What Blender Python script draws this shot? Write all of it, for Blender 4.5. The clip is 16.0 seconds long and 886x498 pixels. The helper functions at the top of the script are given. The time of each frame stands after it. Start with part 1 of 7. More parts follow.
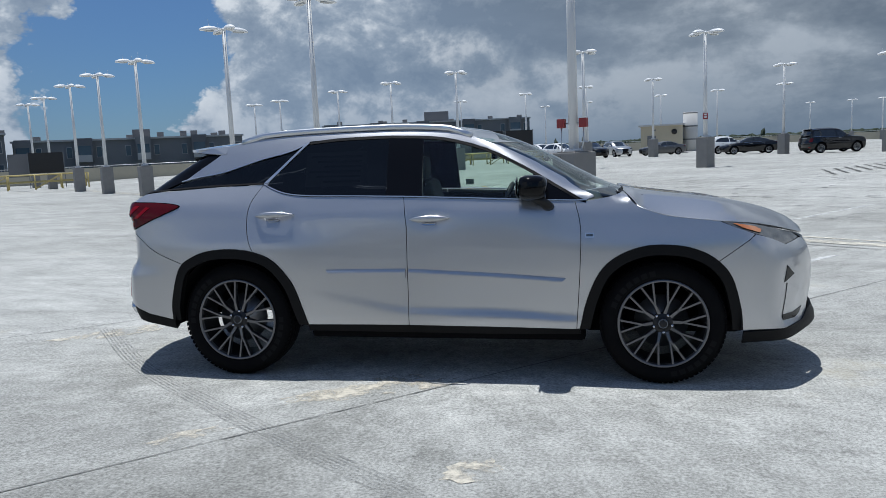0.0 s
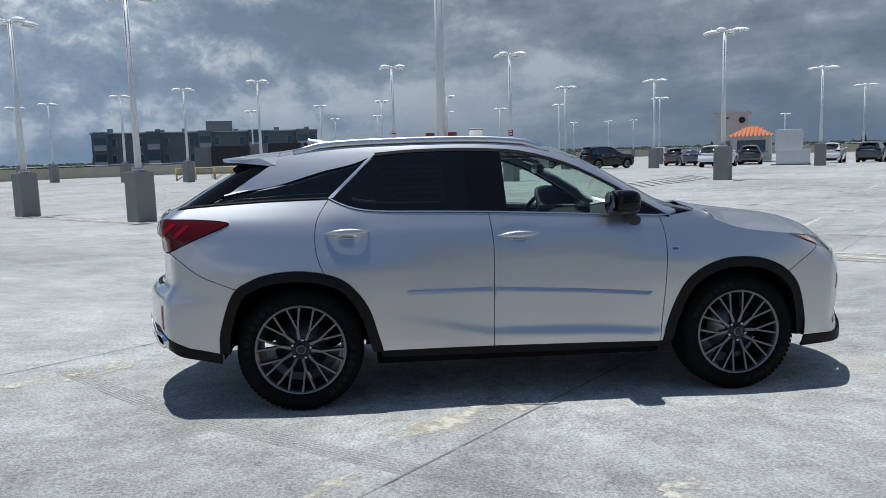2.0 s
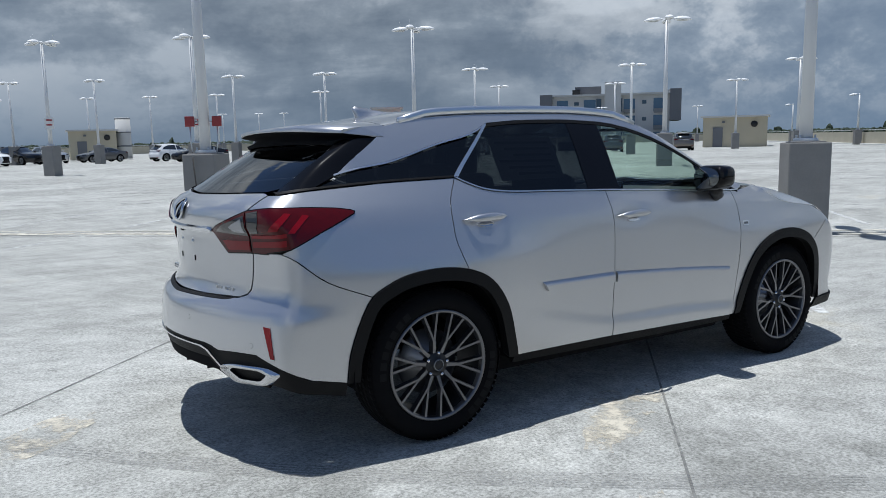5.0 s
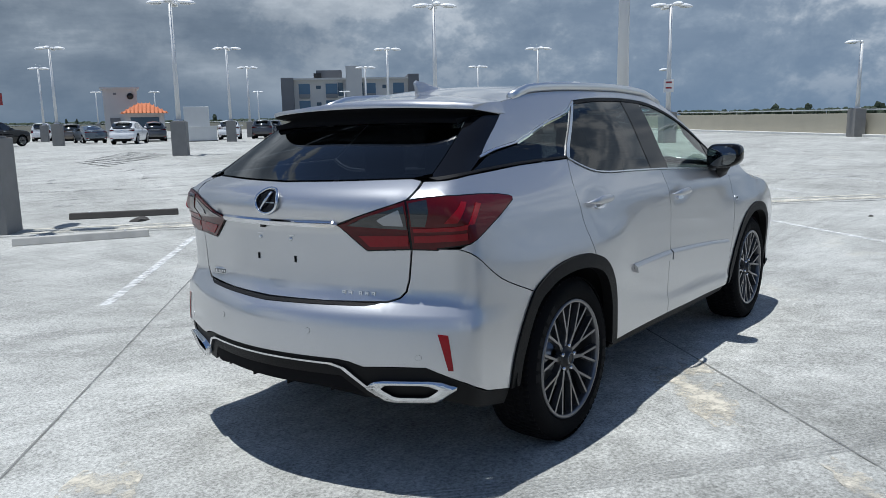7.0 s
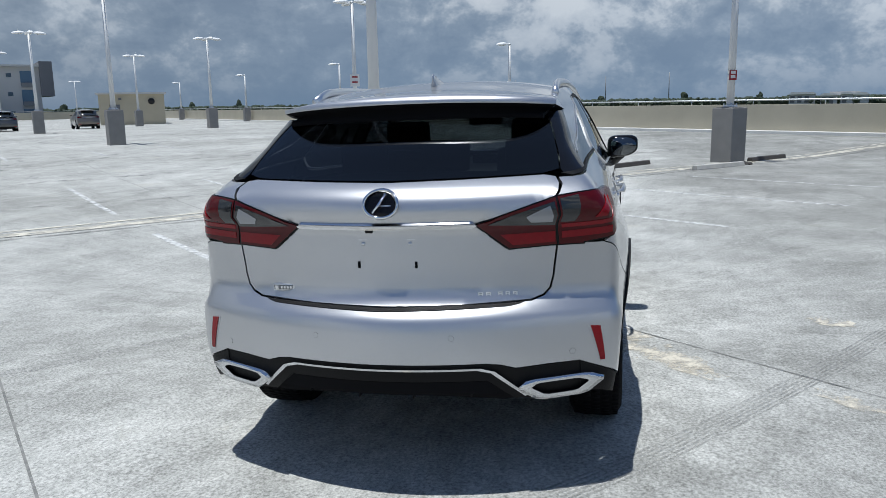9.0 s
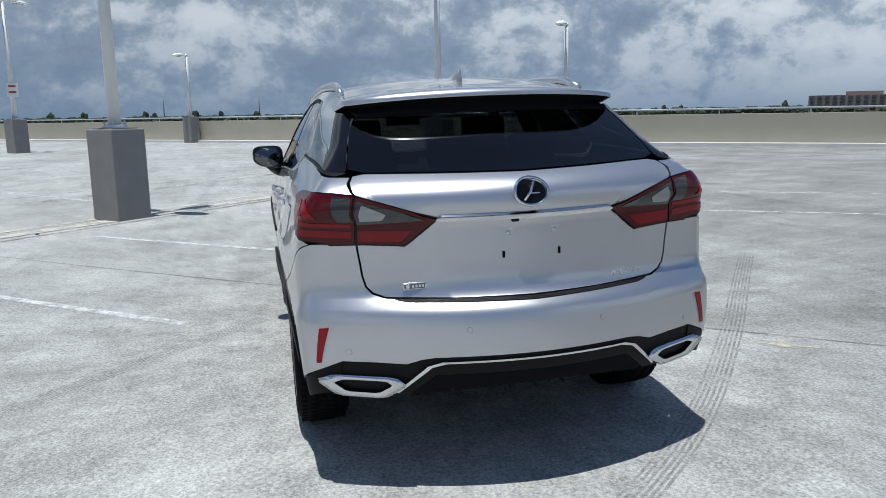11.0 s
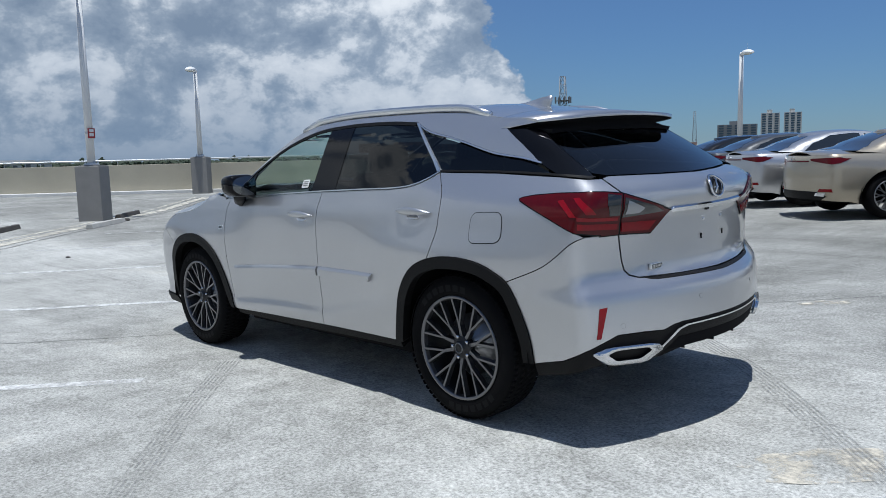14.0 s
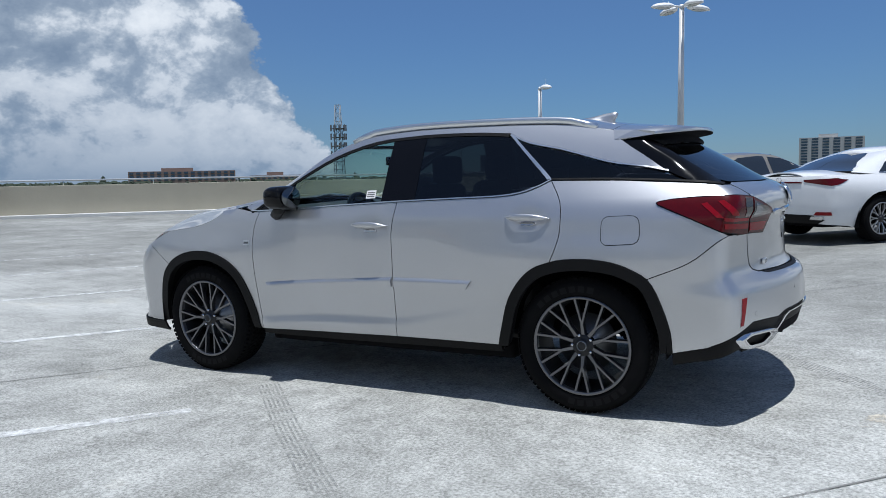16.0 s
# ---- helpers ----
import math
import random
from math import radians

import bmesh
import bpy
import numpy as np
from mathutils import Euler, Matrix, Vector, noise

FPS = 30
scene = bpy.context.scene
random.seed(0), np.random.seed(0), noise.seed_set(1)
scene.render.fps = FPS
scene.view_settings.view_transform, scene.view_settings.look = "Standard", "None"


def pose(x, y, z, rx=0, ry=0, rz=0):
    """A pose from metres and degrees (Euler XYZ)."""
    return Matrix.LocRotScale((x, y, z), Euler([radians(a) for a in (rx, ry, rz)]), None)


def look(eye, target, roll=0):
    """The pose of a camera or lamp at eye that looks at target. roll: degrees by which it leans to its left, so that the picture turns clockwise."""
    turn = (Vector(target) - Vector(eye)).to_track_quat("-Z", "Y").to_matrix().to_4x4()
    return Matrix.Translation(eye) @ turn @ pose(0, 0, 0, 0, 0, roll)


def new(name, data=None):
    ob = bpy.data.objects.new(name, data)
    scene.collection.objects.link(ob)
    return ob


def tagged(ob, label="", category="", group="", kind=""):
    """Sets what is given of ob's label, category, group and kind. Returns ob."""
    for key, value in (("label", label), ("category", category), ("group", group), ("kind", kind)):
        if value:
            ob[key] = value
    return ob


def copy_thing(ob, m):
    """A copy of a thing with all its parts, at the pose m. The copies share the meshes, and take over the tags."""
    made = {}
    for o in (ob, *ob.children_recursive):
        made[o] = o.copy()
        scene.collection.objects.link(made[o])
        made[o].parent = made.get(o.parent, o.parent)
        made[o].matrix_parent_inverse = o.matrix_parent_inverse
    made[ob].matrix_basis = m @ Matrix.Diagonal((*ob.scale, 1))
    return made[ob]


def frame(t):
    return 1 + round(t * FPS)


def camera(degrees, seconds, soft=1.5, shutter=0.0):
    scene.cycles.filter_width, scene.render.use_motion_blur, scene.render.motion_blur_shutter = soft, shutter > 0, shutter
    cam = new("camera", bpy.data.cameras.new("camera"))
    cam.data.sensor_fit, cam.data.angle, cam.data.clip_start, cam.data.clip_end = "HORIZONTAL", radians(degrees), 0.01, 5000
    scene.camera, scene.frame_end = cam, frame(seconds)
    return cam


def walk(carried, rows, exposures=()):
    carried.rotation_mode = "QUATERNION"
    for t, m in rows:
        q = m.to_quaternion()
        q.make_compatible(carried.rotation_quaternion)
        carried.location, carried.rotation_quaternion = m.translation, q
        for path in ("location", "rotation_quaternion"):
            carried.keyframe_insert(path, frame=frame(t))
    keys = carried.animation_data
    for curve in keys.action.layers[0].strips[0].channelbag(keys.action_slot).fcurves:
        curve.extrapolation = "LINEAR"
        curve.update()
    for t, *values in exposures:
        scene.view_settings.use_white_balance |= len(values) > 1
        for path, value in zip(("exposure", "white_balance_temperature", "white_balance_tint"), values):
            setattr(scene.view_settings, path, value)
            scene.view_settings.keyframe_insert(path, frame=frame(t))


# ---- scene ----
cam = camera(60.4, 16.0, soft=0.8)
PATH = [
    (0, (0.905, -5.627, 1.498), (0.552, -3.675, 1.241), -2.6),
    (0.5, (0.436, -5.602, 1.515), (0.222, -3.629, 1.266), -2.5),
    (1, (-0.051, -5.589, 1.547), (-0.12, -3.605, 1.302), -2.1),
    (1.5, (-0.519, -5.497, 1.562), (-0.445, -3.513, 1.319), -1.8),
    (2, (-1.013, -5.469, 1.572), (-0.794, -3.497, 1.326), -1.7),
    (2.5, (-1.457, -5.354, 1.565), (-1.093, -3.404, 1.313), -1.7),
    (3, (-1.879, -5.16, 1.568), (-1.37, -3.243, 1.313), -1.9),
    (3.5, (-2.294, -4.937, 1.577), (-1.64, -3.065, 1.314), -2.1),
    (4, (-2.651, -4.622, 1.561), (-1.855, -2.807, 1.29), -2.2),
    (4.2, (-2.791, -4.489, 1.55), (-1.936, -2.702, 1.276), -1.9),
    (6.3, (-4.026, -2.984, 1.499), (-2.632, -1.587, 1.177), -1.1),
    (6.5, (-4.121, -2.836, 1.516), (-2.679, -1.491, 1.187), -1.0),
    (7, (-4.398, -2.483, 1.524), (-2.838, -1.28, 1.183), -1.1),
    (7.5, (-4.645, -2.099, 1.547), (-2.971, -1.064, 1.194), -1.4),
    (8, (-4.801, -1.681, 1.571), (-3.026, -0.837, 1.207), -1.6),
    (8.5, (-5.001, -1.253, 1.578), (-3.142, -0.618, 1.207), -1.3),
    (9, (-5.098, -0.816, 1.564), (-3.178, -0.4, 1.19), -1.0),
    (9.5, (-5.164, -0.371, 1.549), (-3.209, -0.175, 1.176), -0.6),
    (10, (-5.207, 0.088, 1.549), (-3.241, 0.063, 1.182), -0.2),
    (10.2, (-5.193, 0.262, 1.53), (-3.229, 0.156, 1.165), -0.5),
    (12.3, (-4.831, 2.266, 1.479), (-3.097, 1.316, 1.177), -0.6),
    (12.5, (-4.78, 2.45, 1.491), (-3.08, 1.438, 1.196), -0.7),
    (13, (-4.574, 2.861, 1.462), (-2.96, 1.713, 1.184), -1.0),
    (13.5, (-4.364, 3.288, 1.417), (-2.846, 2.011, 1.157), -1.3),
    (14, (-4.09, 3.662, 1.381), (-2.676, 2.269, 1.136), -1.5),
    (14.5, (-3.749, 3.973, 1.365), (-2.446, 2.474, 1.134), -1.7),
    (15, (-3.422, 4.312, 1.361), (-2.237, 2.716, 1.146), -1.7),
    (15.5, (-3.043, 4.579, 1.344), (-1.977, 2.899, 1.143), -1.5),
    (16, (-2.682, 4.861, 1.321), (-1.734, 3.11, 1.133), -1.2),
]
walk(cam, [(t, look(eye, target, roll)) for t, eye, target, roll in PATH], [(0, -0.14, 6060, 8.5), (4, -0.12, 6060, 8.5), (6.5, -0.05, 6060, 8.0), (10, -0.06, 6080, 8.0), (16, -0.04, 5960, 9.0)])

# ---- world and sun ----
SUN_AZ, SUN_EL = -45.0, 82.5        # azimuth from +y towards +x, elevation
world = bpy.data.worlds.new("sky")
scene.world = world
world.use_nodes = True


def build_sky():
    nt = world.node_tree
    nt.nodes.clear()
    L = nt.links.new

    def node(kind, **kw):
        n = nt.nodes.new(kind)
        for k, v in kw.items():
            if k in n.inputs:
                n.inputs[k].default_value = v
        return n

    def math_(op, a, b=0.0, clamp=False):
        n = nt.nodes.new("ShaderNodeMath")
        n.operation, n.use_clamp = op, clamp
        for slot, v in zip(n.inputs, (a, b)):
            if isinstance(v, (int, float)):
                slot.default_value = v
            else:
                L(v, slot)
        return n.outputs[0]

    def ramp(fac, *stops):
        n = nt.nodes.new("ShaderNodeValToRGB")
        els = n.color_ramp.elements
        while len(els) < len(stops):
            els.new(0.5)
        for e, (p, c) in zip(els, stops):
            e.position, e.color = p, (*c, 1) if len(c) == 3 else c
        L(fac, n.inputs[0])
        return n.outputs[0]

    def mix(fac, a, b):
        n = nt.nodes.new("ShaderNodeMix")
        n.data_type = "RGBA"
        L(fac, n.inputs["Factor"])
        for slot, v in ((n.inputs["A"], a), (n.inputs["B"], b)):
            if isinstance(v, tuple):
                slot.default_value = (*v, 1)
            else:
                L(v, slot)
        return n.outputs["Result"]

    out = node("ShaderNodeOutputWorld")
    bg = node("ShaderNodeBackground", Strength=1.0)
    L(bg.outputs[0], out.inputs[0])
    sky = nt.nodes.new("ShaderNodeTexSky")
    sky.sky_type, sky.sun_disc = "NISHITA", False
    sky.sun_elevation, sky.sun_rotation = radians(SUN_EL), radians(SUN_AZ)
    sky.air_density, sky.dust_density, sky.ozone_density = 1.0, 0.0, 4.0
    scale = nt.nodes.new("ShaderNodeVectorMath")
    scale.operation = "MULTIPLY"
    scale.inputs[1].default_value = (0.042, 0.061, 0.083)
    L(sky.outputs[0], scale.inputs[0])
    geo = node("ShaderNodeTexCoord")
    veil = nt.nodes.new("ShaderNodeVectorMath")     # thin milky veil overhead
    veil.operation = "SCALE"
    L(scale.outputs[0], veil.inputs[0])
    sep = node("ShaderNodeSeparateXYZ")
    L(geo.outputs["Generated"], sep.inputs[0])
    X, Y, Z = sep.outputs
    up = math_("MAXIMUM", Z, 0.0)
    L(math_("ADD", 0.84, math_("MULTIPLY", up, 0.45)), veil.inputs["Scale"])
    turn = math_("ADD", math_("ADD", math_("DIVIDE", math_("ARCTAN2", X, Y), math.tau), 0.5), math_("MULTIPLY", math_("MULTIPLY", up, X), 0.11))     # 0.5: towards +y
    at = lambda deg: (deg + 180) / 360

    def round_ramp(*stops):
        n = nt.nodes.new("ShaderNodeValToRGB")
        n.color_ramp.interpolation = "B_SPLINE"
        els = n.color_ramp.elements
        while len(els) < len(stops):
            els.new(0.5)
        for e, (d, v) in zip(els, stops):
            e.position, e.color = at(d), (v, v, v, 1)
        L(turn, n.inputs[0])
        return n.outputs[0]

    # how much cloud, and how heavy, round the horizon; the edges of the banks lean
    # cover from -167 to -90 is never in view, set to light the car
    cover_az = round_ramp((-180, 0.0), (-167, 0.5), (-152, 0.95), (-120, 0.60), (-90, 0.30), (-60, 0.92), (-46, 1.08), (-40, 0.70), (-35, 0.26), (-30, 0.34), (-24, 0.92), (0, 1.0), (60, 1.0), (90, 0.96), (120, 0.96), (139, 0.92), (145, 0.34), (150, 0.0), (180, 0.0))
    gloom = round_ramp((-180, 0.10), (-60, 0.10), (-20, 0.04), (-9, 0.22), (6, 0.90), (35, 1.0), (52, 0.58), (75, 0.27), (110, 0.20), (128, 0.06), (150, 0.0), (180, 0.10))

    def stretched(x, y, z):
        v = nt.nodes.new("ShaderNodeVectorMath")
        v.operation = "MULTIPLY"
        v.inputs[1].default_value = (x, y, z)
        L(geo.outputs["Generated"], v.inputs[0])
        return v.outputs[0]

    def moved(vec, offset):
        v = nt.nodes.new("ShaderNodeVectorMath")
        v.operation = "ADD"
        v.inputs[1].default_value = offset
        L(vec, v.inputs[0])
        return v.outputs[0]

    flat = stretched(1.0, 1.0, 1.35)

    def puff(offset):
        """Heaped cloud: a broad swell with round knobs on it, and smaller ones on those."""
        p = moved(flat, offset)
        swell = node("ShaderNodeTexNoise", Scale=3.4, Detail=3.0, Roughness=0.5)
        L(p, swell.inputs["Vector"])
        warp = node("ShaderNodeTexNoise", Scale=9.0, Detail=4.0)
        L(p, warp.inputs["Vector"])
        bend = nt.nodes.new("ShaderNodeVectorMath")
        bend.operation = "MULTIPLY_ADD"
        bend.inputs[1].default_value = (0.04, 0.04, 0.04)
        L(warp.outputs["Color"], bend.inputs[0])
        L(p, bend.inputs[2])
        knobs = node("ShaderNodeTexVoronoi", Scale=9.0, Detail=4.5, Roughness=0.60, Lacunarity=2.25)
        knobs.normalize = True
        L(bend.outputs[0], knobs.inputs["Vector"])
        return math_("ADD", math_("MULTIPLY", swell.outputs[0], 0.62), math_("MULTIPLY", math_("SUBTRACT", 1.0, knobs.outputs["Distance"]), 0.50))

    here, above = puff((3.7, 1.3, 0.0)), puff((3.72, 1.31, 0.034))
    level = math_("SUBTRACT", math_("ADD", here, math_("MULTIPLY", cover_az, 0.55)), math_("ADD", math_("ADD", 0.93, math_("MULTIPLY", up, 0.30)), math_("MULTIPLY", math_("MAXIMUM", math_("SUBTRACT", up, 0.36), 0.0), 0.75)))
    mask = math_("MULTIPLY", level, 38.0, True)
    broad = node("ShaderNodeTexNoise", Scale=2.2, Detail=3.0, Roughness=0.55)
    L(moved(stretched(1.0, 1.0, 2.6), (5.1, 2.2, 0.7)), broad.inputs["Vector"])
    heavy = math_("MULTIPLY", math_("SUBTRACT", broad.outputs[0], 0.52), 2.0)
    lit = math_("ADD", math_("ADD", math_("MULTIPLY", math_("SUBTRACT", here, above), 5.0), 0.53), heavy, True)
    fair = ramp(lit, (0.0, (0.23, 0.29, 0.38)), (0.34, (0.34, 0.40, 0.48)), (0.50, (0.50, 0.55, 0.61)), (0.68, (0.82, 0.84, 0.86)), (1.0, (1.0, 1.0, 0.99)))
    layers = node("ShaderNodeTexNoise", Scale=2.5, Detail=8.0, Roughness=0.56, Distortion=0.25)
    L(moved(stretched(1.0, 1.0, 3.6), (1.2, 0.4, 0.35)), layers.inputs["Vector"])
    rain = ramp(math_("ADD", layers.outputs[0], math_("MULTIPLY", math_("SUBTRACT", lit, 0.5), 0.10)), (0.30, (0.10, 0.125, 0.155)), (0.44, (0.17, 0.20, 0.24)), (0.54, (0.29, 0.325, 0.365)), (0.64, (0.56, 0.595, 0.63)))
    cloud = mix(gloom, fair, rain)
    clear = mix(math_("MULTIPLY", up, 0.55), veil.outputs[0], (0.26, 0.31, 0.38))
    view = mix(mask, clear, cloud)
    # grey-blue rain haze low down, thick under the heavy cloud
    low = math_("POWER", math_("SUBTRACT", 1.0, up, True), 8.0)
    thick = math_("MULTIPLY", low, math_("ADD", math_("MULTIPLY", cover_az, 0.55), 0.38), True)
    tone = mix(gloom, (0.18, 0.26, 0.37), (0.135, 0.185, 0.25))
    L(mix(thick, view, tone), bg.inputs[0])


build_sky()
sun = new("sun", bpy.data.lights.new("sun", "SUN"))
sun.data.energy, sun.data.angle, sun.data.color = 4.6, radians(0.55), (1.0, 0.965, 0.91)
_a, _e = radians(SUN_AZ), radians(SUN_EL)
sun.matrix_world = look((30 * math.sin(_a) * math.cos(_e), 30 * math.cos(_a) * math.cos(_e), 30 * math.sin(_e)), (0, 0, 0))
scene.view_settings.exposure = 0.0

# ---- materials ----
def material(name, colour=(0.5, 0.5, 0.5), rough=0.5, metal=0.0, spec=0.5, coat=0.0, noise_amt=0.0, noise_scale=8.0,
             bump=0.0, bump_scale=60.0, fine_amt=0.0, fine_scale=60.0, emit=None, emit_strength=0.0):
    """A principled material with two scales of variation and fine relief in object metres."""
    m = bpy.data.materials.new(name)
    m.use_nodes = True
    nt = m.node_tree
    b = nt.nodes["Principled BSDF"]
    b.inputs["Base Color"].default_value = (*colour, 1)
    b.inputs["Roughness"].default_value = rough
    b.inputs["Metallic"].default_value = metal
    b.inputs["Specular IOR Level"].default_value = spec
    b.inputs["Coat Weight"].default_value = coat
    b.inputs["Coat Roughness"].default_value = 0.04
    L = nt.links.new
    tc = nt.nodes.new("ShaderNodeTexCoord")
    if noise_amt or fine_amt:
        n1 = nt.nodes.new("ShaderNodeTexNoise")
        n1.inputs["Scale"].default_value, n1.inputs["Detail"].default_value = noise_scale, 5
        n2 = nt.nodes.new("ShaderNodeTexNoise")
        n2.inputs["Scale"].default_value, n2.inputs["Detail"].default_value = fine_scale, 4
        for n in (n1, n2):
            L(tc.outputs["Object"], n.inputs["Vector"])
        add = nt.nodes.new("ShaderNodeMath")
        add.operation = "MULTIPLY_ADD"
        L(n1.outputs[0], add.inputs[0])
        add.inputs[1].default_value = 2 * noise_amt
        add.inputs[2].default_value = 1 - noise_amt - fine_amt
        add2 = nt.nodes.new("ShaderNodeMath")
        add2.operation = "MULTIPLY_ADD"
        L(n2.outputs[0], add2.inputs[0])
        add2.inputs[1].default_value = 2 * fine_amt
        L(add.outputs[0], add2.inputs[2])
        sc = nt.nodes.new("ShaderNodeVectorMath")
        sc.operation = "SCALE"
        sc.inputs[0].default_value = colour
        L(add2.outputs[0], sc.inputs["Scale"])
        L(sc.outputs[0], b.inputs["Base Color"])
    if bump:
        n3 = nt.nodes.new("ShaderNodeTexNoise")
        n3.inputs["Scale"].default_value, n3.inputs["Detail"].default_value = bump_scale, 3
        L(tc.outputs["Object"], n3.inputs["Vector"])
        bp = nt.nodes.new("ShaderNodeBump")
        bp.inputs["Strength"].default_value, bp.inputs["Distance"].default_value = bump, 0.01
        L(n3.outputs[0], bp.inputs["Height"])
        L(bp.outputs[0], b.inputs["Normal"])
    if emit:
        b.inputs["Emission Color"].default_value = (*emit, 1)
        b.inputs["Emission Strength"].default_value = emit_strength
    return m


def paint(name, colour, flake=0.5, rough=0.32):
    """Metallic car paint: flakes under a clear coat."""
    m = bpy.data.materials.new(name)
    m.use_nodes = True
    nt, L = m.node_tree, m.node_tree.links.new
    b = nt.nodes["Principled BSDF"]
    b.inputs["Metallic"].default_value = flake
    b.inputs["Roughness"].default_value = rough
    b.inputs["Specular IOR Level"].default_value = 0.1
    b.inputs["Coat Weight"].default_value = 1.0
    b.inputs["Coat Roughness"].default_value = 0.02
    tc = nt.nodes.new("ShaderNodeTexCoord")
    v = nt.nodes.new("ShaderNodeTexVoronoi")
    v.inputs["Scale"].default_value = 900
    L(tc.outputs["Object"], v.inputs["Vector"])
    dust = nt.nodes.new("ShaderNodeTexNoise")
    dust.inputs["Scale"].default_value, dust.inputs["Detail"].default_value = 3, 6
    L(tc.outputs["Object"], dust.inputs["Vector"])
    sep = nt.nodes.new("ShaderNodeSeparateColor")
    L(v.outputs["Color"], sep.inputs[0])
    a = nt.nodes.new("ShaderNodeMath")
    a.operation = "MULTIPLY_ADD"
    L(sep.outputs[0], a.inputs[0])
    a.inputs[1].default_value, a.inputs[2].default_value = 0.22, 0.86
    c = nt.nodes.new("ShaderNodeMath")
    c.operation = "MULTIPLY_ADD"
    L(dust.outputs[0], c.inputs[0])
    c.inputs[1].default_value = 0.06
    L(a.outputs[0], c.inputs[2])
    sc = nt.nodes.new("ShaderNodeVectorMath")
    sc.operation = "SCALE"
    sc.inputs[0].default_value = colour
    L(c.outputs[0], sc.inputs["Scale"])
    L(sc.outputs[0], b.inputs["Base Color"])
    return m


def glass(name, tint, gloss=1.0, rough=0.0):
    """Thin pane: tinted see-through with a Fresnel mirror."""
    m = bpy.data.materials.new(name)
    m.use_nodes = True
    nt, L = m.node_tree, m.node_tree.links.new
    nt.nodes.clear()
    out = nt.nodes.new("ShaderNodeOutputMaterial")
    tr = nt.nodes.new("ShaderNodeBsdfTransparent")
    tr.inputs[0].default_value = (*tint, 1)
    gl = nt.nodes.new("ShaderNodeBsdfGlossy")
    gl.inputs["Roughness"].default_value = rough
    gl.inputs["Color"].default_value = (gloss, gloss, gloss, 1)
    lw = nt.nodes.new("ShaderNodeLayerWeight")
    lw.inputs["Blend"].default_value = 0.5
    pw = nt.nodes.new("ShaderNodeMath")
    pw.operation = "POWER"
    pw.inputs[1].default_value = 5.0
    L(lw.outputs["Facing"], pw.inputs[0])
    fr = nt.nodes.new("ShaderNodeMath")
    fr.operation = "MULTIPLY_ADD"
    fr.inputs[1].default_value, fr.inputs[2].default_value = 0.95, 0.042
    L(pw.outputs[0], fr.inputs[0])
    mx = nt.nodes.new("ShaderNodeMixShader")
    L(fr.outputs[0], mx.inputs[0])
    L(tr.outputs[0], mx.inputs[1])
    L(gl.outputs[0], mx.inputs[2])
    L(mx.outputs[0], out.inputs[0])
    return m


M_SILVER = paint("silver_paint", (0.500, 0.505, 0.520), 0.87, 0.35)
M_BLACK_GLOSS = material("gloss_black", (0.004, 0.004, 0.005), 0.08, spec=0.22)
M_BLACK_TRIM = material("black_plastic", (0.0045, 0.0045, 0.005), 0.55, spec=0.18, noise_amt=0.15, noise_scale=20, bump=0.15, bump_scale=500)
M_UNDER = material("underside_black", (0.006, 0.006, 0.007), 0.9, spec=0.1)
M_RUBBER = material("tyre_rubber", (0.006, 0.006, 0.0065), 0.85, spec=0.08, noise_amt=0.25, noise_scale=15, bump=0.2, bump_scale=300)
M_TYRE_MARK = material("tyre_mark", (0.009, 0.009, 0.0095), 0.7, spec=0.1)
M_CHROME = material("chrome", (0.62, 0.63, 0.65), 0.10, metal=1.0)
M_SATIN = material("satin_metal", (0.72, 0.73, 0.74), 0.30, metal=1.0)
M_RIM = material("wheel_gunmetal", (0.14, 0.14, 0.147), 0.30, metal=0.85, coat=0.5)
M_RIM_DARK = material("wheel_barrel", (0.02, 0.02, 0.022), 0.45, metal=0.4)
M_DISC = material("brake_disc", (0.30, 0.30, 0.31), 0.35, metal=1.0, noise_amt=0.2)
M_RED_LENS = material("red_lens", (0.068, 0.0010, 0.003), 0.25, spec=0.1, coat=0.45, noise_amt=0.25, noise_scale=40)
M_RED_BRIGHT = material("bright_red_lens", (0.21, 0.002, 0.007), 0.25, spec=0.1, coat=0.45, noise_amt=0.2, noise_scale=60)
M_CLEAR_LENS = material("smoked_clear_lens", (0.03, 0.031, 0.033), 0.08, metal=0.5, coat=0.7, noise_amt=0.3, noise_scale=25)
M_LAMP_WHITE = material("lamp_reflector", (0.26, 0.27, 0.29), 0.15, metal=0.6, coat=0.6)
M_AMBER = material("amber_lens", (0.42, 0.14, 0.03), 0.12, coat=1.0)
M_GLASS = glass("clear_glass", (0.76, 0.87, 0.81))
M_TINT = glass("tinted_glass", (0.045, 0.05, 0.055))
M_BACKGLASS = glass("back_glass", (0.045, 0.052, 0.062))
M_HEADLAMP = material("headlamp_lens", (0.17, 0.175, 0.18), 0.08, metal=0.6, noise_amt=0.35, noise_scale=18)
M_SEAT = material("black_leather", (0.022, 0.021, 0.020), 0.5, bump=0.2, bump_scale=200)
M_PAPER = material("white_paper", (0.75, 0.75, 0.73), 0.8, noise_amt=0.05)
M_PAPER_DARK = material("dark_print", (0.12, 0.12, 0.12), 0.8)

M_MIRROR = material("mirror_glass", (0.14, 0.15, 0.16), 0.03, metal=1.0)
M_BADGE = material("dark_badge", (0.16, 0.17, 0.18), 0.25, metal=0.7)

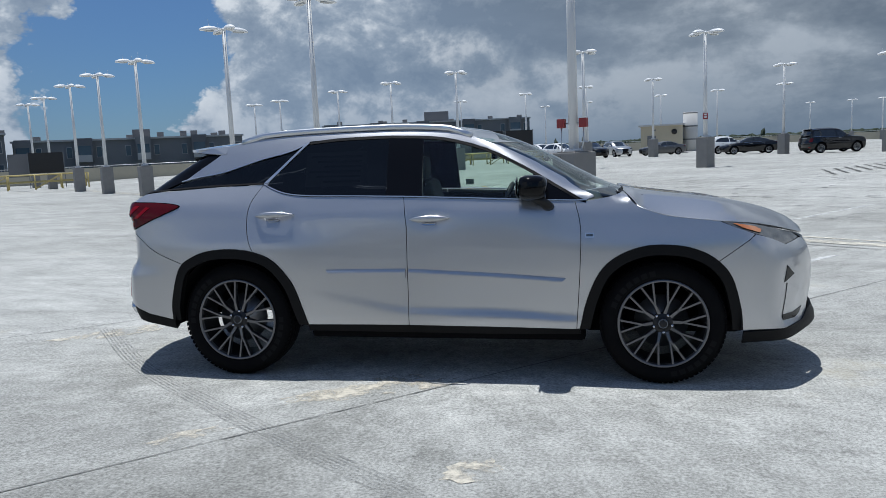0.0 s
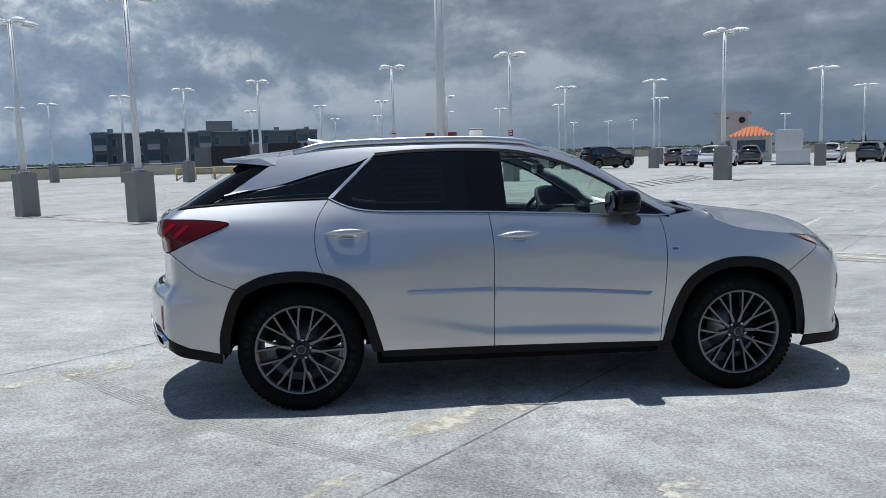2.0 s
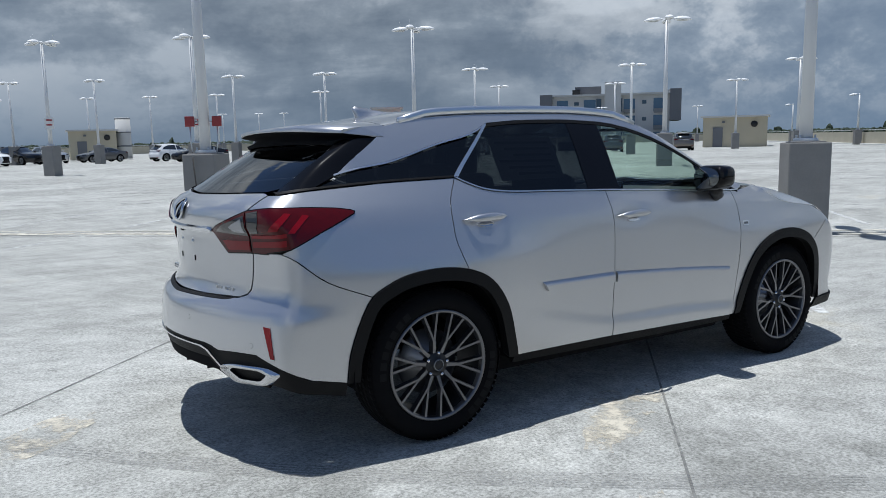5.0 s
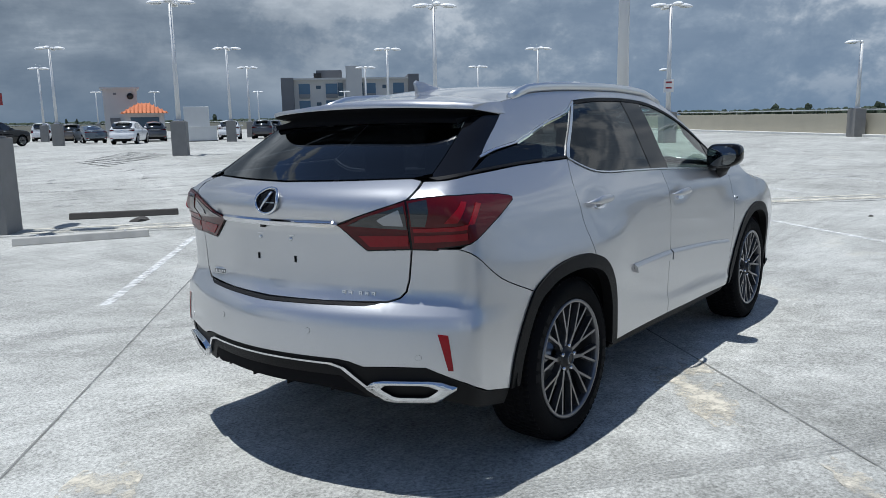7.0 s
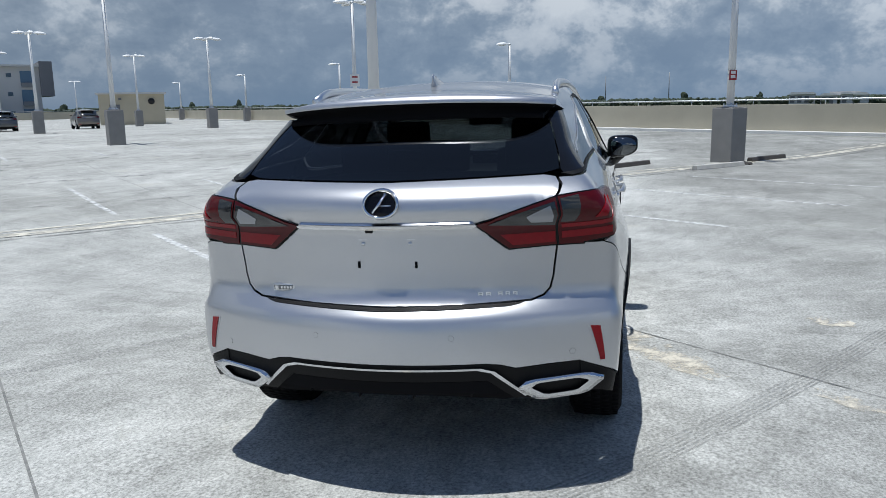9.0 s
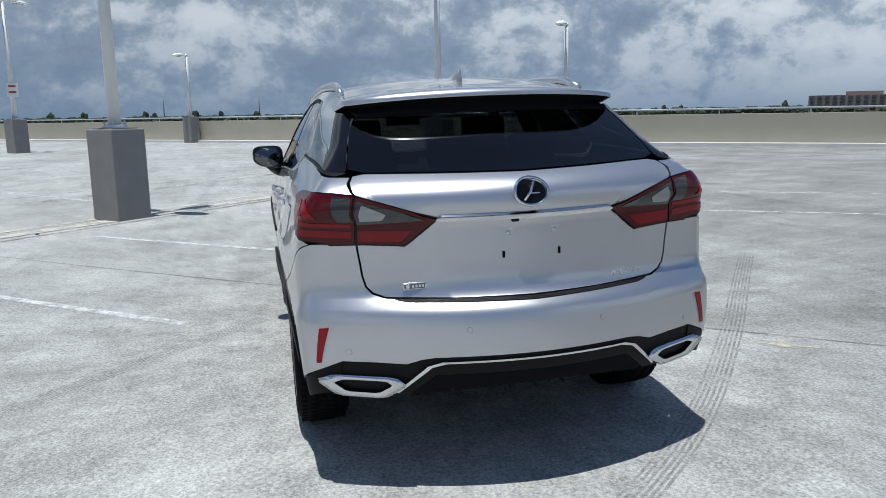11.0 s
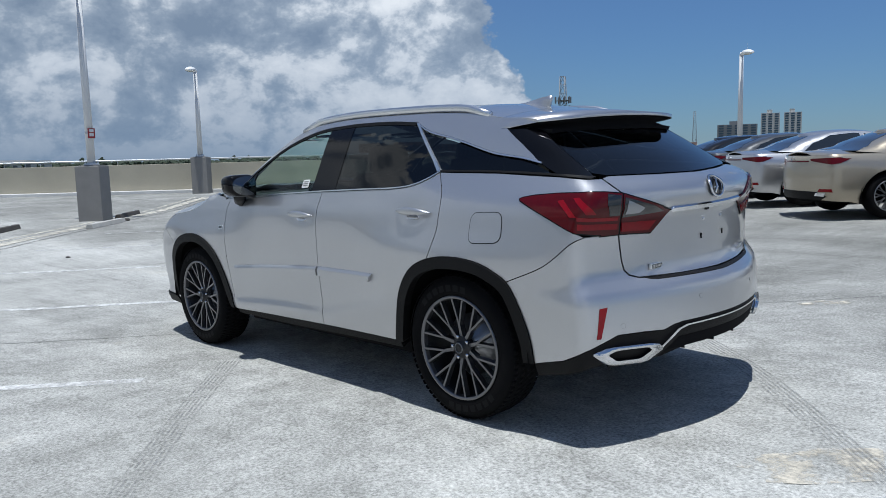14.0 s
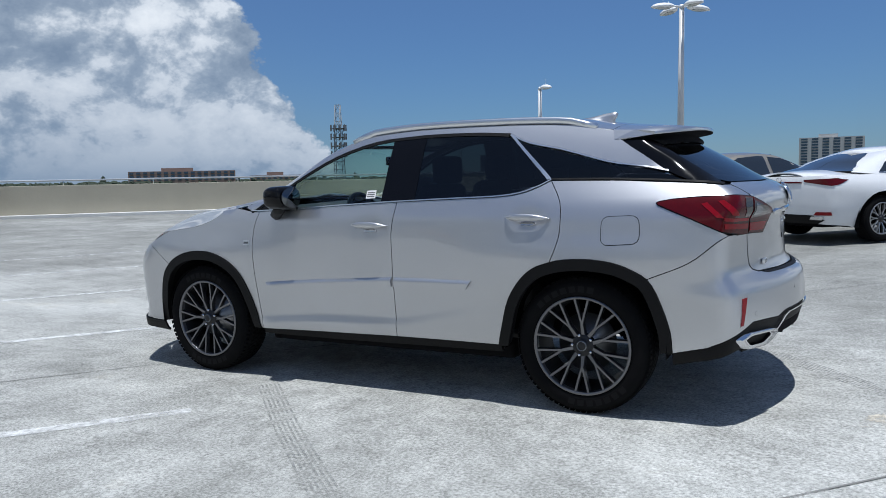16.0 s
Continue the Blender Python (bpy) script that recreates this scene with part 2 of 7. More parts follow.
# ---- mesh helpers ----
def mesh_of(bm, name="mesh", smooth=True):
    me = bpy.data.meshes.new(name)
    bm.to_mesh(me)
    bm.free()
    if smooth:
        me.polygons.foreach_set("use_smooth", [True] * len(me.polygons))
    return me


def part(name, bm, mat, parent=None, label="", smooth=True):
    me = bm if isinstance(bm, bpy.types.Mesh) else mesh_of(bm, name, smooth)
    if mat and not me.materials:
        me.materials.append(mat)
    ob = new(name, me)
    ob.parent = parent
    return tagged(ob, label)


def thing(name, label, category, m=None, group="", kind=""):
    ob = new(name)
    if m is not None:
        ob.matrix_world = m
    return tagged(ob, label, category, group, kind)


def raw(verts, faces):
    me = bpy.data.meshes.new("raw")
    me.from_pydata([tuple(map(float, v)) for v in verts], [], faces)
    bm = bmesh.new()
    bm.from_mesh(me)
    bpy.data.meshes.remove(me)
    return bm


def box(x0, x1, y0, y1, z0, z1, bevel=0.0, bm=None):
    b = bmesh.new()
    bmesh.ops.create_cube(b, size=1.0)
    for v in b.verts:
        v.co = Vector(((x0 + x1) / 2 + v.co.x * (x1 - x0), (y0 + y1) / 2 + v.co.y * (y1 - y0), (z0 + z1) / 2 + v.co.z * (z1 - z0)))
    if bevel:
        bmesh.ops.bevel(b, geom=list(b.edges), offset=bevel, segments=2, affect="EDGES", profile=0.6)
    return merged(bm, b) if bm else b


def merged(bm, other):
    me = bpy.data.meshes.new("tmp")
    other.to_mesh(me)
    other.free()
    bm.from_mesh(me)
    bpy.data.meshes.remove(me)
    return bm


def cyl(r0, r1, a, b, n=16, caps=True, bm=None):
    """A tapered tube from point a to point b."""
    out = bm or bmesh.new()
    a, b = Vector(a), Vector(b)
    rot = (b - a).to_track_quat("Z", "Y").to_matrix()
    rings = []
    for p, r in ((a, r0), (b, r1)):
        rings.append([out.verts.new(p + rot @ Vector((r * math.cos(k * math.tau / n), r * math.sin(k * math.tau / n), 0))) for k in range(n)])
    for k in range(n):
        out.faces.new((rings[0][k], rings[0][(k + 1) % n], rings[1][(k + 1) % n], rings[1][k]))
    if caps:
        out.faces.new(rings[0][::-1])
        out.faces.new(rings[1])
    return out


def tube(points, r, n=8, bm=None, closed=False, flat=1.0):
    """A bent round bar through points."""
    out = bm or bmesh.new()
    pts = [Vector(p) for p in points]
    rings = []
    for i, p in enumerate(pts):
        if closed:
            d = pts[(i + 1) % len(pts)] - pts[i - 1]
        else:
            d = pts[min(i + 1, len(pts) - 1)] - pts[max(i - 1, 0)]
        rot = d.to_track_quat("Z", "Y").to_matrix()
        rings.append([out.verts.new(p + rot @ Vector((r * math.cos(k * math.tau / n), r * flat * math.sin(k * math.tau / n), 0))) for k in range(n)])
    for i in range(len(pts) if closed else len(pts) - 1):
        a, b = rings[i], rings[(i + 1) % len(pts)]
        for k in range(n):
            out.faces.new((a[k], a[(k + 1) % n], b[(k + 1) % n], b[k]))
    if not closed:
        out.faces.new(rings[0][::-1])
        out.faces.new(rings[-1])
    return out


def lathe(profile, n=48, axis="y", bm=None):
    """Turns a closed or open profile of (radius, along) round the axis."""
    out = bm or bmesh.new()
    rows = []
    for r, h in profile:
        row = []
        for k in range(n):
            c, s = r * math.cos(k * math.tau / n), r * math.sin(k * math.tau / n)
            row.append(out.verts.new((c, h, s) if axis == "y" else (c, s, h)))
        rows.append(row)
    for a, b in zip(rows, rows[1:]):
        for k in range(n):
            out.faces.new((a[k], a[(k + 1) % n], b[(k + 1) % n], b[k]))
    return out


def prism(poly, y0, y1, axes="xz", bm=None, bevel=0.0):
    """A flat polygon pulled out between two planes. axes: the plane of the polygon."""
    b = bmesh.new()

    def place(p, d):
        return {"xz": (p[0], d, p[1]), "yz": (d, p[0], p[1]), "xy": (p[0], p[1], d)}[axes]

    lo = [b.verts.new(place(p, y0)) for p in poly]
    hi = [b.verts.new(place(p, y1)) for p in poly]
    b.faces.new(lo)
    b.faces.new(hi[::-1])
    for k in range(len(poly)):
        b.faces.new((lo[k], hi[k], hi[(k + 1) % len(poly)], lo[(k + 1) % len(poly)]))
    bmesh.ops.recalc_face_normals(b, faces=b.faces)
    if bevel:
        bmesh.ops.bevel(b, geom=list(b.edges), offset=bevel, segments=2, affect="EDGES", profile=0.6)
    return merged(bm, b) if bm else b


# ---- shapes of car bodies ----
def pchip(pts):
    """A smooth curve through (a, b) pairs that never overshoots."""
    x, y = np.array(pts, float).T
    h, d = np.diff(x), np.diff(y) / np.diff(x)
    m = np.zeros(len(x))
    for i in range(1, len(x) - 1):
        if d[i - 1] * d[i] > 0:
            w1, w2 = 2 * h[i] + h[i - 1], h[i] + 2 * h[i - 1]
            m[i] = (w1 + w2) / (w1 / d[i - 1] + w2 / d[i])
    m[0], m[-1] = d[0], d[-1]

    def f(q):
        q = np.clip(np.asarray(q, float), x[0], x[-1])
        i = np.clip(np.searchsorted(x, q, "right") - 1, 0, len(x) - 2)
        t = (q - x[i]) / h[i]
        return ((1 + 2 * t) * (1 - t) ** 2 * y[i] + t * (1 - t) ** 2 * h[i] * m[i] + t * t * (3 - 2 * t) * y[i + 1] + t * t * (t - 1) * h[i] * m[i + 1])

    return f


def smooth_max(a, b, k):
    h = np.clip(0.5 + 0.5 * (a - b) / k, 0, 1)
    return b * (1 - h) + a * h + k * h * (1 - h)


class Shell:
    """A car's outer skin, wrapped from the middle of the tail round the side to the middle of the nose.
    A place on it is (u, z): u is x along the side; past the hinge points at the ends it turns round them (0.9 m a radian)."""

    def __init__(self, width, rear, front, bow_rear, bow_front, ends=(-1.6, 1.6), corner=0.07, extra=None, nose_tuck=None):
        self.width, self.rear, self.front = width, rear, front
        self.bow_rear, self.bow_front, self.ends, self.corner, self.extra = bow_rear, bow_front, ends, corner, extra

    def outside(self, x, y, z):
        side = self.width(z) + (self.extra(x, z) if self.extra else 0.0)
        a = y - side
        b = self.rear(z) + self.bow_rear(z) * np.abs(y) ** 1.8 - x
        c = x - (self.front(z) - self.bow_front(z) * np.abs(y) ** 2.0)
        k = self.corner
        return smooth_max(smooth_max(a, b, k), c, k)

    def at(self, u, z):
        u, z = np.asarray(u, float), np.asarray(z, float)
        r, f = self.ends
        ox = np.clip(u, r, f)
        ang = np.where(u < r, (r - u) / 0.9, np.where(u > f, (f - u) / 0.9, 0.0))   # 0: straight out to the side
        dx, dy = -np.sin(ang), np.cos(ang)
        lo, hi = np.full(u.shape, 0.0), np.full(u.shape, 1.6)
        for _ in range(30):
            mid = (lo + hi) / 2
            out = self.outside(ox + dx * mid, dy * mid, z) > 0
            hi, lo = np.where(out, mid, hi), np.where(out, lo, mid)
        return np.stack([ox + dx * lo, dy * lo, z], -1)

    def normal(self, u, z, e=0.004):
        a = self.at(u + e, z) - self.at(u - e, z)
        b = self.at(u, z + e) - self.at(u, z - e)
        n = np.cross(b, a)
        return n / np.maximum(np.linalg.norm(n, axis=-1, keepdims=True), 1e-9)

    def u_of(self, x, y):
        """u of the ray that passes through a place in plan."""
        r, f = self.ends
        if x < r:
            return r - 0.9 * math.atan2(r - x, max(y, 1e-6))
        if x > f:
            return f + 0.9 * math.atan2(x - f, max(y, 1e-6))
        return x

    def side_uz(self, x, z):
        """u, z of a place seen from the side at x."""
        lo, hi = 0.0, 1.2
        for _ in range(30):
            mid = (lo + hi) / 2
            lo, hi = (lo, mid) if self.outside(x, mid, z) > 0 else (mid, hi)
        return (self.u_of(x, lo), z)

    def end_uz(self, y, z, front=False):
        """u, z of a place seen from behind (or ahead) at y."""
        y = abs(y)
        lo, hi = 0.0, 3.5
        s = 1 if front else -1
        for _ in range(34):
            mid = (lo + hi) / 2
            lo, hi = (lo, mid) if self.outside(s * mid, y, z) > 0 else (mid, hi)
        return (self.u_of(s * lo, y), z)


def clip_cell(poly, x0, x1, y0, y1):
    for axis, lim, keep_less in ((0, x0, False), (0, x1, True), (1, y0, False), (1, y1, True)):
        out = []
        for i in range(len(poly)):
            p, q = poly[i - 1], poly[i]
            a = (p[axis] <= lim) if keep_less else (p[axis] >= lim)
            b = (q[axis] <= lim) if keep_less else (q[axis] >= lim)
            if a != b:
                t = (lim - p[axis]) / (q[axis] - p[axis])
                out.append((p[0] + t * (q[0] - p[0]), p[1] + t * (q[1] - p[1])))
            if b:
                out.append(q)
        poly = out
        if len(poly) < 3:
            return []
    return poly


def inset(poly, d):
    """The polygon drawn in by d on all sides."""
    p = np.array(poly, float)
    area = 0.5 * np.sum(p[:, 0] * np.roll(p[:, 1], -1) - np.roll(p[:, 0], -1) * p[:, 1])
    s = 1 if area > 0 else -1
    out = []
    for i in range(len(p)):
        a, b, c = p[i - 1], p[i], p[(i + 1) % len(p)]
        e1, e2 = b - a, c - b
        n1 = s * np.array([-e1[1], e1[0]]) / max(np.hypot(*e1), 1e-9)
        n2 = s * np.array([-e2[1], e2[0]]) / max(np.hypot(*e2), 1e-9)
        k = n1 + n2
        k = k / max(1 + np.dot(n1, n2), 0.35)
        out.append(tuple(b + k * d))
    return out


def rounded(poly, steps=1, corners=None):
    """Cuts corners (all, or those listed) into short arcs."""
    for _ in range(steps):
        out = []
        for i in range(len(poly)):
            a, b, c = (np.array(poly[j % len(poly)], float) for j in (i - 1, i, i + 1))
            out += [tuple(b * 0.75 + a * 0.25), tuple(b * 0.75 + c * 0.25)]
        poly = out
    return poly


def curve(points, n=6):
    """A smooth run through points (Catmull-Rom), ends included."""
    p = [np.array(q, float) for q in points]
    p = [2 * p[0] - p[1]] + p + [2 * p[-1] - p[-2]]
    out = []
    for i in range(1, len(p) - 2):
        for k in range(n):
            t = k / n
            out.append(tuple(0.5 * (2 * p[i] + (p[i + 1] - p[i - 1]) * t + (2 * p[i - 1] - 5 * p[i] + 4 * p[i + 1] - p[i + 2]) * t * t + (3 * p[i] - p[i - 1] - 3 * p[i + 1] + p[i + 2]) * t ** 3)))
    out.append(tuple(p[-2]))
    return out


def skin(shell, poly, step=0.035, gap=0.0, lift=0.0, fold=0.014, mirror=1, zstep=None, both=False, place=None):
    """A panel of the shell inside a polygon of (u, z), its edge folded inwards. mirror: -1 for the right-hand side; both: one piece over both sides."""
    if gap:
        poly = inset(poly, gap)
    zstep = zstep or step
    us, zs = [p[0] for p in poly], [p[1] for p in poly]
    key, co, faces = {}, [], []

    def vert(p):
        k = (round(p[0], 5), round(p[1], 5))
        if k not in key:
            key[k] = len(co)
            co.append(k)
        return key[k]

    for i in range(math.floor(min(us) / step), math.floor(max(us) / step) + 1):
        for j in range(math.floor(min(zs) / zstep), math.floor(max(zs) / zstep) + 1):
            c = clip_cell(poly, i * step, (i + 1) * step, j * zstep, (j + 1) * zstep)
            f = []
            for p in c:
                v = vert(p)
                if v not in f:
                    f.append(v)
            if len(f) > 2:
                faces.append(f)
    arr = np.array(co)
    if place is not None:
        pos, nrm = place(arr[:, 0], arr[:, 1])
    else:
        pos, nrm = shell.at(arr[:, 0], arr[:, 1]), shell.normal(arr[:, 0], arr[:, 1])
    pos = pos + nrm * lift
    sgn = np.array([1, mirror, 1])
    bm = bmesh.new()
    vs = [bm.verts.new(p * sgn) for p in pos]
    for f in faces:
        try:
            bm.faces.new([vs[k] for k in f])
        except ValueError:
            pass
    bmesh.ops.recalc_face_normals(bm, faces=bm.faces)
    bm.verts.index_update()
    bm.normal_update()
    score = 0.0
    for f in bm.faces:
        k = f.verts[0].index
        score += f.normal.dot(Vector(nrm[k] * sgn)) * f.calc_area()
    if score < 0:
        bmesh.ops.reverse_faces(bm, faces=bm.faces)
    if fold:
        edges = [e for e in bm.edges if e.is_boundary and not (both and all(abs(v.co.y) < 0.004 for v in e.verts))]
        ring = {}
        for e in edges:
            for v in e.verts:
                if v not in ring:
                    ring[v] = Vector(v.co) - Vector(nrm[v.index] * sgn) * fold
        made = {v: bm.verts.new(c) for v, c in ring.items()}
        for e in edges:
            a, b = e.verts
            l = e.link_loops[0]
            if l.vert is a:
                a, b = b, a
            e.smooth = False
            try:
                bm.faces.new((a, b, made[b], made[a]))
            except ValueError:
                pass
    if both:
        old = list(bm.faces)
        twin = {}
        for f in old:
            for v in f.verts:
                if v not in twin:
                    if abs(v.co.y) < 0.004:
                        v.co.y = 0.0
                        twin[v] = v
                    else:
                        twin[v] = bm.verts.new((v.co.x, -v.co.y, v.co.z))
        for f in old:
            try:
                bm.faces.new([twin[v] for v in reversed(f.verts)])
            except ValueError:
                pass
        for e in [e for e in bm.edges if not e.smooth]:
            if all(v in twin for v in e.verts):
                o = bm.edges.get([twin[v] for v in e.verts])
                if o:
                    o.smooth = False
    return bm


def soft_corners(poly, r=0.045, n=5):
    """Rounds every corner of a polygon with an arc about r long on each side."""
    out = []
    for i in range(len(poly)):
        a, b, c = (np.array(poly[j % len(poly)], float) for j in (i - 1, i, i + 1))
        p = b + (a - b) / np.hypot(*(a - b)) * r
        q = b + (c - b) / np.hypot(*(c - b)) * r
        out += [tuple((1 - t) ** 2 * p + 2 * t * (1 - t) * b + t * t * q) for t in np.linspace(0, 1, n)]
    return out

# ---- the roof deck; its bays run askew to the car ----
AX, BX = Vector((0.722, -0.692, 0)), Vector((0.692, 0.722, 0))


def ab(a, b, z=0.0):
    """A place from the deck's own axes."""
    p = AX * a + BX * b
    return Vector((p.x, p.y, z))


FALL = pchip([(-42, 0.26), (-14, 0.26), (-9, 0.21), (-4, 0.101), (0, 0.0), (4, -0.101), (7, -0.155), (9, -0.165), (15, -0.10), (24, 0.06), (31, 0.11), (52, 0.10), (75, -0.06), (113, -0.05)])


def deck_z(x, y):
    """Height of the deck: it falls past the car to a shallow valley, then rises again; level along the parapet."""
    x, y = np.asarray(x, float), np.asarray(y, float)
    a, b = x * AX.x + y * AX.y, x * BX.x + y * BX.y
    edge = np.clip((a - 17) / 8.5, 0, 1)
    edge = edge * edge * (3 - 2 * edge)
    far = (FALL(b) + 0.0034 * np.clip(a, -18, 15)) * (1 - edge) + 0.09 * edge
    near = np.exp(-((x * x + y * y) / 25.0) ** 2)
    return near * -(0.0150 * x + 0.0206 * y) + (1 - near) * far


AB_TURN = math.degrees(math.atan2(AX.y, AX.x))
A0, A1, B0, B1 = -86.0, 27.0, -42.0, 152.0


def deck_material():
    m = bpy.data.materials.new("deck_coating")
    m.use_nodes = True
    nt, L = m.node_tree, m.node_tree.links.new
    b = nt.nodes["Principled BSDF"]
    b.inputs["Roughness"].default_value = 0.8
    b.inputs["Specular IOR Level"].default_value = 0.25
    tc = nt.nodes.new("ShaderNodeTexCoord")

    def noise_(scale, detail=4.0, rough=0.55, dist=0.0, stretch=None):
        n = nt.nodes.new("ShaderNodeTexNoise")
        n.inputs["Scale"].default_value, n.inputs["Detail"].default_value = scale, detail
        n.inputs["Roughness"].default_value, n.inputs["Distortion"].default_value = rough, dist
        if stretch:
            mp = nt.nodes.new("ShaderNodeMapping")
            mp.inputs["Rotation"].default_value = (0, 0, radians(stretch[0]))
            mp.inputs["Scale"].default_value = stretch[1]
            L(tc.outputs["Object"], mp.inputs["Vector"])
            L(mp.outputs[0], n.inputs["Vector"])
        else:
            L(tc.outputs["Object"], n.inputs["Vector"])
        return n.outputs[0]

    def ramp(fac, *stops):
        n = nt.nodes.new("ShaderNodeValToRGB")
        els = n.color_ramp.elements
        while len(els) < len(stops):
            els.new(0.5)
        for e, (p, c) in zip(els, stops):
            e.position, e.color = p, (*c, 1)
        L(fac, n.inputs[0])
        return n.outputs[0]

    def mix(fac, a, c, mode="MIX"):
        n = nt.nodes.new("ShaderNodeMix")
        n.data_type, n.blend_type = "RGBA", mode
        if isinstance(fac, float):
            n.inputs["Factor"].default_value = fac
        else:
            L(fac, n.inputs["Factor"])
        for s, v in ((n.inputs["A"], a), (n.inputs["B"], c)):
            if isinstance(v, tuple):
                s.default_value = (*v, 1)
            else:
                L(v, s)
        return n.outputs["Result"]

    # white coating, rubbed through to grey concrete, with pale flecks
    rub = ramp(noise_(1.1, 8.0, 0.68), (0.40, (0, 0, 0)), (0.62, (1, 1, 1)))
    speck = ramp(noise_(60.0, 6.0, 0.78), (0.36, (0, 0, 0)), (0.62, (1, 1, 1)))
    base = mix(rub, (0.27, 0.276, 0.268), (0.51, 0.52, 0.512))
    grain = mix(speck, (0.12, 0.125, 0.123), (0.70, 0.715, 0.715))
    col = mix(0.62, base, grain)
    big = ramp(noise_(0.16, 4.0, 0.6), (0.35, (0.80, 0.80, 0.79)), (0.65, (1.10, 1.10, 1.10)))
    col = mix(1.0, col, big, "MULTIPLY")
    # drive lanes darkened by tyres, along the bays
    lane = ramp(noise_(0.9, 5.0, 0.6, 0.6, (-AB_TURN, (0.10, 1.0, 1.0))), (0.30, (0.74, 0.74, 0.74)), (0.52, (1, 1, 1)))
    col = mix(0.45, col, lane, "MULTIPLY")
    blot = ramp(noise_(2.3, 9.0, 0.72), (0.36, (0.82, 0.82, 0.81)), (0.50, (1.0, 1.0, 1.0)), (0.64, (1.12, 1.12, 1.115)))
    col = mix(0.6, col, blot, "MULTIPLY")
    for turn, wide, weight in ((-AB_TURN + 8, 2.2, 0.34), (-AB_TURN + 82, 1.6, 0.24), (-AB_TURN + 47, 3.0, 0.2)):
        scuff = ramp(noise_(wide, 7.0, 0.7, 0.3, (turn, (0.07, 1.0, 1.0))), (0.34, (0.62, 0.62, 0.615)), (0.47, (1, 1, 1)))
        col = mix(weight, col, scuff, "MULTIPLY")
    grit = ramp(noise_(9.0, 9.0, 0.80), (0.40, (0.70, 0.70, 0.69)), (0.52, (1.0, 1.0, 1.0)), (0.64, (1.16, 1.16, 1.16)))
    col = mix(0.5, col, grit, "MULTIPLY")
    ochre = ramp(noise_(0.55, 6.0, 0.7), (0.62, (0, 0, 0)), (0.74, (1, 1, 1)))
    col = mix(ochre, col, mix(0.5, col, (0.36, 0.33, 0.25)))
    drops = ramp(noise_(5.5, 2.0, 0.5), (0.24, (0.55, 0.55, 0.55)), (0.29, (1, 1, 1)))
    col = mix(0.5, col, drops, "MULTIPLY")
    # deck colour gets darker towards -y beside the car, broken up by noise
    sx = nt.nodes.new("ShaderNodeSeparateXYZ")
    L(tc.outputs["Object"], sx.inputs[0])
    ln = nt.nodes.new("ShaderNodeMapRange")
    ln.inputs["From Min"].default_value, ln.inputs["From Max"].default_value = -2.8, 0.2
    ln.inputs["To Min"].default_value, ln.inputs["To Max"].default_value = 0.0, 0.75
    L(sx.outputs[1], ln.inputs["Value"])
    ad = nt.nodes.new("ShaderNodeMath")
    L(ln.outputs[0], ad.inputs[0])
    L(noise_(0.7, 5.0, 0.6), ad.inputs[1])
    col = mix(1.0, col, ramp(ad.outputs[0], (0.35, (0.60, 0.60, 0.592)), (0.95, (1, 1, 1))), "MULTIPLY")
    col = mix(1.0, col, (1.0, 0.985, 0.945), "MULTIPLY")
    L(col, b.inputs["Base Color"])
    bp = nt.nodes.new("ShaderNodeBump")
    bp.inputs["Strength"].default_value, bp.inputs["Distance"].default_value = 0.30, 0.008
    L(noise_(150.0, 4.0, 0.7), bp.inputs["Height"])
    L(bp.outputs[0], b.inputs["Normal"])
    return m


def worn(name, colour, low, high, scale=4.0, rough=0.8, stretch=(1, 1, 1)):
    """A mark worn through to what lies under it."""
    m = bpy.data.materials.new(name)
    m.use_nodes = True
    nt, L = m.node_tree, m.node_tree.links.new
    b = nt.nodes["Principled BSDF"]
    b.inputs["Roughness"].default_value = rough
    b.inputs["Base Color"].default_value = (*colour, 1)
    tc = nt.nodes.new("ShaderNodeTexCoord")
    mp = nt.nodes.new("ShaderNodeMapping")
    mp.inputs["Scale"].default_value = stretch
    n = nt.nodes.new("ShaderNodeTexNoise")
    n.inputs["Scale"].default_value, n.inputs["Detail"].default_value, n.inputs["Roughness"].default_value = scale, 7, 0.7
    L(tc.outputs["Object"], mp.inputs["Vector"])
    L(mp.outputs[0], n.inputs["Vector"])
    r = nt.nodes.new("ShaderNodeValToRGB")
    r.color_ramp.elements[0].position, r.color_ramp.elements[1].position = low, high
    L(n.outputs[0], r.inputs[0])
    L(r.outputs[0], b.inputs["Alpha"])
    return m


M_DECK = deck_material()
M_LINE = worn("worn_white_line", (0.74, 0.75, 0.74), 0.30, 0.72, 9.0)
M_JOINT = worn("joint_sealant", (0.20, 0.20, 0.19), 0.30, 0.55, 3.0)
M_SKID = worn("tyre_track", (0.17, 0.17, 0.165), 0.40, 0.92, 9.0)
M_SWIRL = worn("faint_tyre_swirl", (0.20, 0.20, 0.195), 0.50, 0.84, 2.5)
M_PATCH = worn("pale_patch", (0.58, 0.54, 0.45), 0.45, 0.62, 6.5)
M_DARKLINE = worn("dark_worn_line", (0.045, 0.045, 0.042), 0.34, 0.60, 4.0)
M_PALE = worn("pale_joint", (0.62, 0.59, 0.50), 0.34, 0.62, 3.5)
M_RUSTY = worn("ochre_line", (0.36, 0.27, 0.14), 0.30, 0.50, 5.0)


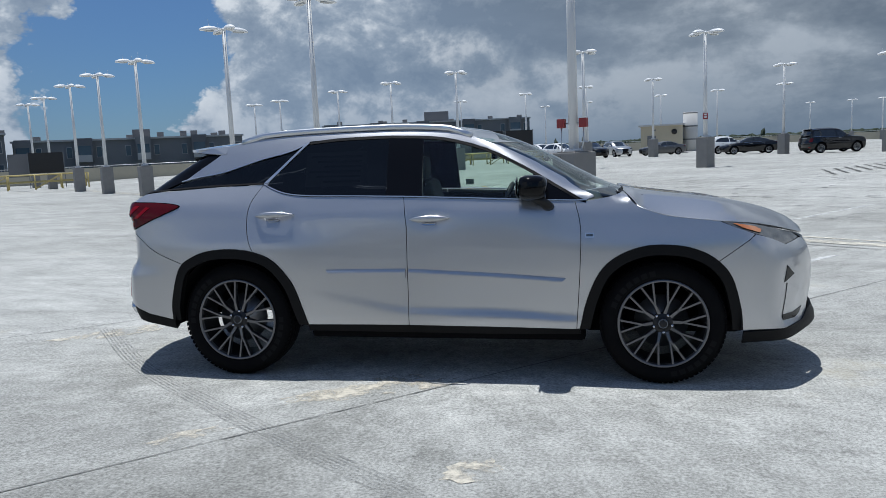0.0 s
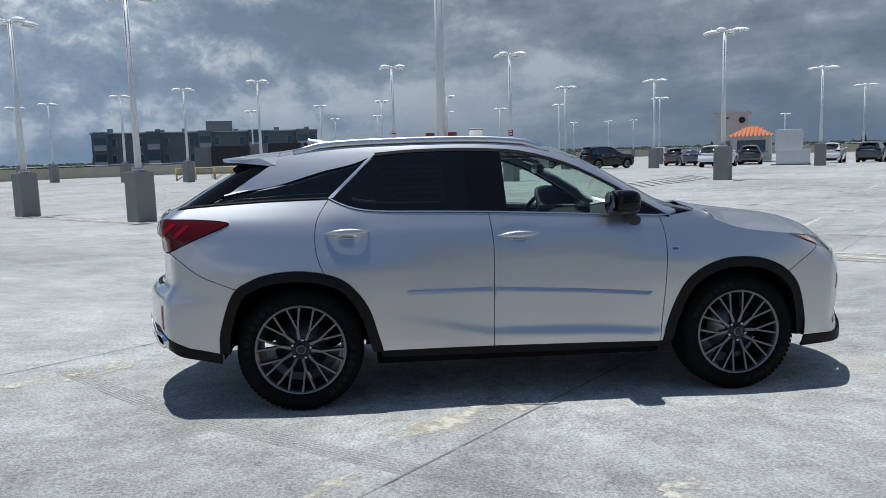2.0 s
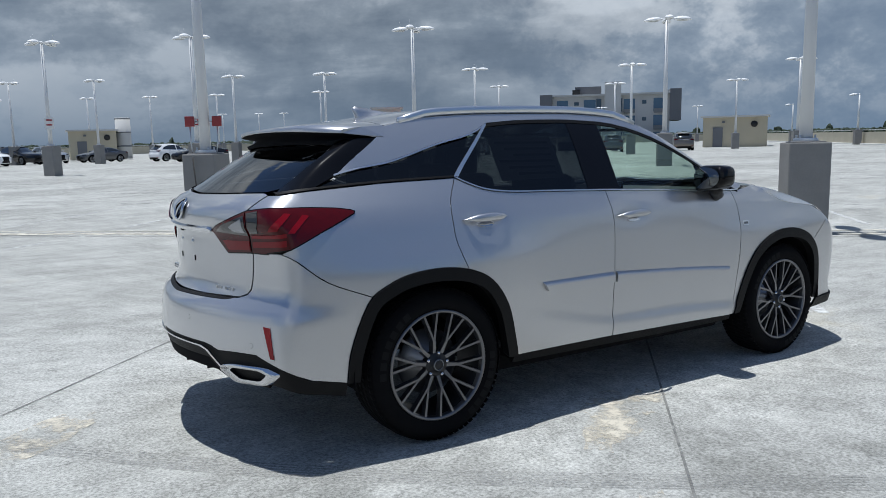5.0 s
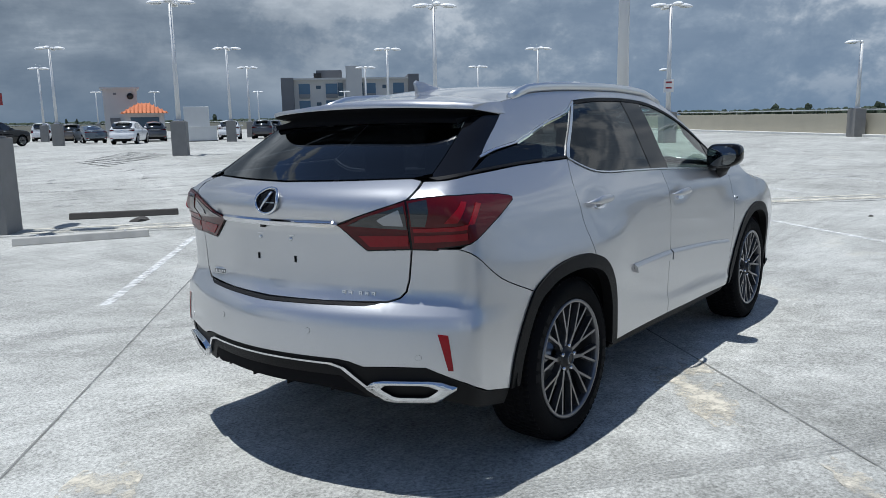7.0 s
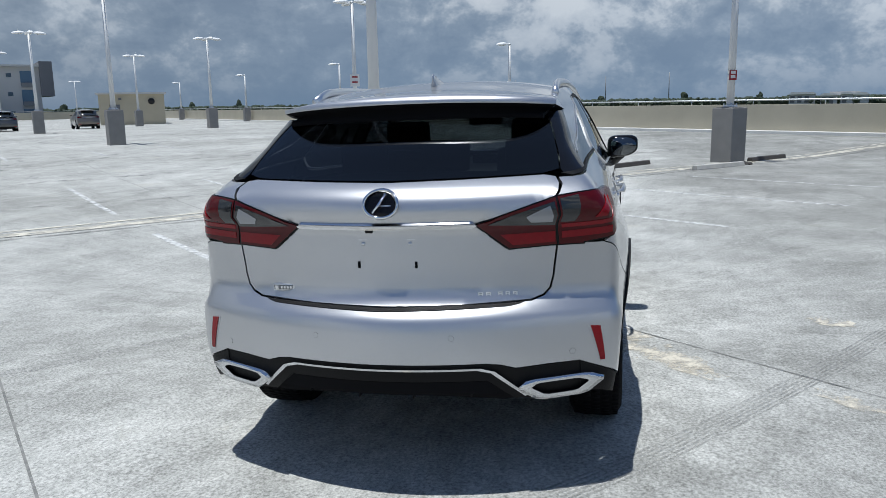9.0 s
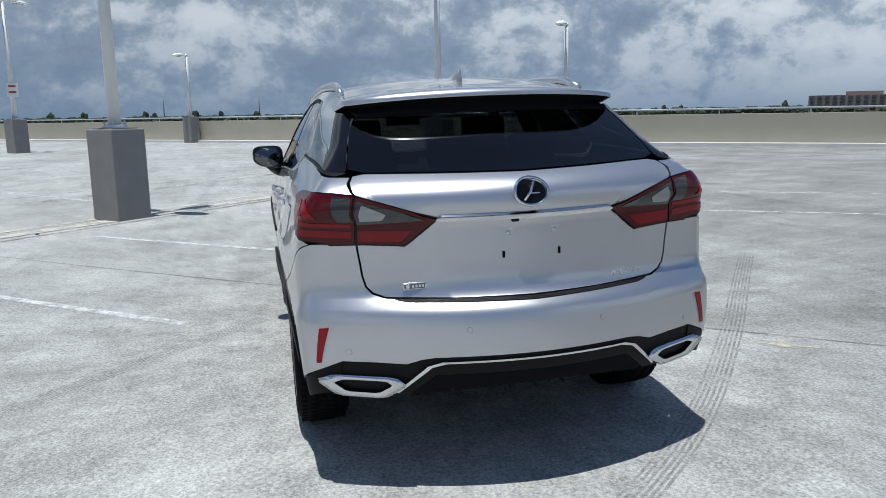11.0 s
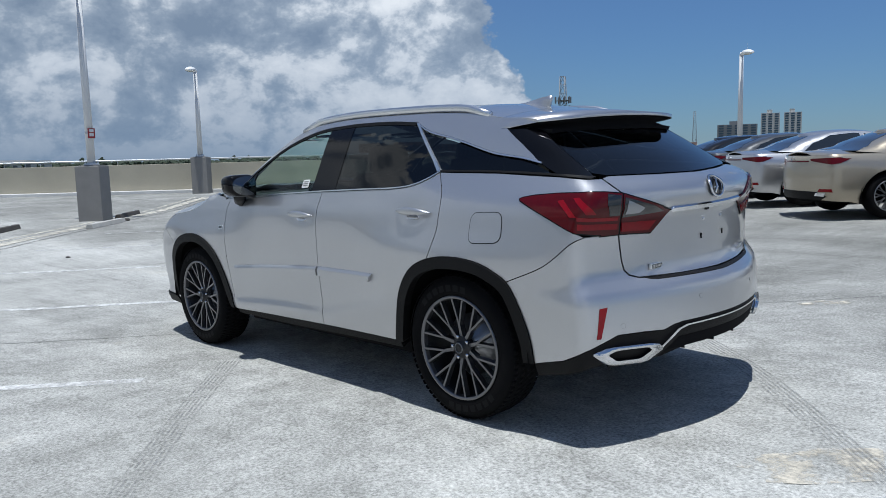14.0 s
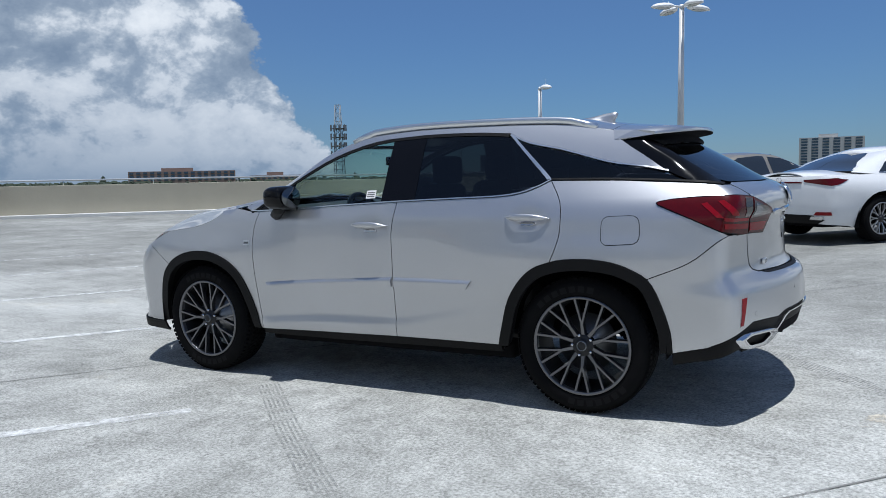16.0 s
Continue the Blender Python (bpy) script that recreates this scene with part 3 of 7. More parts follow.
def strip(points, width, lift=0.005):
    """A flat band over the deck along a run of places."""
    pts = [Vector((p[0], p[1], 0)) for p in points]
    fine = []
    for a, b in zip(pts, pts[1:]):
        n = max(1, int((b - a).length / 1.0))
        fine += [a.lerp(b, k / n) for k in range(n)]
    fine.append(pts[-1])
    bm = bmesh.new()
    rows = []
    for i, p in enumerate(fine):
        d = (fine[min(i + 1, len(fine) - 1)] - fine[max(i - 1, 0)]).normalized()
        n = Vector((-d.y, d.x, 0)) * width / 2
        rows.append([bm.verts.new((q.x, q.y, float(deck_z(q.x, q.y)) + lift)) for q in (p + n, p - n)])
    for a, b in zip(rows, rows[1:]):
        bm.faces.new((a[0], a[1], b[1], b[0]))
    return bm


def build_deck():
    fl = thing("floor", "worn white-coated concrete roof deck", "floor", kind="structure")
    avals = np.concatenate([[A0, -60, -40, -30, -24], np.arange(-18, 27.1, 0.5)])
    bvals = np.concatenate([[B0, -26], np.arange(-18, 18.1, 0.5), np.arange(19, 34.1, 1.5), [38, 45, 52, 60, 68, 76, 85, 100, 113, B1]])
    vs = []
    for a in avals:
        for b in bvals:
            p = ab(a, b)
            vs.append((p.x, p.y, deck_z(p.x, p.y)))
    n = len(bvals)
    part("deck_slab", raw(vs, [(i * n + j, (i + 1) * n + j, (i + 1) * n + j + 1, i * n + j + 1) for i in range(len(avals) - 1) for j in range(n - 1)]), M_DECK, fl)
    # stall lines
    def line(name, a0, b0, a1, b1, w, mat, lift=0.005, label=""):
        part(name, strip([ab(a0, b0), ab(a1, b1)], w, lift), mat, fl, label)
    for a in (-12.2, -9.3, -3.45, -0.58, 2.32, 5.2, 8.1, 11.0):
        line("stall_line", a, 1.75 if a > -3 else 2.1, a, 6.9, 0.10, M_LINE)
        line("stall_line", a, 9.4, a, 14.2, 0.10, M_LINE)
    for a in (7.1, 9.8):
        line("stall_line", a, -5.4, a, -0.1, 0.10, M_LINE)
    for k in range(13):
        a = -30 + k * 2.9
        line("stall_line", a, 23.2, a, 28.4, 0.10, M_LINE)
        line("stall_line", a + 6, 30.2, a + 6, 35.0, 0.10, M_LINE)
        line("stall_line", a + 10, 41.5, a + 10, 46.4, 0.10, M_LINE)
    # slab joints
    for a in (0.76, -2.9, 9.4, -18.3):
        line("slab_joint", a, B0 + 1, a, 60, 0.013, M_JOINT, 0.004)
    for b in (-12.5, 8.2, 29.0, 47.0):
        line("slab_joint", A0 + 1, b, A1 - 1, b, 0.013, M_JOINT, 0.0045)
    # ribbed tyre tracks
    for pts in ([(-3.27, 0.42), (-2.18, -0.80), (-0.89, -1.86), (0.11, -2.60), (1.6, -3.7)], [(0.72, 1.06), (0.0, 1.72), (-0.75, 2.36), (-2.0, 3.4)]):
        sm = curve(pts, 6)
        for k in range(6):
            off = (k - 2.5) * 0.026
            run = []
            for i, p in enumerate(sm):
                q, r = sm[max(i - 1, 0)], sm[min(i + 1, len(sm) - 1)]
                d = Vector((r[0] - q[0], r[1] - q[1])).normalized()
                run.append((p[0] - d.y * off, p[1] + d.x * off))
            part("tyre_track", strip(run, 0.013, 0.006), M_SKID, fl, "ribbed grey tyre track")
    # pale worn patches along the joint
    rnd = random.Random(5)
    for cx, cy, rx, ry in ((-0.45, -1.15, 0.42, 0.16), (-0.10, -1.05, 0.25, 0.10), (-0.75, -1.35, 0.22, 0.08), (-1.15, -2.05, 0.22, 0.07), (-1.9, -2.9, 0.2, 0.08), (0.4, -2.35, 0.16, 0.10), (-3.1, 0.3, 0.5, 0.16), (-1.0, 3.2, 0.10, 0.05)):
        bm = bmesh.new()
        ring = []
        for k in range(22):
            a = k / 22 * math.tau
            r = 0.75 + 0.5 * rnd.random()
            v = AX * 0 + Vector((rx * r * math.cos(a), ry * r * math.sin(a), 0))
            v.rotate(Euler((0, 0, radians(42))))
            x, y = cx + v.x, cy + v.y
            ring.append(bm.verts.new((x, y, float(deck_z(x, y)) + 0.0035)))
        bm.faces.new(ring)
        part("worn_patch", bm, M_PATCH, fl, "pale flaking patch", smooth=False)
    # swirls and dark drive marks farther out
    rnd = random.Random(11)
    for k in range(34):
        c = ab(rnd.uniform(-22, 8), rnd.uniform(16, 40))
        r, a0, sw = rnd.uniform(2.5, 8.0), rnd.uniform(0, math.tau), rnd.uniform(1.2, 4.2)
        pts = [(c.x + r * math.cos(a0 + sw * t), c.y + r * math.sin(a0 + sw * t)) for t in np.linspace(0, 1, 18)]
        part("tyre_swirl", strip(pts, rnd.uniform(0.12, 0.22), 0.006 + k * 0.0002), M_SWIRL, fl)
    for k in range(26):
        b = rnd.choice((18.0, 20.5, 22.0, 37.5, 39.0, 12.0, 15.5, 17.0)) + rnd.uniform(-1, 1)
        a = rnd.uniform(-55, 10)
        ln = rnd.uniform(6, 22)
        pts = [ab(a + t * ln, b + 0.5 * math.sin(t * 3 + k)) for t in np.linspace(0, 1, 14)]
        part("tyre_swirl", strip(pts, rnd.uniform(0.15, 0.3), 0.013 + k * 0.0002), M_SWIRL, fl)
    for k in range(11):
        line("hatch_line", -11.0 - 0.04 * k, 26.6 + 0.95 * k, -9.0 + 0.06 * k, 23.6 + 0.78 * k, 0.14, M_DARKLINE, 0.02)
    for k in range(7):
        line("hatch_line", -16.5 - 0.08 * k, 8.7 + 0.98 * k, -20.5 - 0.08 * k, 12.3 + 0.85 * k, 0.20, M_RUSTY if k > 3 else M_DARKLINE, 0.020 + 0.0004 * k)
    # the sealed joint that runs from pedestal to pedestal
    for b, w, mat, lift in ((8.20, 0.34, M_PALE, 0.006), (8.02, 0.03, M_JOINT, 0.008), (8.40, 0.03, M_JOINT, 0.0085), (8.62, 0.12, M_PALE, 0.009), (7.75, 0.05, M_JOINT, 0.0095)):
        part("joint_band", strip([ab(a, b + 0.03 * math.sin(a * 1.3)) for a in np.arange(-60, 24, 1.0)], w, lift), mat, fl, "weathered sealed joint across the deck")


build_deck()

# ---- the silver sport utility car ----
TILT = Matrix(((0.99989, -0.00042, 0.01503, 0), (0.00011, 0.99979, 0.02064, 0), (-0.01504, -0.02064, 0.99967, 0), (0, 0, 0, 1)))


def suv_shell():
    width = pchip([(0.20, 0.79), (0.30, 0.855), (0.36, 0.878), (0.45, 0.888), (0.60, 0.897), (0.75, 0.905), (0.92, 0.904), (1.04, 0.898), (1.08, 0.891), (1.115, 0.878),
                   (1.14, 0.867), (1.20, 0.843), (1.30, 0.797), (1.45, 0.728), (1.56, 0.668), (1.62, 0.628), (1.68, 0.56)])
    rear = pchip([(0.20, -2.28), (0.26, -2.32), (0.33, -2.38), (0.43, -2.43), (0.55, -2.452), (0.70, -2.442), (0.738, -2.425), (0.752, -2.395), (0.762, -2.372), (0.80, -2.345), (0.93, -2.337),
                  (1.05, -2.337), (1.075, -2.345), (1.10, -2.362), (1.16, -2.357), (1.205, -2.318), (1.235, -2.25), (1.35, -2.06), (1.47, -1.85), (1.55, -1.70), (1.62, -1.50), (1.70, -1.2)])
    front = pchip([(0.20, 2.36), (0.27, 2.47), (0.33, 2.47), (0.42, 2.44), (0.55, 2.455), (0.70, 2.462), (0.80, 2.445), (0.88, 2.395), (0.95, 2.30), (1.05, 2.10), (1.124, 1.82), (1.177, 1.43),
                   (1.205, 1.20), (1.31, 0.96), (1.48, 0.64), (1.58, 0.41), (1.64, 0.21), (1.70, -0.1)])
    bow_r = pchip([(0.20, 0.34), (0.735, 0.34), (0.765, 0.29), (0.95, 0.265), (1.10, 0.25), (1.30, 0.25), (1.60, 0.2)])
    bow_f = pchip([(0.20, 0.52), (0.85, 0.52), (1.10, 0.52), (1.22, 0.42), (1.70, 0.40)])
    crease = pchip([(-1.0, 0.60), (-0.89, 0.584), (-0.508, 0.505), (-0.207, 0.453), (0.45, 0.436), (0.82, 0.413), (1.0, 0.41)])

    def extra(x, z):
        x, z = np.asarray(x, float), np.asarray(z, float)
        up = np.clip((z - 1.15) / 0.2, 0, 1)
        t = -0.024 * np.clip(-x - 1.0, 0, 3) ** 2 * (1 - up) - up * 0.062 * np.clip(-x - 0.6, 0, 3) ** 1.3
        t = t - 0.036 * np.clip(x - 1.1, 0, 3) ** 2
        for cx, amp in ((1.38, 0.040), (-1.40, 0.046)):
            along = np.exp(-np.abs((x - cx) / 0.62) ** 3.0)
            high = np.where(z > 0.86, np.exp(-((z - 0.86) / 0.125) ** 2), np.exp(-((z - 0.86) / 0.5) ** 2))
            t = t + amp * along * high
        # bumper shoulder and rocker shelf
        t = t + 0.026 / (1 + np.exp(np.clip((z - 0.715) / 0.009, -40, 40))) * np.clip((-x - 1.86) / 0.28, 0, 1)
        c = crease(x)
        shelf = 1 / (1 + np.exp(np.clip((z - c) / 0.008, -40, 40)))
        t = t + 0.020 * shelf * np.clip((x + 0.92) / 1.1, 0, 1) * np.clip((0.95 - x) / 0.12, 0, 1)
        # hollows behind the door handles
        for hx, hz in ((-1.098, 1.090), (-0.048, 1.052)):
            t = t - 0.012 * np.exp(-np.abs((x - hx) / 0.11) ** 2.2 - np.abs((z - hz) / 0.045) ** 2.0)
        return t

    lower = Shell(width, rear, front, bow_r, bow_f, (-1.6, 1.6), 0.050, extra)
    cabin = Shell(width, rear, front, bow_r, bow_f, (-1.2, -0.1), 0.075, extra)
    return lower, cabin


def cab_y(shell, x, z):
    """Half width of the shell at x, z (arrays)."""
    x, z = np.asarray(x, float), np.asarray(z, float)
    lo, hi = np.zeros(x.shape), np.full(x.shape, 1.2)
    for _ in range(26):
        m = (lo + hi) / 2
        out = shell.outside(x, m, z) > 0
        lo, hi = np.where(out, lo, m), np.where(out, m, hi)
    return lo


def wheel_mesh_parts(radius=0.383, rim=0.272, width=0.225):
    """Meshes of a wheel whose outer face looks along +y."""
    h = width / 2
    prof = [(rim - 0.012, -h + 0.02), (rim + 0.004, -h), (rim + 0.06, -h - 0.008), (radius - 0.035, -h - 0.002), (radius - 0.012, -h + 0.018), (radius - 0.002, -h + 0.045),
            (radius, 0.0), (radius - 0.002, h - 0.045), (radius - 0.012, h - 0.018), (radius - 0.035, h + 0.002), (rim + 0.06, h + 0.010), (rim + 0.02, h + 0.006), (rim + 0.004, h - 0.002), (rim - 0.012, h - 0.02)]
    tyre = lathe(prof, 72)
    # tread blocks
    for k in range(72):
        for y0, y1, off in ((-0.100, -0.062, 0.0), (-0.052, -0.018, 0.5), (-0.010, 0.022, 0.2), (0.030, 0.062, 0.7), (0.070, 0.104, 0.1)):
            a0, a1 = (k + off) / 72 * math.tau, (k + off + 0.72) / 72 * math.tau
            sh = 0.0 if abs(y0 + y1) < 0.14 else 0.006
            ro, ri = radius + 0.0 - sh, radius - 0.012
            c = [tyre.verts.new((r * math.cos(a), y, r * math.sin(a))) for a, y in ((a0, y0), (a1, y0), (a1, y1), (a0, y1)) for r in (ri, ro)]
            for q in ((1, 3, 5, 7), (0, 1, 7, 6), (2, 3, 1, 0), (4, 5, 3, 2), (6, 7, 5, 4)):
                tyre.faces.new([c[i] for i in q])
    marks = []
    for start in (0.25, 0.75):
        for k in range(7):
            a = (start + (k - 3) * 0.026) * math.tau
            r0, r1 = rim + 0.028, rim + 0.062
            da = 0.010 * math.tau
            y = h + 0.0105
            mk = bmesh.new()
            q = [mk.verts.new((r * math.cos(b), y, r * math.sin(b))) for r, b in ((r0, a - da), (r1, a - da * 0.85), (r1, a + da * 0.85), (r0, a + da))]
            mk.faces.new(q)
            marks.append(mk)
    barrel = lathe([(rim - 0.012, h - 0.02), (rim - 0.018, h - 0.03), (rim - 0.03, 0.0), (rim - 0.035, -h + 0.03)], 56)
    lip = lathe([(rim + 0.004, h - 0.002), (rim + 0.002, h + 0.006), (rim - 0.010, h + 0.005), (rim - 0.014, h - 0.006), (rim - 0.016, h - 0.03)], 64)
    spokes = bmesh.new()
    face = h - 0.004

    def bar(p, q, w0, w1, y0, y1, d0=0.026, d1=0.030):
        p, q = Vector(p), Vector(q)
        t = (q - p).normalized()
        n = Vector((-t.y, t.x))
        vs = []
        for c, w, y, d in ((p, w0, y0, d0), (q, w1, y1, d1)):
            for s, dy in ((-1, -d), (-0.62, 0.0), (0.62, 0.0), (1, -d)):
                e = c + n * w * s
                vs.append(spokes.verts.new((e.x, y + dy, e.y)))
        for a, b in ((0, 1), (1, 2), (2, 3)):
            spokes.faces.new((vs[a], vs[b], vs[b + 4], vs[a + 4]))

    for k in range(5):
        base = (k + 0.25) * math.tau / 5
        for s in (-1, 1):
            a0 = base + s * 0.20
            stem = (0.05 * math.cos(base + s * 0.36), 0.05 * math.sin(base + s * 0.36))
            mid = (0.118 * math.cos(a0 + s * 0.10), 0.118 * math.sin(a0 + s * 0.10))
            bar(stem, mid, 0.016, 0.0125, face - 0.022, face - 0.010)
            for off in (-0.085, 0.205):
                a1 = base + s * 0.315 + s * (off - 0.06)
                tip = ((rim - 0.010) * math.cos(a1), (rim - 0.010) * math.sin(a1))
                bar(mid, tip, 0.0085, 0.0095, face - 0.010, face + 0.003)
    hub = lathe([(0.066, face - 0.05), (0.064, face - 0.022), (0.050, face - 0.016), (0.036, face - 0.014), (0.034, face - 0.004), (0.028, face), (0.0005, face + 0.001)], 32)
    cap = lathe([(0.029, face + 0.0005), (0.027, face + 0.003), (0.024, face + 0.0032), (0.023, face + 0.0015)], 28)
    nuts = []
    for k in range(5):
        a = (k + 0.25 + 0.0) * math.tau / 5
        c = (0.057 * math.cos(a), 0.057 * math.sin(a))
        nuts.append(cyl(0.0105, 0.009, (c[0], face - 0.028, c[1]), (c[0], face - 0.006, c[1]), 6))
    disc = lathe([(0.165, -0.015), (0.165, 0.005), (0.075, 0.005), (0.070, 0.035), (0.0005, 0.036)], 40)
    bmesh.ops.recalc_face_normals(spokes, faces=spokes.faces)
    return dict(tyre=tyre, marks=marks, barrel=barrel, rim=lip, spokes=spokes, hub=hub, cap_ring=cap, brake_disc=disc, nuts=nuts)


def add_wheels(car, spots, radius=0.383, rim=0.272, width=0.225, rim_mat=None, simple=False):
    meshes = wheel_mesh_parts(radius, rim, width)
    nuts = [mesh_of(n) for n in meshes.pop("nuts")]
    marks = [mesh_of(n) for n in meshes.pop("marks")]
    for n in marks:
        n.materials.append(M_TYRE_MARK)
    mats = dict(tyre=M_RUBBER, barrel=M_RIM_DARK, rim=rim_mat or M_RIM, spokes=rim_mat or M_RIM, hub=M_RIM_DARK, cap_ring=M_BADGE, brake_disc=M_DISC)
    meshes = {k: mesh_of(b, k, k not in ("spokes",)) for k, b in meshes.items()}
    for k, me in meshes.items():
        me.materials.append(mats[k])
    for n in nuts:
        n.materials.append(M_CHROME)
    for i, (x, y, z) in enumerate(spots):
        w = new("wheel", meshes["tyre"])
        w.parent = car
        w.matrix_local = pose(x, y, z, 0, (0, 40, 17, 63)[i % 4], 0 if y > 0 else 180)
        tagged(w, "black rubber tyre on a multi-spoke alloy rim")
        names = ("rim", "spokes", "hub", "barrel") if simple else ("barrel", "rim", "spokes", "hub", "cap_ring", "brake_disc")
        for k in names:
            part(k, meshes[k], None, w)
        if not simple:
            for n in nuts:
                part("wheel_nut", n, None, w)
            for n in marks:
                part("tyre_mark", n, None, w)


def arch_ring(cx, cz, pts, t):
    """Band inside an arch line, t wide, towards the wheel."""
    inner = []
    for x, z in pts:
        d = np.array([x - cx, z - cz])
        inner.append(tuple(np.array([x, z]) - d / np.hypot(*d) * t))
    return pts + inner[::-1]


def build_suv():
    car = thing("suv", "silver metallic sport utility car with black trim, parked on the deck", "car", TILT)
    low, cab = suv_shell()
    S, E = low.side_uz, low.end_uz
    CS, CE = cab.side_uz, cab.end_uz

    def side(name, poly, mat, gap=0.0022, lift=0.0, label="", shell=None, fold=0.014, step=0.032, sides=(1, -1), parent=None):
        made = []
        for m in sides:
            made.append(part(name, skin(shell or low, poly, step, gap, lift, fold, m), mat, parent or car, label))
        return made

    def whole(name, poly, mat, gap=0.0022, lift=0.0, label="", shell=None, fold=0.014, step=0.032, place=None):
        return part(name, skin(shell or low, poly, step, gap, lift, fold, 1, both=True, place=place), mat, car, label)

    arch_r = curve([(-1.876, 0.373), (-1.863, 0.517), (-1.785, 0.735), (-1.68, 0.815), (-1.56, 0.855), (-1.40, 0.868), (-1.24, 0.848), (-1.10, 0.785), (-0.985, 0.64), (-0.925, 0.46), (-0.895, 0.352)], 4)
    arch_f = curve([(0.893, 0.346), (0.935, 0.529), (1.01, 0.704), (1.112, 0.803), (1.25, 0.862), (1.385, 0.876), (1.545, 0.858), (1.685, 0.795), (1.79, 0.679), (1.85, 0.487), (1.867, 0.346)], 4)
    cut = min(range(len(arch_r)), key=lambda k: abs(arch_r[k][0] + 1.24))
    cutf = min(range(len(arch_f)), key=lambda k: abs(arch_f[k][0] - 1.71))
    cutb = min(range(len(arch_r)), key=lambda k: abs(arch_r[k][0] + 1.77) + abs(arch_r[k][1] - 0.76))
    seam_r = curve([(-1.205, 1.288), (-1.278, 1.164), (-1.290, 1.02), (-1.270, 0.92), arch_r[cut]], 4)
    belt_r = curve([(-0.225, 1.188), (-0.60, 1.198), (-0.876, 1.204), (-1.03, 1.220), (-1.13, 1.252), (-1.205, 1.288)], 4)
    belt_f = [(-0.225, 1.188), (0.20, 1.172), (0.535, 1.157), (0.80, 1.147), (0.866, 1.145)]
    side("rear_door", [S(*p) for p in arch_r[cut:] + [(-0.205, 0.356), (-0.203, 0.7), (-0.202, 0.995)] + belt_r + seam_r[1:-1]], M_SILVER, step=0.022)
    seam_f = curve([(0.866, 1.145), (0.899, 0.982), (0.893, 0.705), (0.872, 0.343)], 4)
    side("front_door", [S(*p) for p in [(-0.205, 0.356)] + [(0.3, 0.352), (0.872, 0.343)] + seam_f[::-1][1:] + belt_f[::-1][1:] + [(-0.202, 0.995), (-0.203, 0.7)]], M_SILVER, step=0.022)
    hood_cut = curve([(1.175, 1.193), (1.235, 1.118), (1.371, 1.062), (1.478, 1.040), (1.726, 1.012)], 4)
    head_low = [(1.726, 1.010), (1.82, 0.972), (1.93, 0.935)]
    side("front_fender", [S(*p) for p in seam_f + arch_f[:cutf + 1] + [(1.93, 0.93)] + head_low[::-1][1:] + hood_cut[::-1][1:] + [(1.06, 1.168), (0.94, 1.147)]], M_SILVER)
    head_tail = [(2.03, 0.90), (2.13, 0.855)]
    side("front_bumper", [S(*p) for p in [arch_f[cutf], (1.93, 0.93)] + head_tail] + [E(y, z, True) for y, z in ((0.50, 0.875), (0.45, 0.86), (0.36, 0.60), (0.42, 0.42), (0.47, 0.375), (0.62, 0.355))]
          + [S(*p) for p in [(2.02, 0.345), (1.867, 0.338)] + arch_f[cutf + 1:-1][::-1]], M_SILVER)
    lamp = [S(1.726, 1.012)] + [S(*p) for p in head_low[1:] + head_tail] + [E(0.50, 0.878, True), E(0.52, 0.905, True)] + [S(2.10, 0.945), S(1.94, 0.985)]
    for hl in side("headlight", lamp, M_HEADLAMP, 0.001, -0.004, "clear headlight with an amber side marker", fold=0.03):
        m = 1 if hl.data.vertices[0].co.y > 0 else -1
        part("lamp_border", skin(low, inset(lamp, -0.006), 0.03, 0, -0.007, 0.01, m), M_BLACK_GLOSS, hl)
        part("side_marker", skin(low, [S(1.79, 1.000), S(1.87, 0.962), S(1.965, 0.932), S(1.985, 0.950), S(1.94, 0.972)], 0.03, 0.002, 0.0005, 0, m), M_AMBER, hl, "amber side marker lens")
    whole("front_grille", [(low.u_of(5, 0), 0.87)] + [E(y, z, True) for y, z in ((0.44, 0.862), (0.35, 0.60), (0.41, 0.42), (0.46, 0.385))] + [(low.u_of(5, 0), 0.385)], M_BLACK_GLOSS, 0.004, -0.02, "black mesh spindle grille")
    lip = [S(1.87, 0.335), S(2.02, 0.342)] + [E(y, z, True) for y, z in ((0.62, 0.362), (0.46, 0.40))] + [(low.u_of(5, 0), 0.42), (low.u_of(5, 0), 0.325)] + [E(0.6, 0.305, True), S(2.02, 0.272), S(1.87, 0.26)]
    whole("front_lip", lip, M_BLACK_TRIM, 0.0, 0.012, "black lower front lip")
    side("fog_intake", [S(2.105, 0.428), S(2.112, 0.393), S(2.20, 0.388), E(0.60, 0.405, True), E(0.56, 0.442, True), S(2.20, 0.425)], M_BLACK_GLOSS, 0, 0.004, fold=0.01)
    side("bumper_seam", [S(2.129, 0.62), S(2.135, 0.62), S(2.111, 0.42), S(2.105, 0.42)], M_BLACK_TRIM, 0, 0.0015, fold=0)
    side("fog_vent", [S(2.11, 0.63), S(2.19, 0.67), S(2.13, 0.73)], M_BLACK_GLOSS, 0, 0.003, fold=0.01)
    # tail: quarter, lamps, bumper, gate
    lamp_top = [E(0.657, 1.168), E(0.74, 1.178), S(-2.17, 1.182), S(-2.0, 1.178), S(-1.88, 1.170), S(-1.815, 1.160), S(-1.80, 1.154)]
    lamp_bot = [S(-1.805, 1.146), S(-1.983, 1.070), S(-2.12, 1.006), S(-2.18, 0.988), E(0.755, 0.983), E(0.662, 0.983)]
    seam_b = curve([arch_r[cutb], (-1.965, 0.85), (-2.098, 0.953), (-2.15, 0.985)], 4)
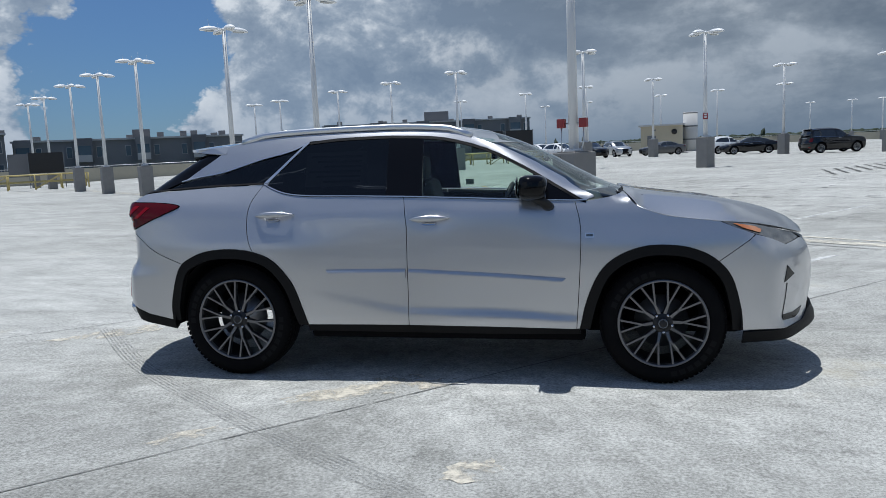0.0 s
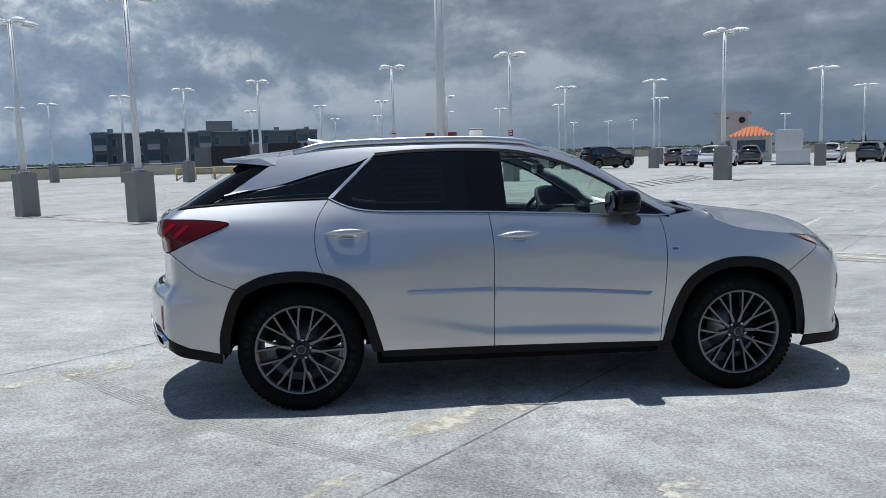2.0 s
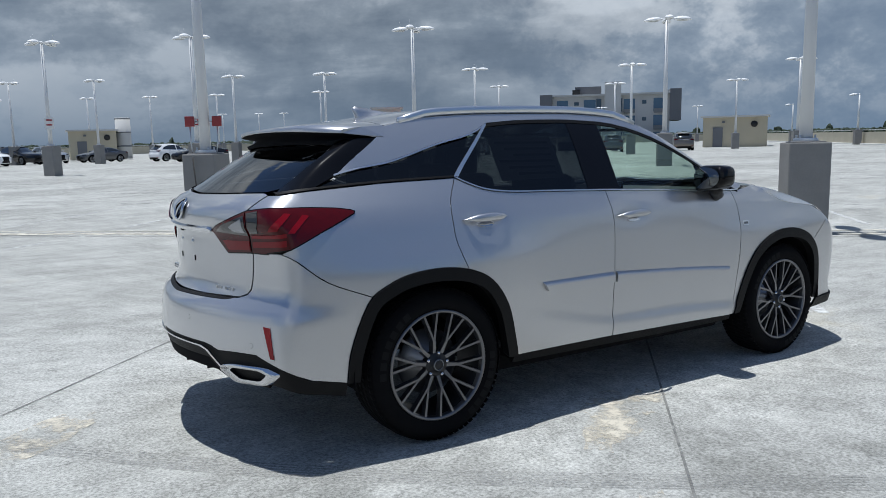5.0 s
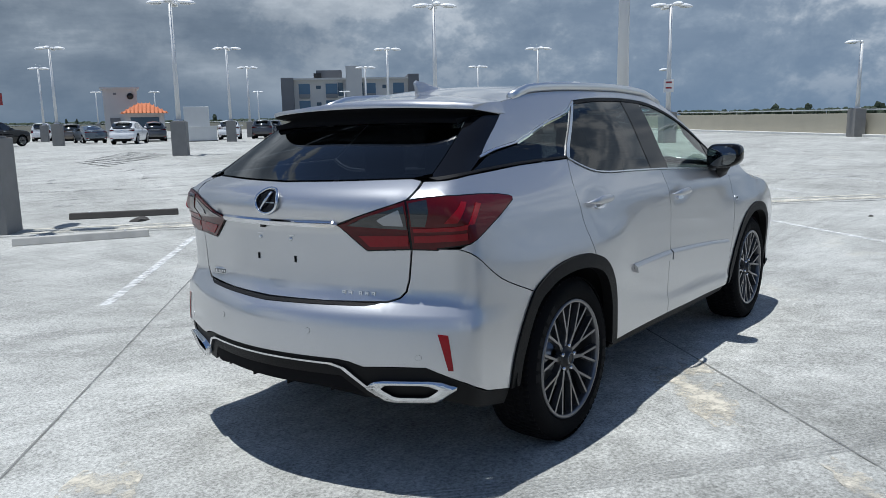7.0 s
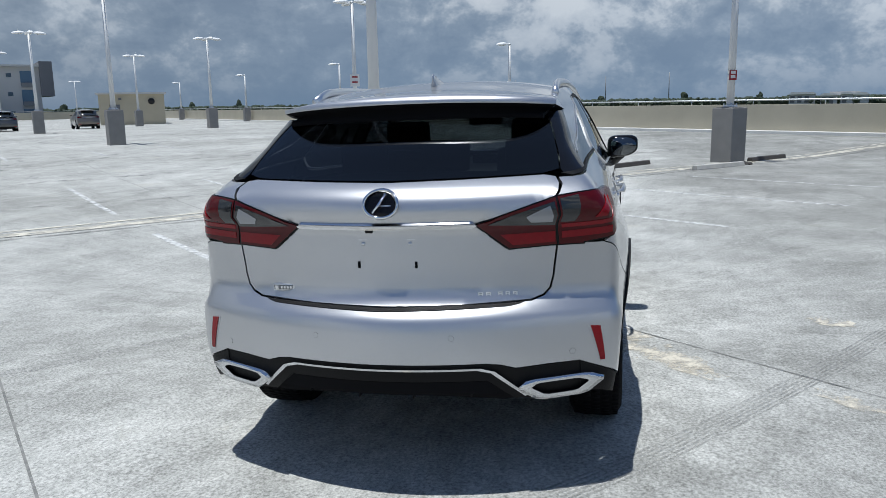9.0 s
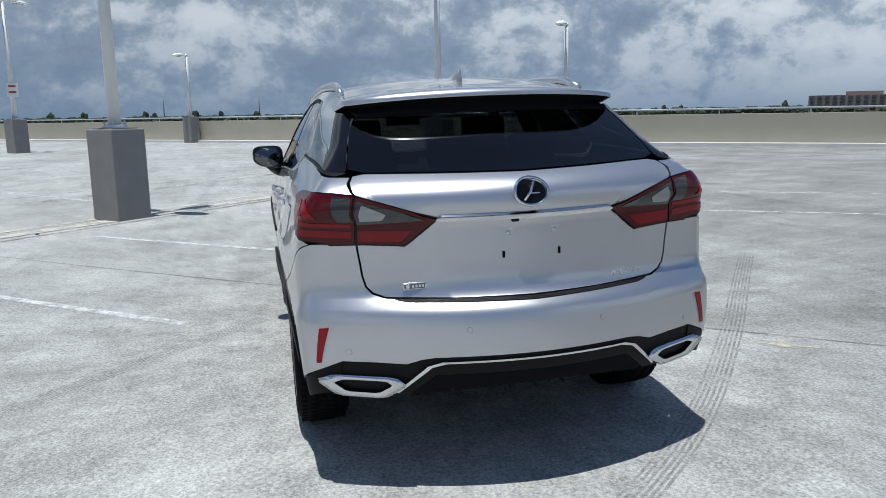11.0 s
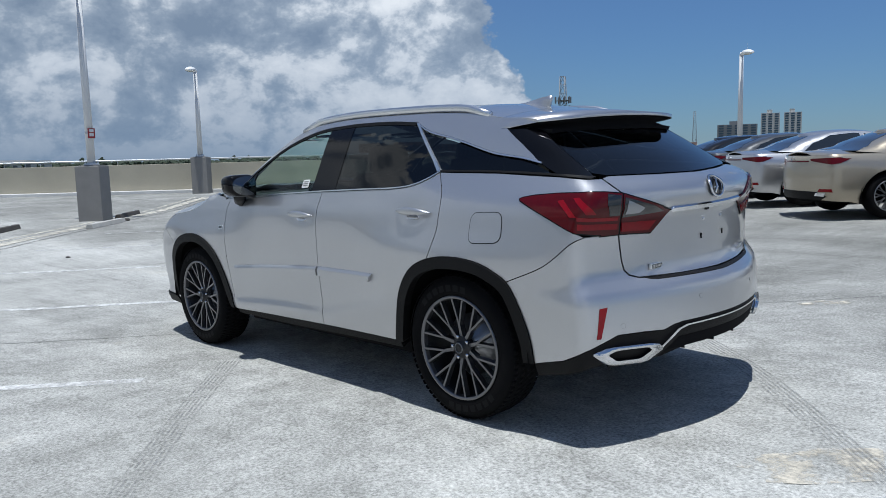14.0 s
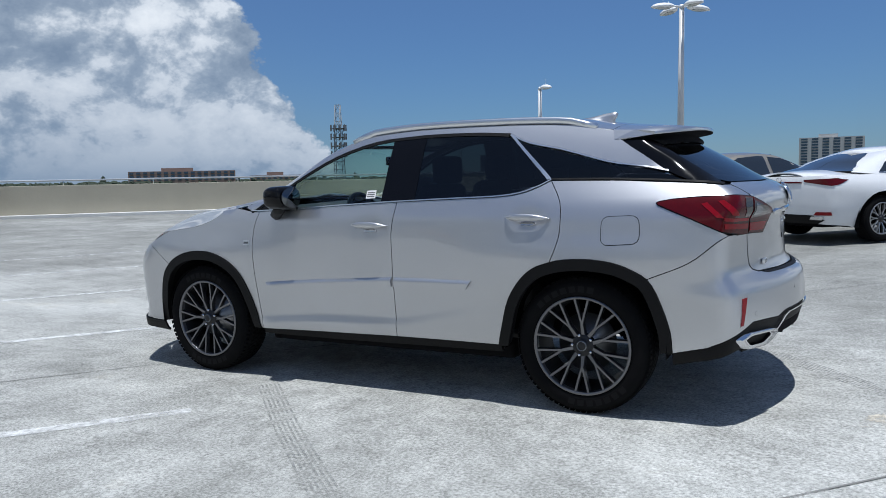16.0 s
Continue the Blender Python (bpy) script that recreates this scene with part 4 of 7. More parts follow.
    quarter = [S(*p) for p in seam_r + arch_r[cutb:cut][::-1]] + [S(*p) for p in seam_b[1:]] + [S(-2.12, 1.006), S(-1.983, 1.070), S(-1.805, 1.146)] + [lamp_top[-1]] + lamp_top[::-1][1:] + [E(0.655, 1.236)]
    quarter += [S(*p) for p in [(-2.10, 1.238), (-1.979, 1.252), (-1.605, 1.276)]]
    side("quarter_panel", quarter, M_SILVER)
    gate_seam = [(0.658, 0.98), (0.653, 0.94), (0.643, 0.86), (0.631, 0.813), (0.607, 0.7875), (0.56, 0.7715), (0.30, 0.7625), (0.0, 0.7595)]
    gate_u = [E(y, z) if y > 0 else (low.u_of(-5, 0), z) for y, z in gate_seam]
    mid = low.u_of(-5, 0)
    low_edge = [(0.0, 0.552), (0.40, 0.550), (0.45, 0.543), (0.505, 0.526), (0.62, 0.533), (0.74, 0.535)]
    bumper = [S(*p) for p in seam_b] + [S(-2.18, 0.985), E(0.755, 0.98)] + gate_u + [(mid, 0.552)] + [E(*p) for p in low_edge[1:]] + [S(*p) for p in [(-2.17, 0.475), (-2.05, 0.415)] + arch_r[:cutb]]
    whole("rear_bumper", bumper, M_SILVER)
    gate = [(mid, 0.762), E(0.30, 0.765), E(0.56, 0.774), E(0.605, 0.790), E(0.628, 0.815), E(0.64, 0.86), E(0.650, 0.94), E(0.655, 0.98), E(0.475, 0.970), E(0.350, 1.072), E(0.652, 1.170), E(0.650, 1.238), E(0.60, 1.246), E(0.30, 1.238), (mid, 1.233)]
    gate_ob = whole("tailgate", gate, M_SILVER)
    part("bumper_step", skin(low, [(mid, 0.749), (mid, 0.7575), E(0.50, 0.766), E(0.535, 0.770), E(0.515, 0.761), E(0.48, 0.756)], 0.032, 0, 0.0025, 0.006, both=True), M_BLACK_TRIM, car, "ribbed black bumper step")
    part("light_bar", skin(low, [(mid, 1.062), (mid, 1.086), E(0.345, 1.088), E(0.362, 1.075), E(0.345, 1.064)], 0.02, 0, 0.014, 0.02, both=True), M_CHROME, gate_ob, "chrome bar above the number plate")
    # unseen sheet added behind the gate gap so no sun leaks through it
    part("shelf_leak_stop", skin(low, [(mid, 0.70), (mid, 0.80), E(0.60, 0.81), E(0.60, 0.70)], 0.04, 0, -0.018, 0, both=True), M_UNDER, car)
    outer = lamp_top + lamp_bot
    inner = [E(0.655, 0.984), E(0.478, 0.974), E(0.356, 1.073), E(0.652, 1.167)]
    for m in (1, -1):
        a = part("tail_lamp", skin(low, outer, 0.02, 0.0015, 0.007, 0.03, m), M_RED_LENS, car, "red wraparound tail lamp with a smoked clear section")
        part("lamp_border", skin(low, inset(outer, -0.004), 0.02, 0, 0.004, 0.01, m), M_BLACK_GLOSS, a)
        part("clear_lens", skin(low, [E(0.668, 1.075), E(0.668, 1.160), E(0.735, 1.170), E(0.745, 1.13), E(0.72, 1.075)], 0.02, 0, 0.0095, 0.004, m), M_CLEAR_LENS, a, "smoked clear lens")
        for lo, hi in ((1.008, 1.034), (1.048, 1.066)):
            part("light_guide", skin(low, [E(0.672, lo), E(0.672, hi)] + [S(-2.19, hi + 0.004), S(-2.13, hi + 0.012), S(-2.13, lo + 0.012), S(-2.19, lo + 0.003)], 0.02, 0, 0.0095, 0.003, m), M_RED_BRIGHT, a, "bright red light guide")
        part("light_guide", skin(low, [S(-2.19, 1.09), S(-2.165, 1.09), S(-2.10, 1.155), S(-2.13, 1.158)], 0.02, 0, 0.0095, 0.003, m), M_RED_BRIGHT, a, "bright red light guide")
        part("light_guide", skin(low, [S(-2.13, 1.075), S(-2.10, 1.075), S(-2.02, 1.145), S(-2.05, 1.150)], 0.02, 0, 0.0095, 0.003, m), M_RED_BRIGHT, a, "bright red light guide")
        b = part("gate_lamp", skin(low, inner, 0.02, 0.0015, 0.007, 0.03, m), M_RED_LENS, gate_ob, "red and clear lamp on the tailgate")
        part("lamp_border", skin(low, inset(inner, -0.004), 0.02, 0, 0.004, 0.01, m), M_BLACK_GLOSS, b)
        part("clear_lens", skin(low, [E(0.648, 1.062), E(0.40, 1.072), E(0.43, 1.086), E(0.648, 1.150)], 0.02, 0, 0.0095, 0.004, m), M_CLEAR_LENS, b, "smoked clear lens")
        part("reflector", skin(low, [E(0.640, 1.078), E(0.56, 1.080), E(0.545, 1.098), E(0.632, 1.135)], 0.02, 0, 0.0115, 0.004, m), M_LAMP_WHITE, b, "bright lamp reflector")
        part("light_guide", skin(low, [E(0.648, 0.995), E(0.492, 0.988), E(0.445, 1.030), E(0.648, 1.036)], 0.02, 0, 0.0095, 0.003, m), M_RED_BRIGHT, b, "bright red light guide")
        part("bumper_reflector", skin(low, [E(0.782, 0.668), E(0.818, 0.664), E(0.836, 0.528), E(0.818, 0.528)], 0.03, 0, 0.004, 0.008, m), M_RED_BRIGHT, car, "slanted red bumper reflector")
        part("reflector_recess", skin(low, [E(0.770, 0.672), E(0.818, 0.668), E(0.836, 0.522), E(0.818, 0.522)], 0.03, 0, 0.0015, 0.004, m), M_SILVER, car)
        for y, z in ((0.27, 0.655), (0.715, 0.575)):
            u, _ = E(y, z)
            part("parking_sensor", skin(low, [(u + 0.011 * math.cos(k * 0.524), z + 0.011 * math.sin(k * 0.524)) for k in range(12)], 0.03, 0, 0.0012, 0.001, m), M_SILVER, car)
            part("sensor_ring", skin(low, [(u + 0.0118 * math.cos(k * 0.524), z + 0.0118 * math.sin(k * 0.524)) for k in range(12)], 0.03, 0, 0.0006, 0.0005, m), M_BADGE, car)
    # black lower cladding
    for name, pts, cx in (("arch_trim", arch_r, -1.395), ("arch_trim", arch_f, 1.395)):
        ring = arch_ring(cx, 0.36, pts, 0.062)
        side(name, [S(*p) for p in ring], M_BLACK_TRIM, 0.0, 0.009, "matt black wheel arch trim", fold=0.05)
    side("sill", [S(*p) for p in ((-0.90, 0.348), (0.30, 0.346), (0.89, 0.336), (0.90, 0.295), (0.3, 0.290), (-0.90, 0.295))], M_BLACK_TRIM, 0.0, -0.016, "black side sill", fold=0.06)
    side("rear_skirt", [S(-1.872, 0.370), S(-2.05, 0.411), S(-2.17, 0.471), E(0.745, 0.531), E(0.745, 0.40), S(-2.17, 0.385), S(-2.05, 0.345), S(-1.872, 0.300)], M_BLACK_TRIM, 0, -0.006, "black rear skirt", fold=0.05)
    diff = [(mid, 0.548), E(0.40, 0.546), E(0.45, 0.539), E(0.505, 0.522), E(0.745, 0.531), E(0.745, 0.37), E(0.50, 0.385), E(0.44, 0.44), E(0.40, 0.475), (mid, 0.478)]
    whole("diffuser", diff, M_BLACK_TRIM, 0, -0.010, "black rear diffuser", fold=0.06)
    whole("diffuser_lower", [(mid, 0.475), E(0.40, 0.472), E(0.46, 0.42), E(0.50, 0.405), E(0.44, 0.415), (mid, 0.418)], M_UNDER, 0, -0.012, fold=0.06)
    chrome = [(mid, 0.529), E(0.36, 0.527), E(0.412, 0.514), E(0.534, 0.405), E(0.545, 0.409), E(0.428, 0.519), E(0.375, 0.5345), (mid, 0.5365)]
    whole("diffuser_strip", chrome, M_CHROME, 0, 0.004, "thin chrome strip on the diffuser", fold=0.008)
    for y in (-0.33, -0.11, 0.11, 0.33):
        fx = -2.405 + 0.34 * abs(y) ** 1.8
        part("diffuser_fin", box(fx, fx + 0.06, y - 0.002, y + 0.002, 0.402, 0.425, 0.0005), M_BLACK_TRIM, car)
    ex_c = [np.array(p) for p in ((0.508, 0.440), (0.545, 0.470), (0.78, 0.480), (0.842, 0.454), (0.765, 0.393), (0.585, 0.384))]
    ex_o = [tuple(b * 0.88 + a * 0.12) for i, b in enumerate(ex_c) for a in (ex_c[i - 1], ex_c[(i + 1) % 6])]
    c = (0.66, 0.434)
    ex_i = [(c[0] + (p[0] - c[0]) * 0.66, c[1] + (p[1] - c[1]) * 0.62) for p in ex_o]
    for m in (1, -1):
        po, pi = low.at(*np.array([E(*p) for p in ex_o]).T), low.at(*np.array([E(*p) for p in ex_i]).T)
        n = len(ex_o)
        out, inn = po + np.array([-0.020, 0, 0]), pi + np.array([-0.008, 0, 0])
        back = po + np.array([0.03, 0, 0])
        deep = pi + np.array([0.10, 0, 0])
        vs = np.concatenate([back, out, inn, deep]) * np.array([1, m, 1])
        fs = [(r * n + k, r * n + (k + 1) % n, (r + 1) * n + (k + 1) % n, (r + 1) * n + k) for r in (0, 1) for k in range(n)]
        tip = raw(vs, fs)
        bmesh.ops.recalc_face_normals(tip, faces=tip.faces)
        t = part("exhaust_tip", tip, M_CHROME, car, "polished trapezoid exhaust tip")
        hole = raw(vs, [(2 * n + k, 2 * n + (k + 1) % n, 3 * n + (k + 1) % n, 3 * n + k) for k in range(n)] + [tuple(range(3 * n, 4 * n))])
        part("exhaust_hole", hole, M_UNDER, t)
    # greenhouse
    B = M_BLACK_GLOSS
    dlo_top = [(-0.905, 1.566), (-0.713, 1.583), (-0.45, 1.590), (-0.274, 1.588), (0.016, 1.568), (0.302, 1.490), (0.545, 1.372), (0.715, 1.272), (0.90, 1.160), (0.935, 1.149)]
    top = curve(dlo_top[:-1], 3) + [dlo_top[-1]]
    fwin = [(-0.105, 1.196), (0.20, 1.182), (0.535, 1.167), (0.64, 1.163), (0.60, 1.335)] + [(p[0] - 0.004, p[1] - 0.014) for p in top[::-1] if -0.10 < p[0] < 0.59] + [(-0.118, 1.566)]
    side("front_window", [CS(*p) for p in fwin], M_GLASS, 0.001, -0.004, "clear green-tinted front side glass", cab, fold=0)
    rwin = [(-0.345, 1.201), (-0.60, 1.208), (-0.876, 1.216), (-1.02, 1.232), (-1.12, 1.264), (-1.180, 1.293), (-1.06, 1.41), (-0.925, 1.545)] + [(p[0], p[1] - 0.014) for p in top if -0.90 < p[0] < -0.37] + [(-0.352, 1.575)]
    side("rear_window", [CS(*p) for p in rwin], M_TINT, 0.001, -0.004, "dark tinted rear side glass", cab, fold=0)
    side("b_pillar", [CS(*p) for p in [(-0.345, 1.199), (-0.105, 1.193), (-0.118, 1.568), (-0.274, 1.574), (-0.352, 1.577)]], B, 0, -0.002, "gloss black pillar cover", cab, fold=0.01)
    side("mirror_sail", [CS(*p) for p in [(0.64, 1.160), (0.80, 1.152), (0.92, 1.150)] + [(p[0] - 0.002, p[1] - 0.012) for p in top[::-1] if 0.59 < p[0] < 0.90] + [(0.60, 1.335)]], B, 0, -0.002, "gloss black corner cover", cab, fold=0.01)
    # the black header line and the bright line round the windows
    head = [(p[0], p[1]) for p in top] + [(p[0] - 0.003, p[1] - 0.016) for p in top[::-1]]
    side("window_header", [CS(*p) for p in head], M_BLACK_TRIM, 0, 0.001, shell=cab, fold=0.008)
    q_top = curve([(-0.913, 1.566), (-1.037, 1.509), (-1.253, 1.458), (-1.504, 1.383), (-1.632, 1.360), (-1.72, 1.346), (-1.836, 1.320)], 3)
    q_glass = [(-1.203, 1.298), (-1.07, 1.42), (-0.93, 1.548)] + [(p[0], p[1] - 0.012) for p in q_top[1:-1]] + [(-1.83, 1.305), (-1.95, 1.262), (-1.605, 1.286)]
    side("quarter_window", [CS(*p) for p in q_glass], M_TINT, 0.001, -0.004, "dark tinted quarter glass", cab, fold=0)
    side("quarter_bar", [CS(*p) for p in [(-1.181, 1.292), (-0.925, 1.548), (-0.912, 1.558), (-0.932, 1.560), (-1.205, 1.296)]], M_SATIN, 0, 0.004, "slanted bright window bar", cab, fold=0.008)
    belt_line = belt_r[::-1] + belt_f[1:] + [(0.94, 1.147)]
    strip = [(x, z + 0.001) for x, z in belt_line] + [(x, z + 0.0075) for x, z in belt_line[::-1]]
    side("belt_moulding", [CS(*p) for p in strip], M_SATIN, 0, 0.006, "bright belt moulding", cab, fold=0.010)
    qb = curve([(-1.205, 1.290), (-1.605, 1.278), (-1.979, 1.254), (-2.11, 1.236)], 3)
    side("quarter_moulding", [CS(*p) for p in qb + [(x, z + 0.009) for x, z in qb[::-1]]], M_BLACK_TRIM, 0, 0.005, shell=cab, fold=0.008)
    qs = [(p[0], p[1] + 0.002) for p in q_top]
    side("quarter_line", [CS(*p) for p in qs + [(x - 0.002, z - 0.008) for x, z in qs[::-1]]], M_SATIN, 0, 0.004, "bright line above the quarter glass", cab, fold=0.008)
    z_edge = pchip([(-1.56, 1.547), (-1.515, 1.555), (-1.2, 1.602), (-0.9, 1.617), (-0.35, 1.626), (0.05, 1.606), (0.14, 1.588), (0.30, 1.53)])
    z_mid = pchip([(-1.56, 1.600), (-1.515, 1.606), (-1.1, 1.662), (-0.6, 1.680), (-0.2, 1.678), (0.1, 1.654), (0.30, 1.618), (0.45, 1.57)])
    roof_edge = [(x, float(z_edge(x))) for x in np.linspace(0.13, -1.515, 14)]
    a_edge = [(0.985, 1.168), (0.80, 1.290), (0.62, 1.395), (0.40, 1.503), (0.22, 1.567)]
    rail_poly = [(-1.520, 1.552), (-1.538, 1.518), (-1.565, 1.499), (-1.70, 1.408), (-1.836, 1.322)] + [(p[0], p[1] + 0.003) for p in q_top[::-1][1:]] + [(p[0], p[1] + 0.002) for p in top[1:]] + a_edge + roof_edge[:-1]
    side("roof_side", [CS(*p) for p in rail_poly], M_SILVER, 0.0012, 0.0, "silver roof side and pillars", cab)
    y_edge = lambda x: cab_y(cab, x, z_edge(x))

    def roof_place(x, v):
        def pos(x, v):
            ye, ze = y_edge(x), z_edge(x)
            z = ze + (z_mid(x) - ze) * (1 - np.abs(v) ** 2.2)
            return np.stack([x, v * ye, z], -1)
        p, e = pos(x, v), 0.004
        n = np.cross(pos(x + e, v) - pos(x - e, v), pos(x, v + e) - pos(x, v - e))
        return p, n / np.linalg.norm(n, axis=-1, keepdims=True)

    front_line = []
    for v in np.linspace(0, 1, 8):
        lo, hi = -0.4, 0.5
        for _ in range(26):
            m = (lo + hi) / 2
            p = roof_place(np.array([m]), np.array([v]))[0][0]
            inside = p[0] < cab.front(p[2]) - cab.bow_front(p[2]) * p[1] ** 2
            lo, hi = (m, hi) if inside else (lo, m)
        front_line.append((lo, v))
    roof_poly = front_line + [(-1.515, 1.0)] + [(-1.515, 0.0)]
    whole("roof", roof_poly, M_SILVER, 0.0, 0, place=roof_place, fold=0.01, step=0.05)
    wind_top = [roof_place(np.array([x]), np.array([v]))[0][0] for x, v in front_line]
    wind = [CE(p[1], p[2], True) if p[1] > 0.001 else (cab.u_of(5, 0), p[2]) for p in wind_top] + [CS(*p) for p in a_edge[::-1]] + [CE(0.6, 1.192, True), CE(0.3, 1.202, True), (cab.u_of(5, 0), 1.206)]
    whole("windscreen", wind, M_GLASS, 0.002, -0.003, "clear windscreen", cab, fold=0)
    whole("cowl", [CE(0.62, 1.192, True), CE(0.3, 1.203, True), (cab.u_of(5, 0), 1.207), (cab.u_of(5, 0), 1.185), CE(0.62, 1.172, True)], M_BLACK_TRIM, 0, -0.006, "black windscreen cowl", cab)
    # rear glass, its black side panels and the spoiler
    gl = [(cab.u_of(-5, 0), 1.238), CE(0.30, 1.243), CE(0.60, 1.250), CE(0.660, 1.264), CE(0.635, 1.36), CE(0.585, 1.475), (cab.u_of(-5, 0), 1.50)]
    whole("back_glass", gl, M_BACKGLASS, 0.001, -0.002, "dark sloping back glass", cab, fold=0)
    side("glass_side_panel", [CE(0.663, 1.262), CE(0.637, 1.36), CE(0.587, 1.478), CE(0.60, 1.49), CS(-1.575, 1.492), CS(-1.70, 1.405), CS(-1.838, 1.314), CS(-1.96, 1.262), CS(-2.10, 1.243), CE(0.680, 1.245)], B, 0.001, 0.0, "gloss black panel beside the back glass", cab)
    sp_t, sp_b, tip = [], [], []
    for v in np.linspace(-1, 1, 25):
        a = roof_place(np.array([-1.518]), np.array([v]))[0][0]
        y_t = v * 0.628
        xt = -1.925 + 0.20 * y_t * y_t + 0.10 * abs(v) ** 8
        zt = 1.556 - 0.022 * abs(v) ** 2.2
        low_z = 1.470 - 0.012 * abs(v) ** 4
        xb = float(cab.rear(low_z) + cab.bow_rear(low_z) * abs(v * 0.575) ** 1.8) - 0.004
        m1 = np.array([(a[0] + xt) / 2, (a[1] + y_t) / 2, (a[2] + zt) / 2 + 0.003])
        sp_t.append((a, m1, (xt, y_t, zt), (xt + 0.004, y_t * 0.998, zt - 0.018)))
        sp_b.append(((xt + 0.006, y_t * 0.995, zt - 0.018), (xt + 0.10, y_t * 0.95, zt - 0.035), (xb - 0.01, v * 0.575, low_z + 0.020), (xb, v * 0.575, low_z)))
    for name, rows, mat, lab in (("spoiler", sp_t, M_SILVER, "silver roof spoiler"), ("spoiler_underside", sp_b, M_UNDER, "black underside of the spoiler")):
        w = len(rows[0])
        bm = raw([p for r in rows for p in r], [(i * w + j, i * w + j + 1, (i + 1) * w + j + 1, (i + 1) * w + j) for i in range(24) for j in range(w - 1)])
        bmesh.ops.recalc_face_normals(bm, faces=bm.faces)
        part(name, bm, mat, car, lab)
    for s in (-1, 1):
        k = 0 if s < 0 else -1
        wedge = [sp_t[k][0], sp_t[k][1], sp_t[k][2], sp_t[k][3], (-1.60, s * 0.640, 1.498), (-1.53, s * 0.648, 1.500)]
        part("spoiler_side", raw(wedge, [tuple(range(len(wedge)))]), M_SILVER, car, smooth=False)
        end = [sp_t[k][3], sp_b[k][1], sp_b[k][2], sp_b[k][3], (-1.575, s * 0.64, 1.492), (-1.60, s * 0.652, 1.499)]
        part("spoiler_end", raw(end, [tuple(range(len(end)))]), M_BLACK_TRIM, car, smooth=False)
    part("brake_light", box(-1.822, -1.800, -0.16, 0.16, 1.506, 1.518, 0.003), M_RED_LENS, car, "red high brake light")
    # bonnet
    hz_edge = pchip([(1.10, 1.20), (1.175, 1.193), (1.235, 1.120), (1.371, 1.064), (1.478, 1.042), (1.726, 1.014), (1.938, 0.988), (2.079, 0.958), (2.20, 0.925), (2.34, 0.885), (2.42, 0.85)])
    hz_mid = pchip([(1.10, 1.213), (1.19, 1.207), (1.43, 1.178), (1.82, 1.126), (2.10, 1.056), (2.26, 0.985), (2.38, 0.892), (2.42, 0.86)])

    def bonnet_place(x, v):
        def pos(x, v):
            ze = hz_edge(x)
            ye = cab_y(low, x, ze)
            bulge = 0.012 * np.exp(-((np.abs(v) - 0.55) / 0.16) ** 2)
            return np.stack([x, v * ye, ze + (hz_mid(x) - ze) * (1 - np.abs(v) ** 3.0) + bulge], -1)
        p, e = pos(x, v), 0.004
        n = np.cross(pos(x + e, v) - pos(x - e, v), pos(x, v + e) - pos(x, v - e))
        return p, n / np.maximum(np.linalg.norm(n, axis=-1, keepdims=True), 1e-9)

    whole("bonnet", [(1.19, 0.0), (1.185, 0.6), (1.178, 0.998), (1.5, 0.998), (2.0, 0.998), (2.33, 0.99), (2.375, 0.6), (2.385, 0.0)], M_SILVER, 0, 0, place=bonnet_place, fold=0.012, step=0.05)
    return car, low, cab, S, E, CS, CE, roof_place, z_edge


suv, LOW, CAB, SUZ, EUZ, CSUZ, CEUZ, ROOF, ROOF_EDGE = build_suv()
add_wheels(suv, [(1.395, 0.79, 0.383), (1.395, -0.79, 0.383), (-1.395, 0.79, 0.383), (-1.395, -0.79, 0.383)])


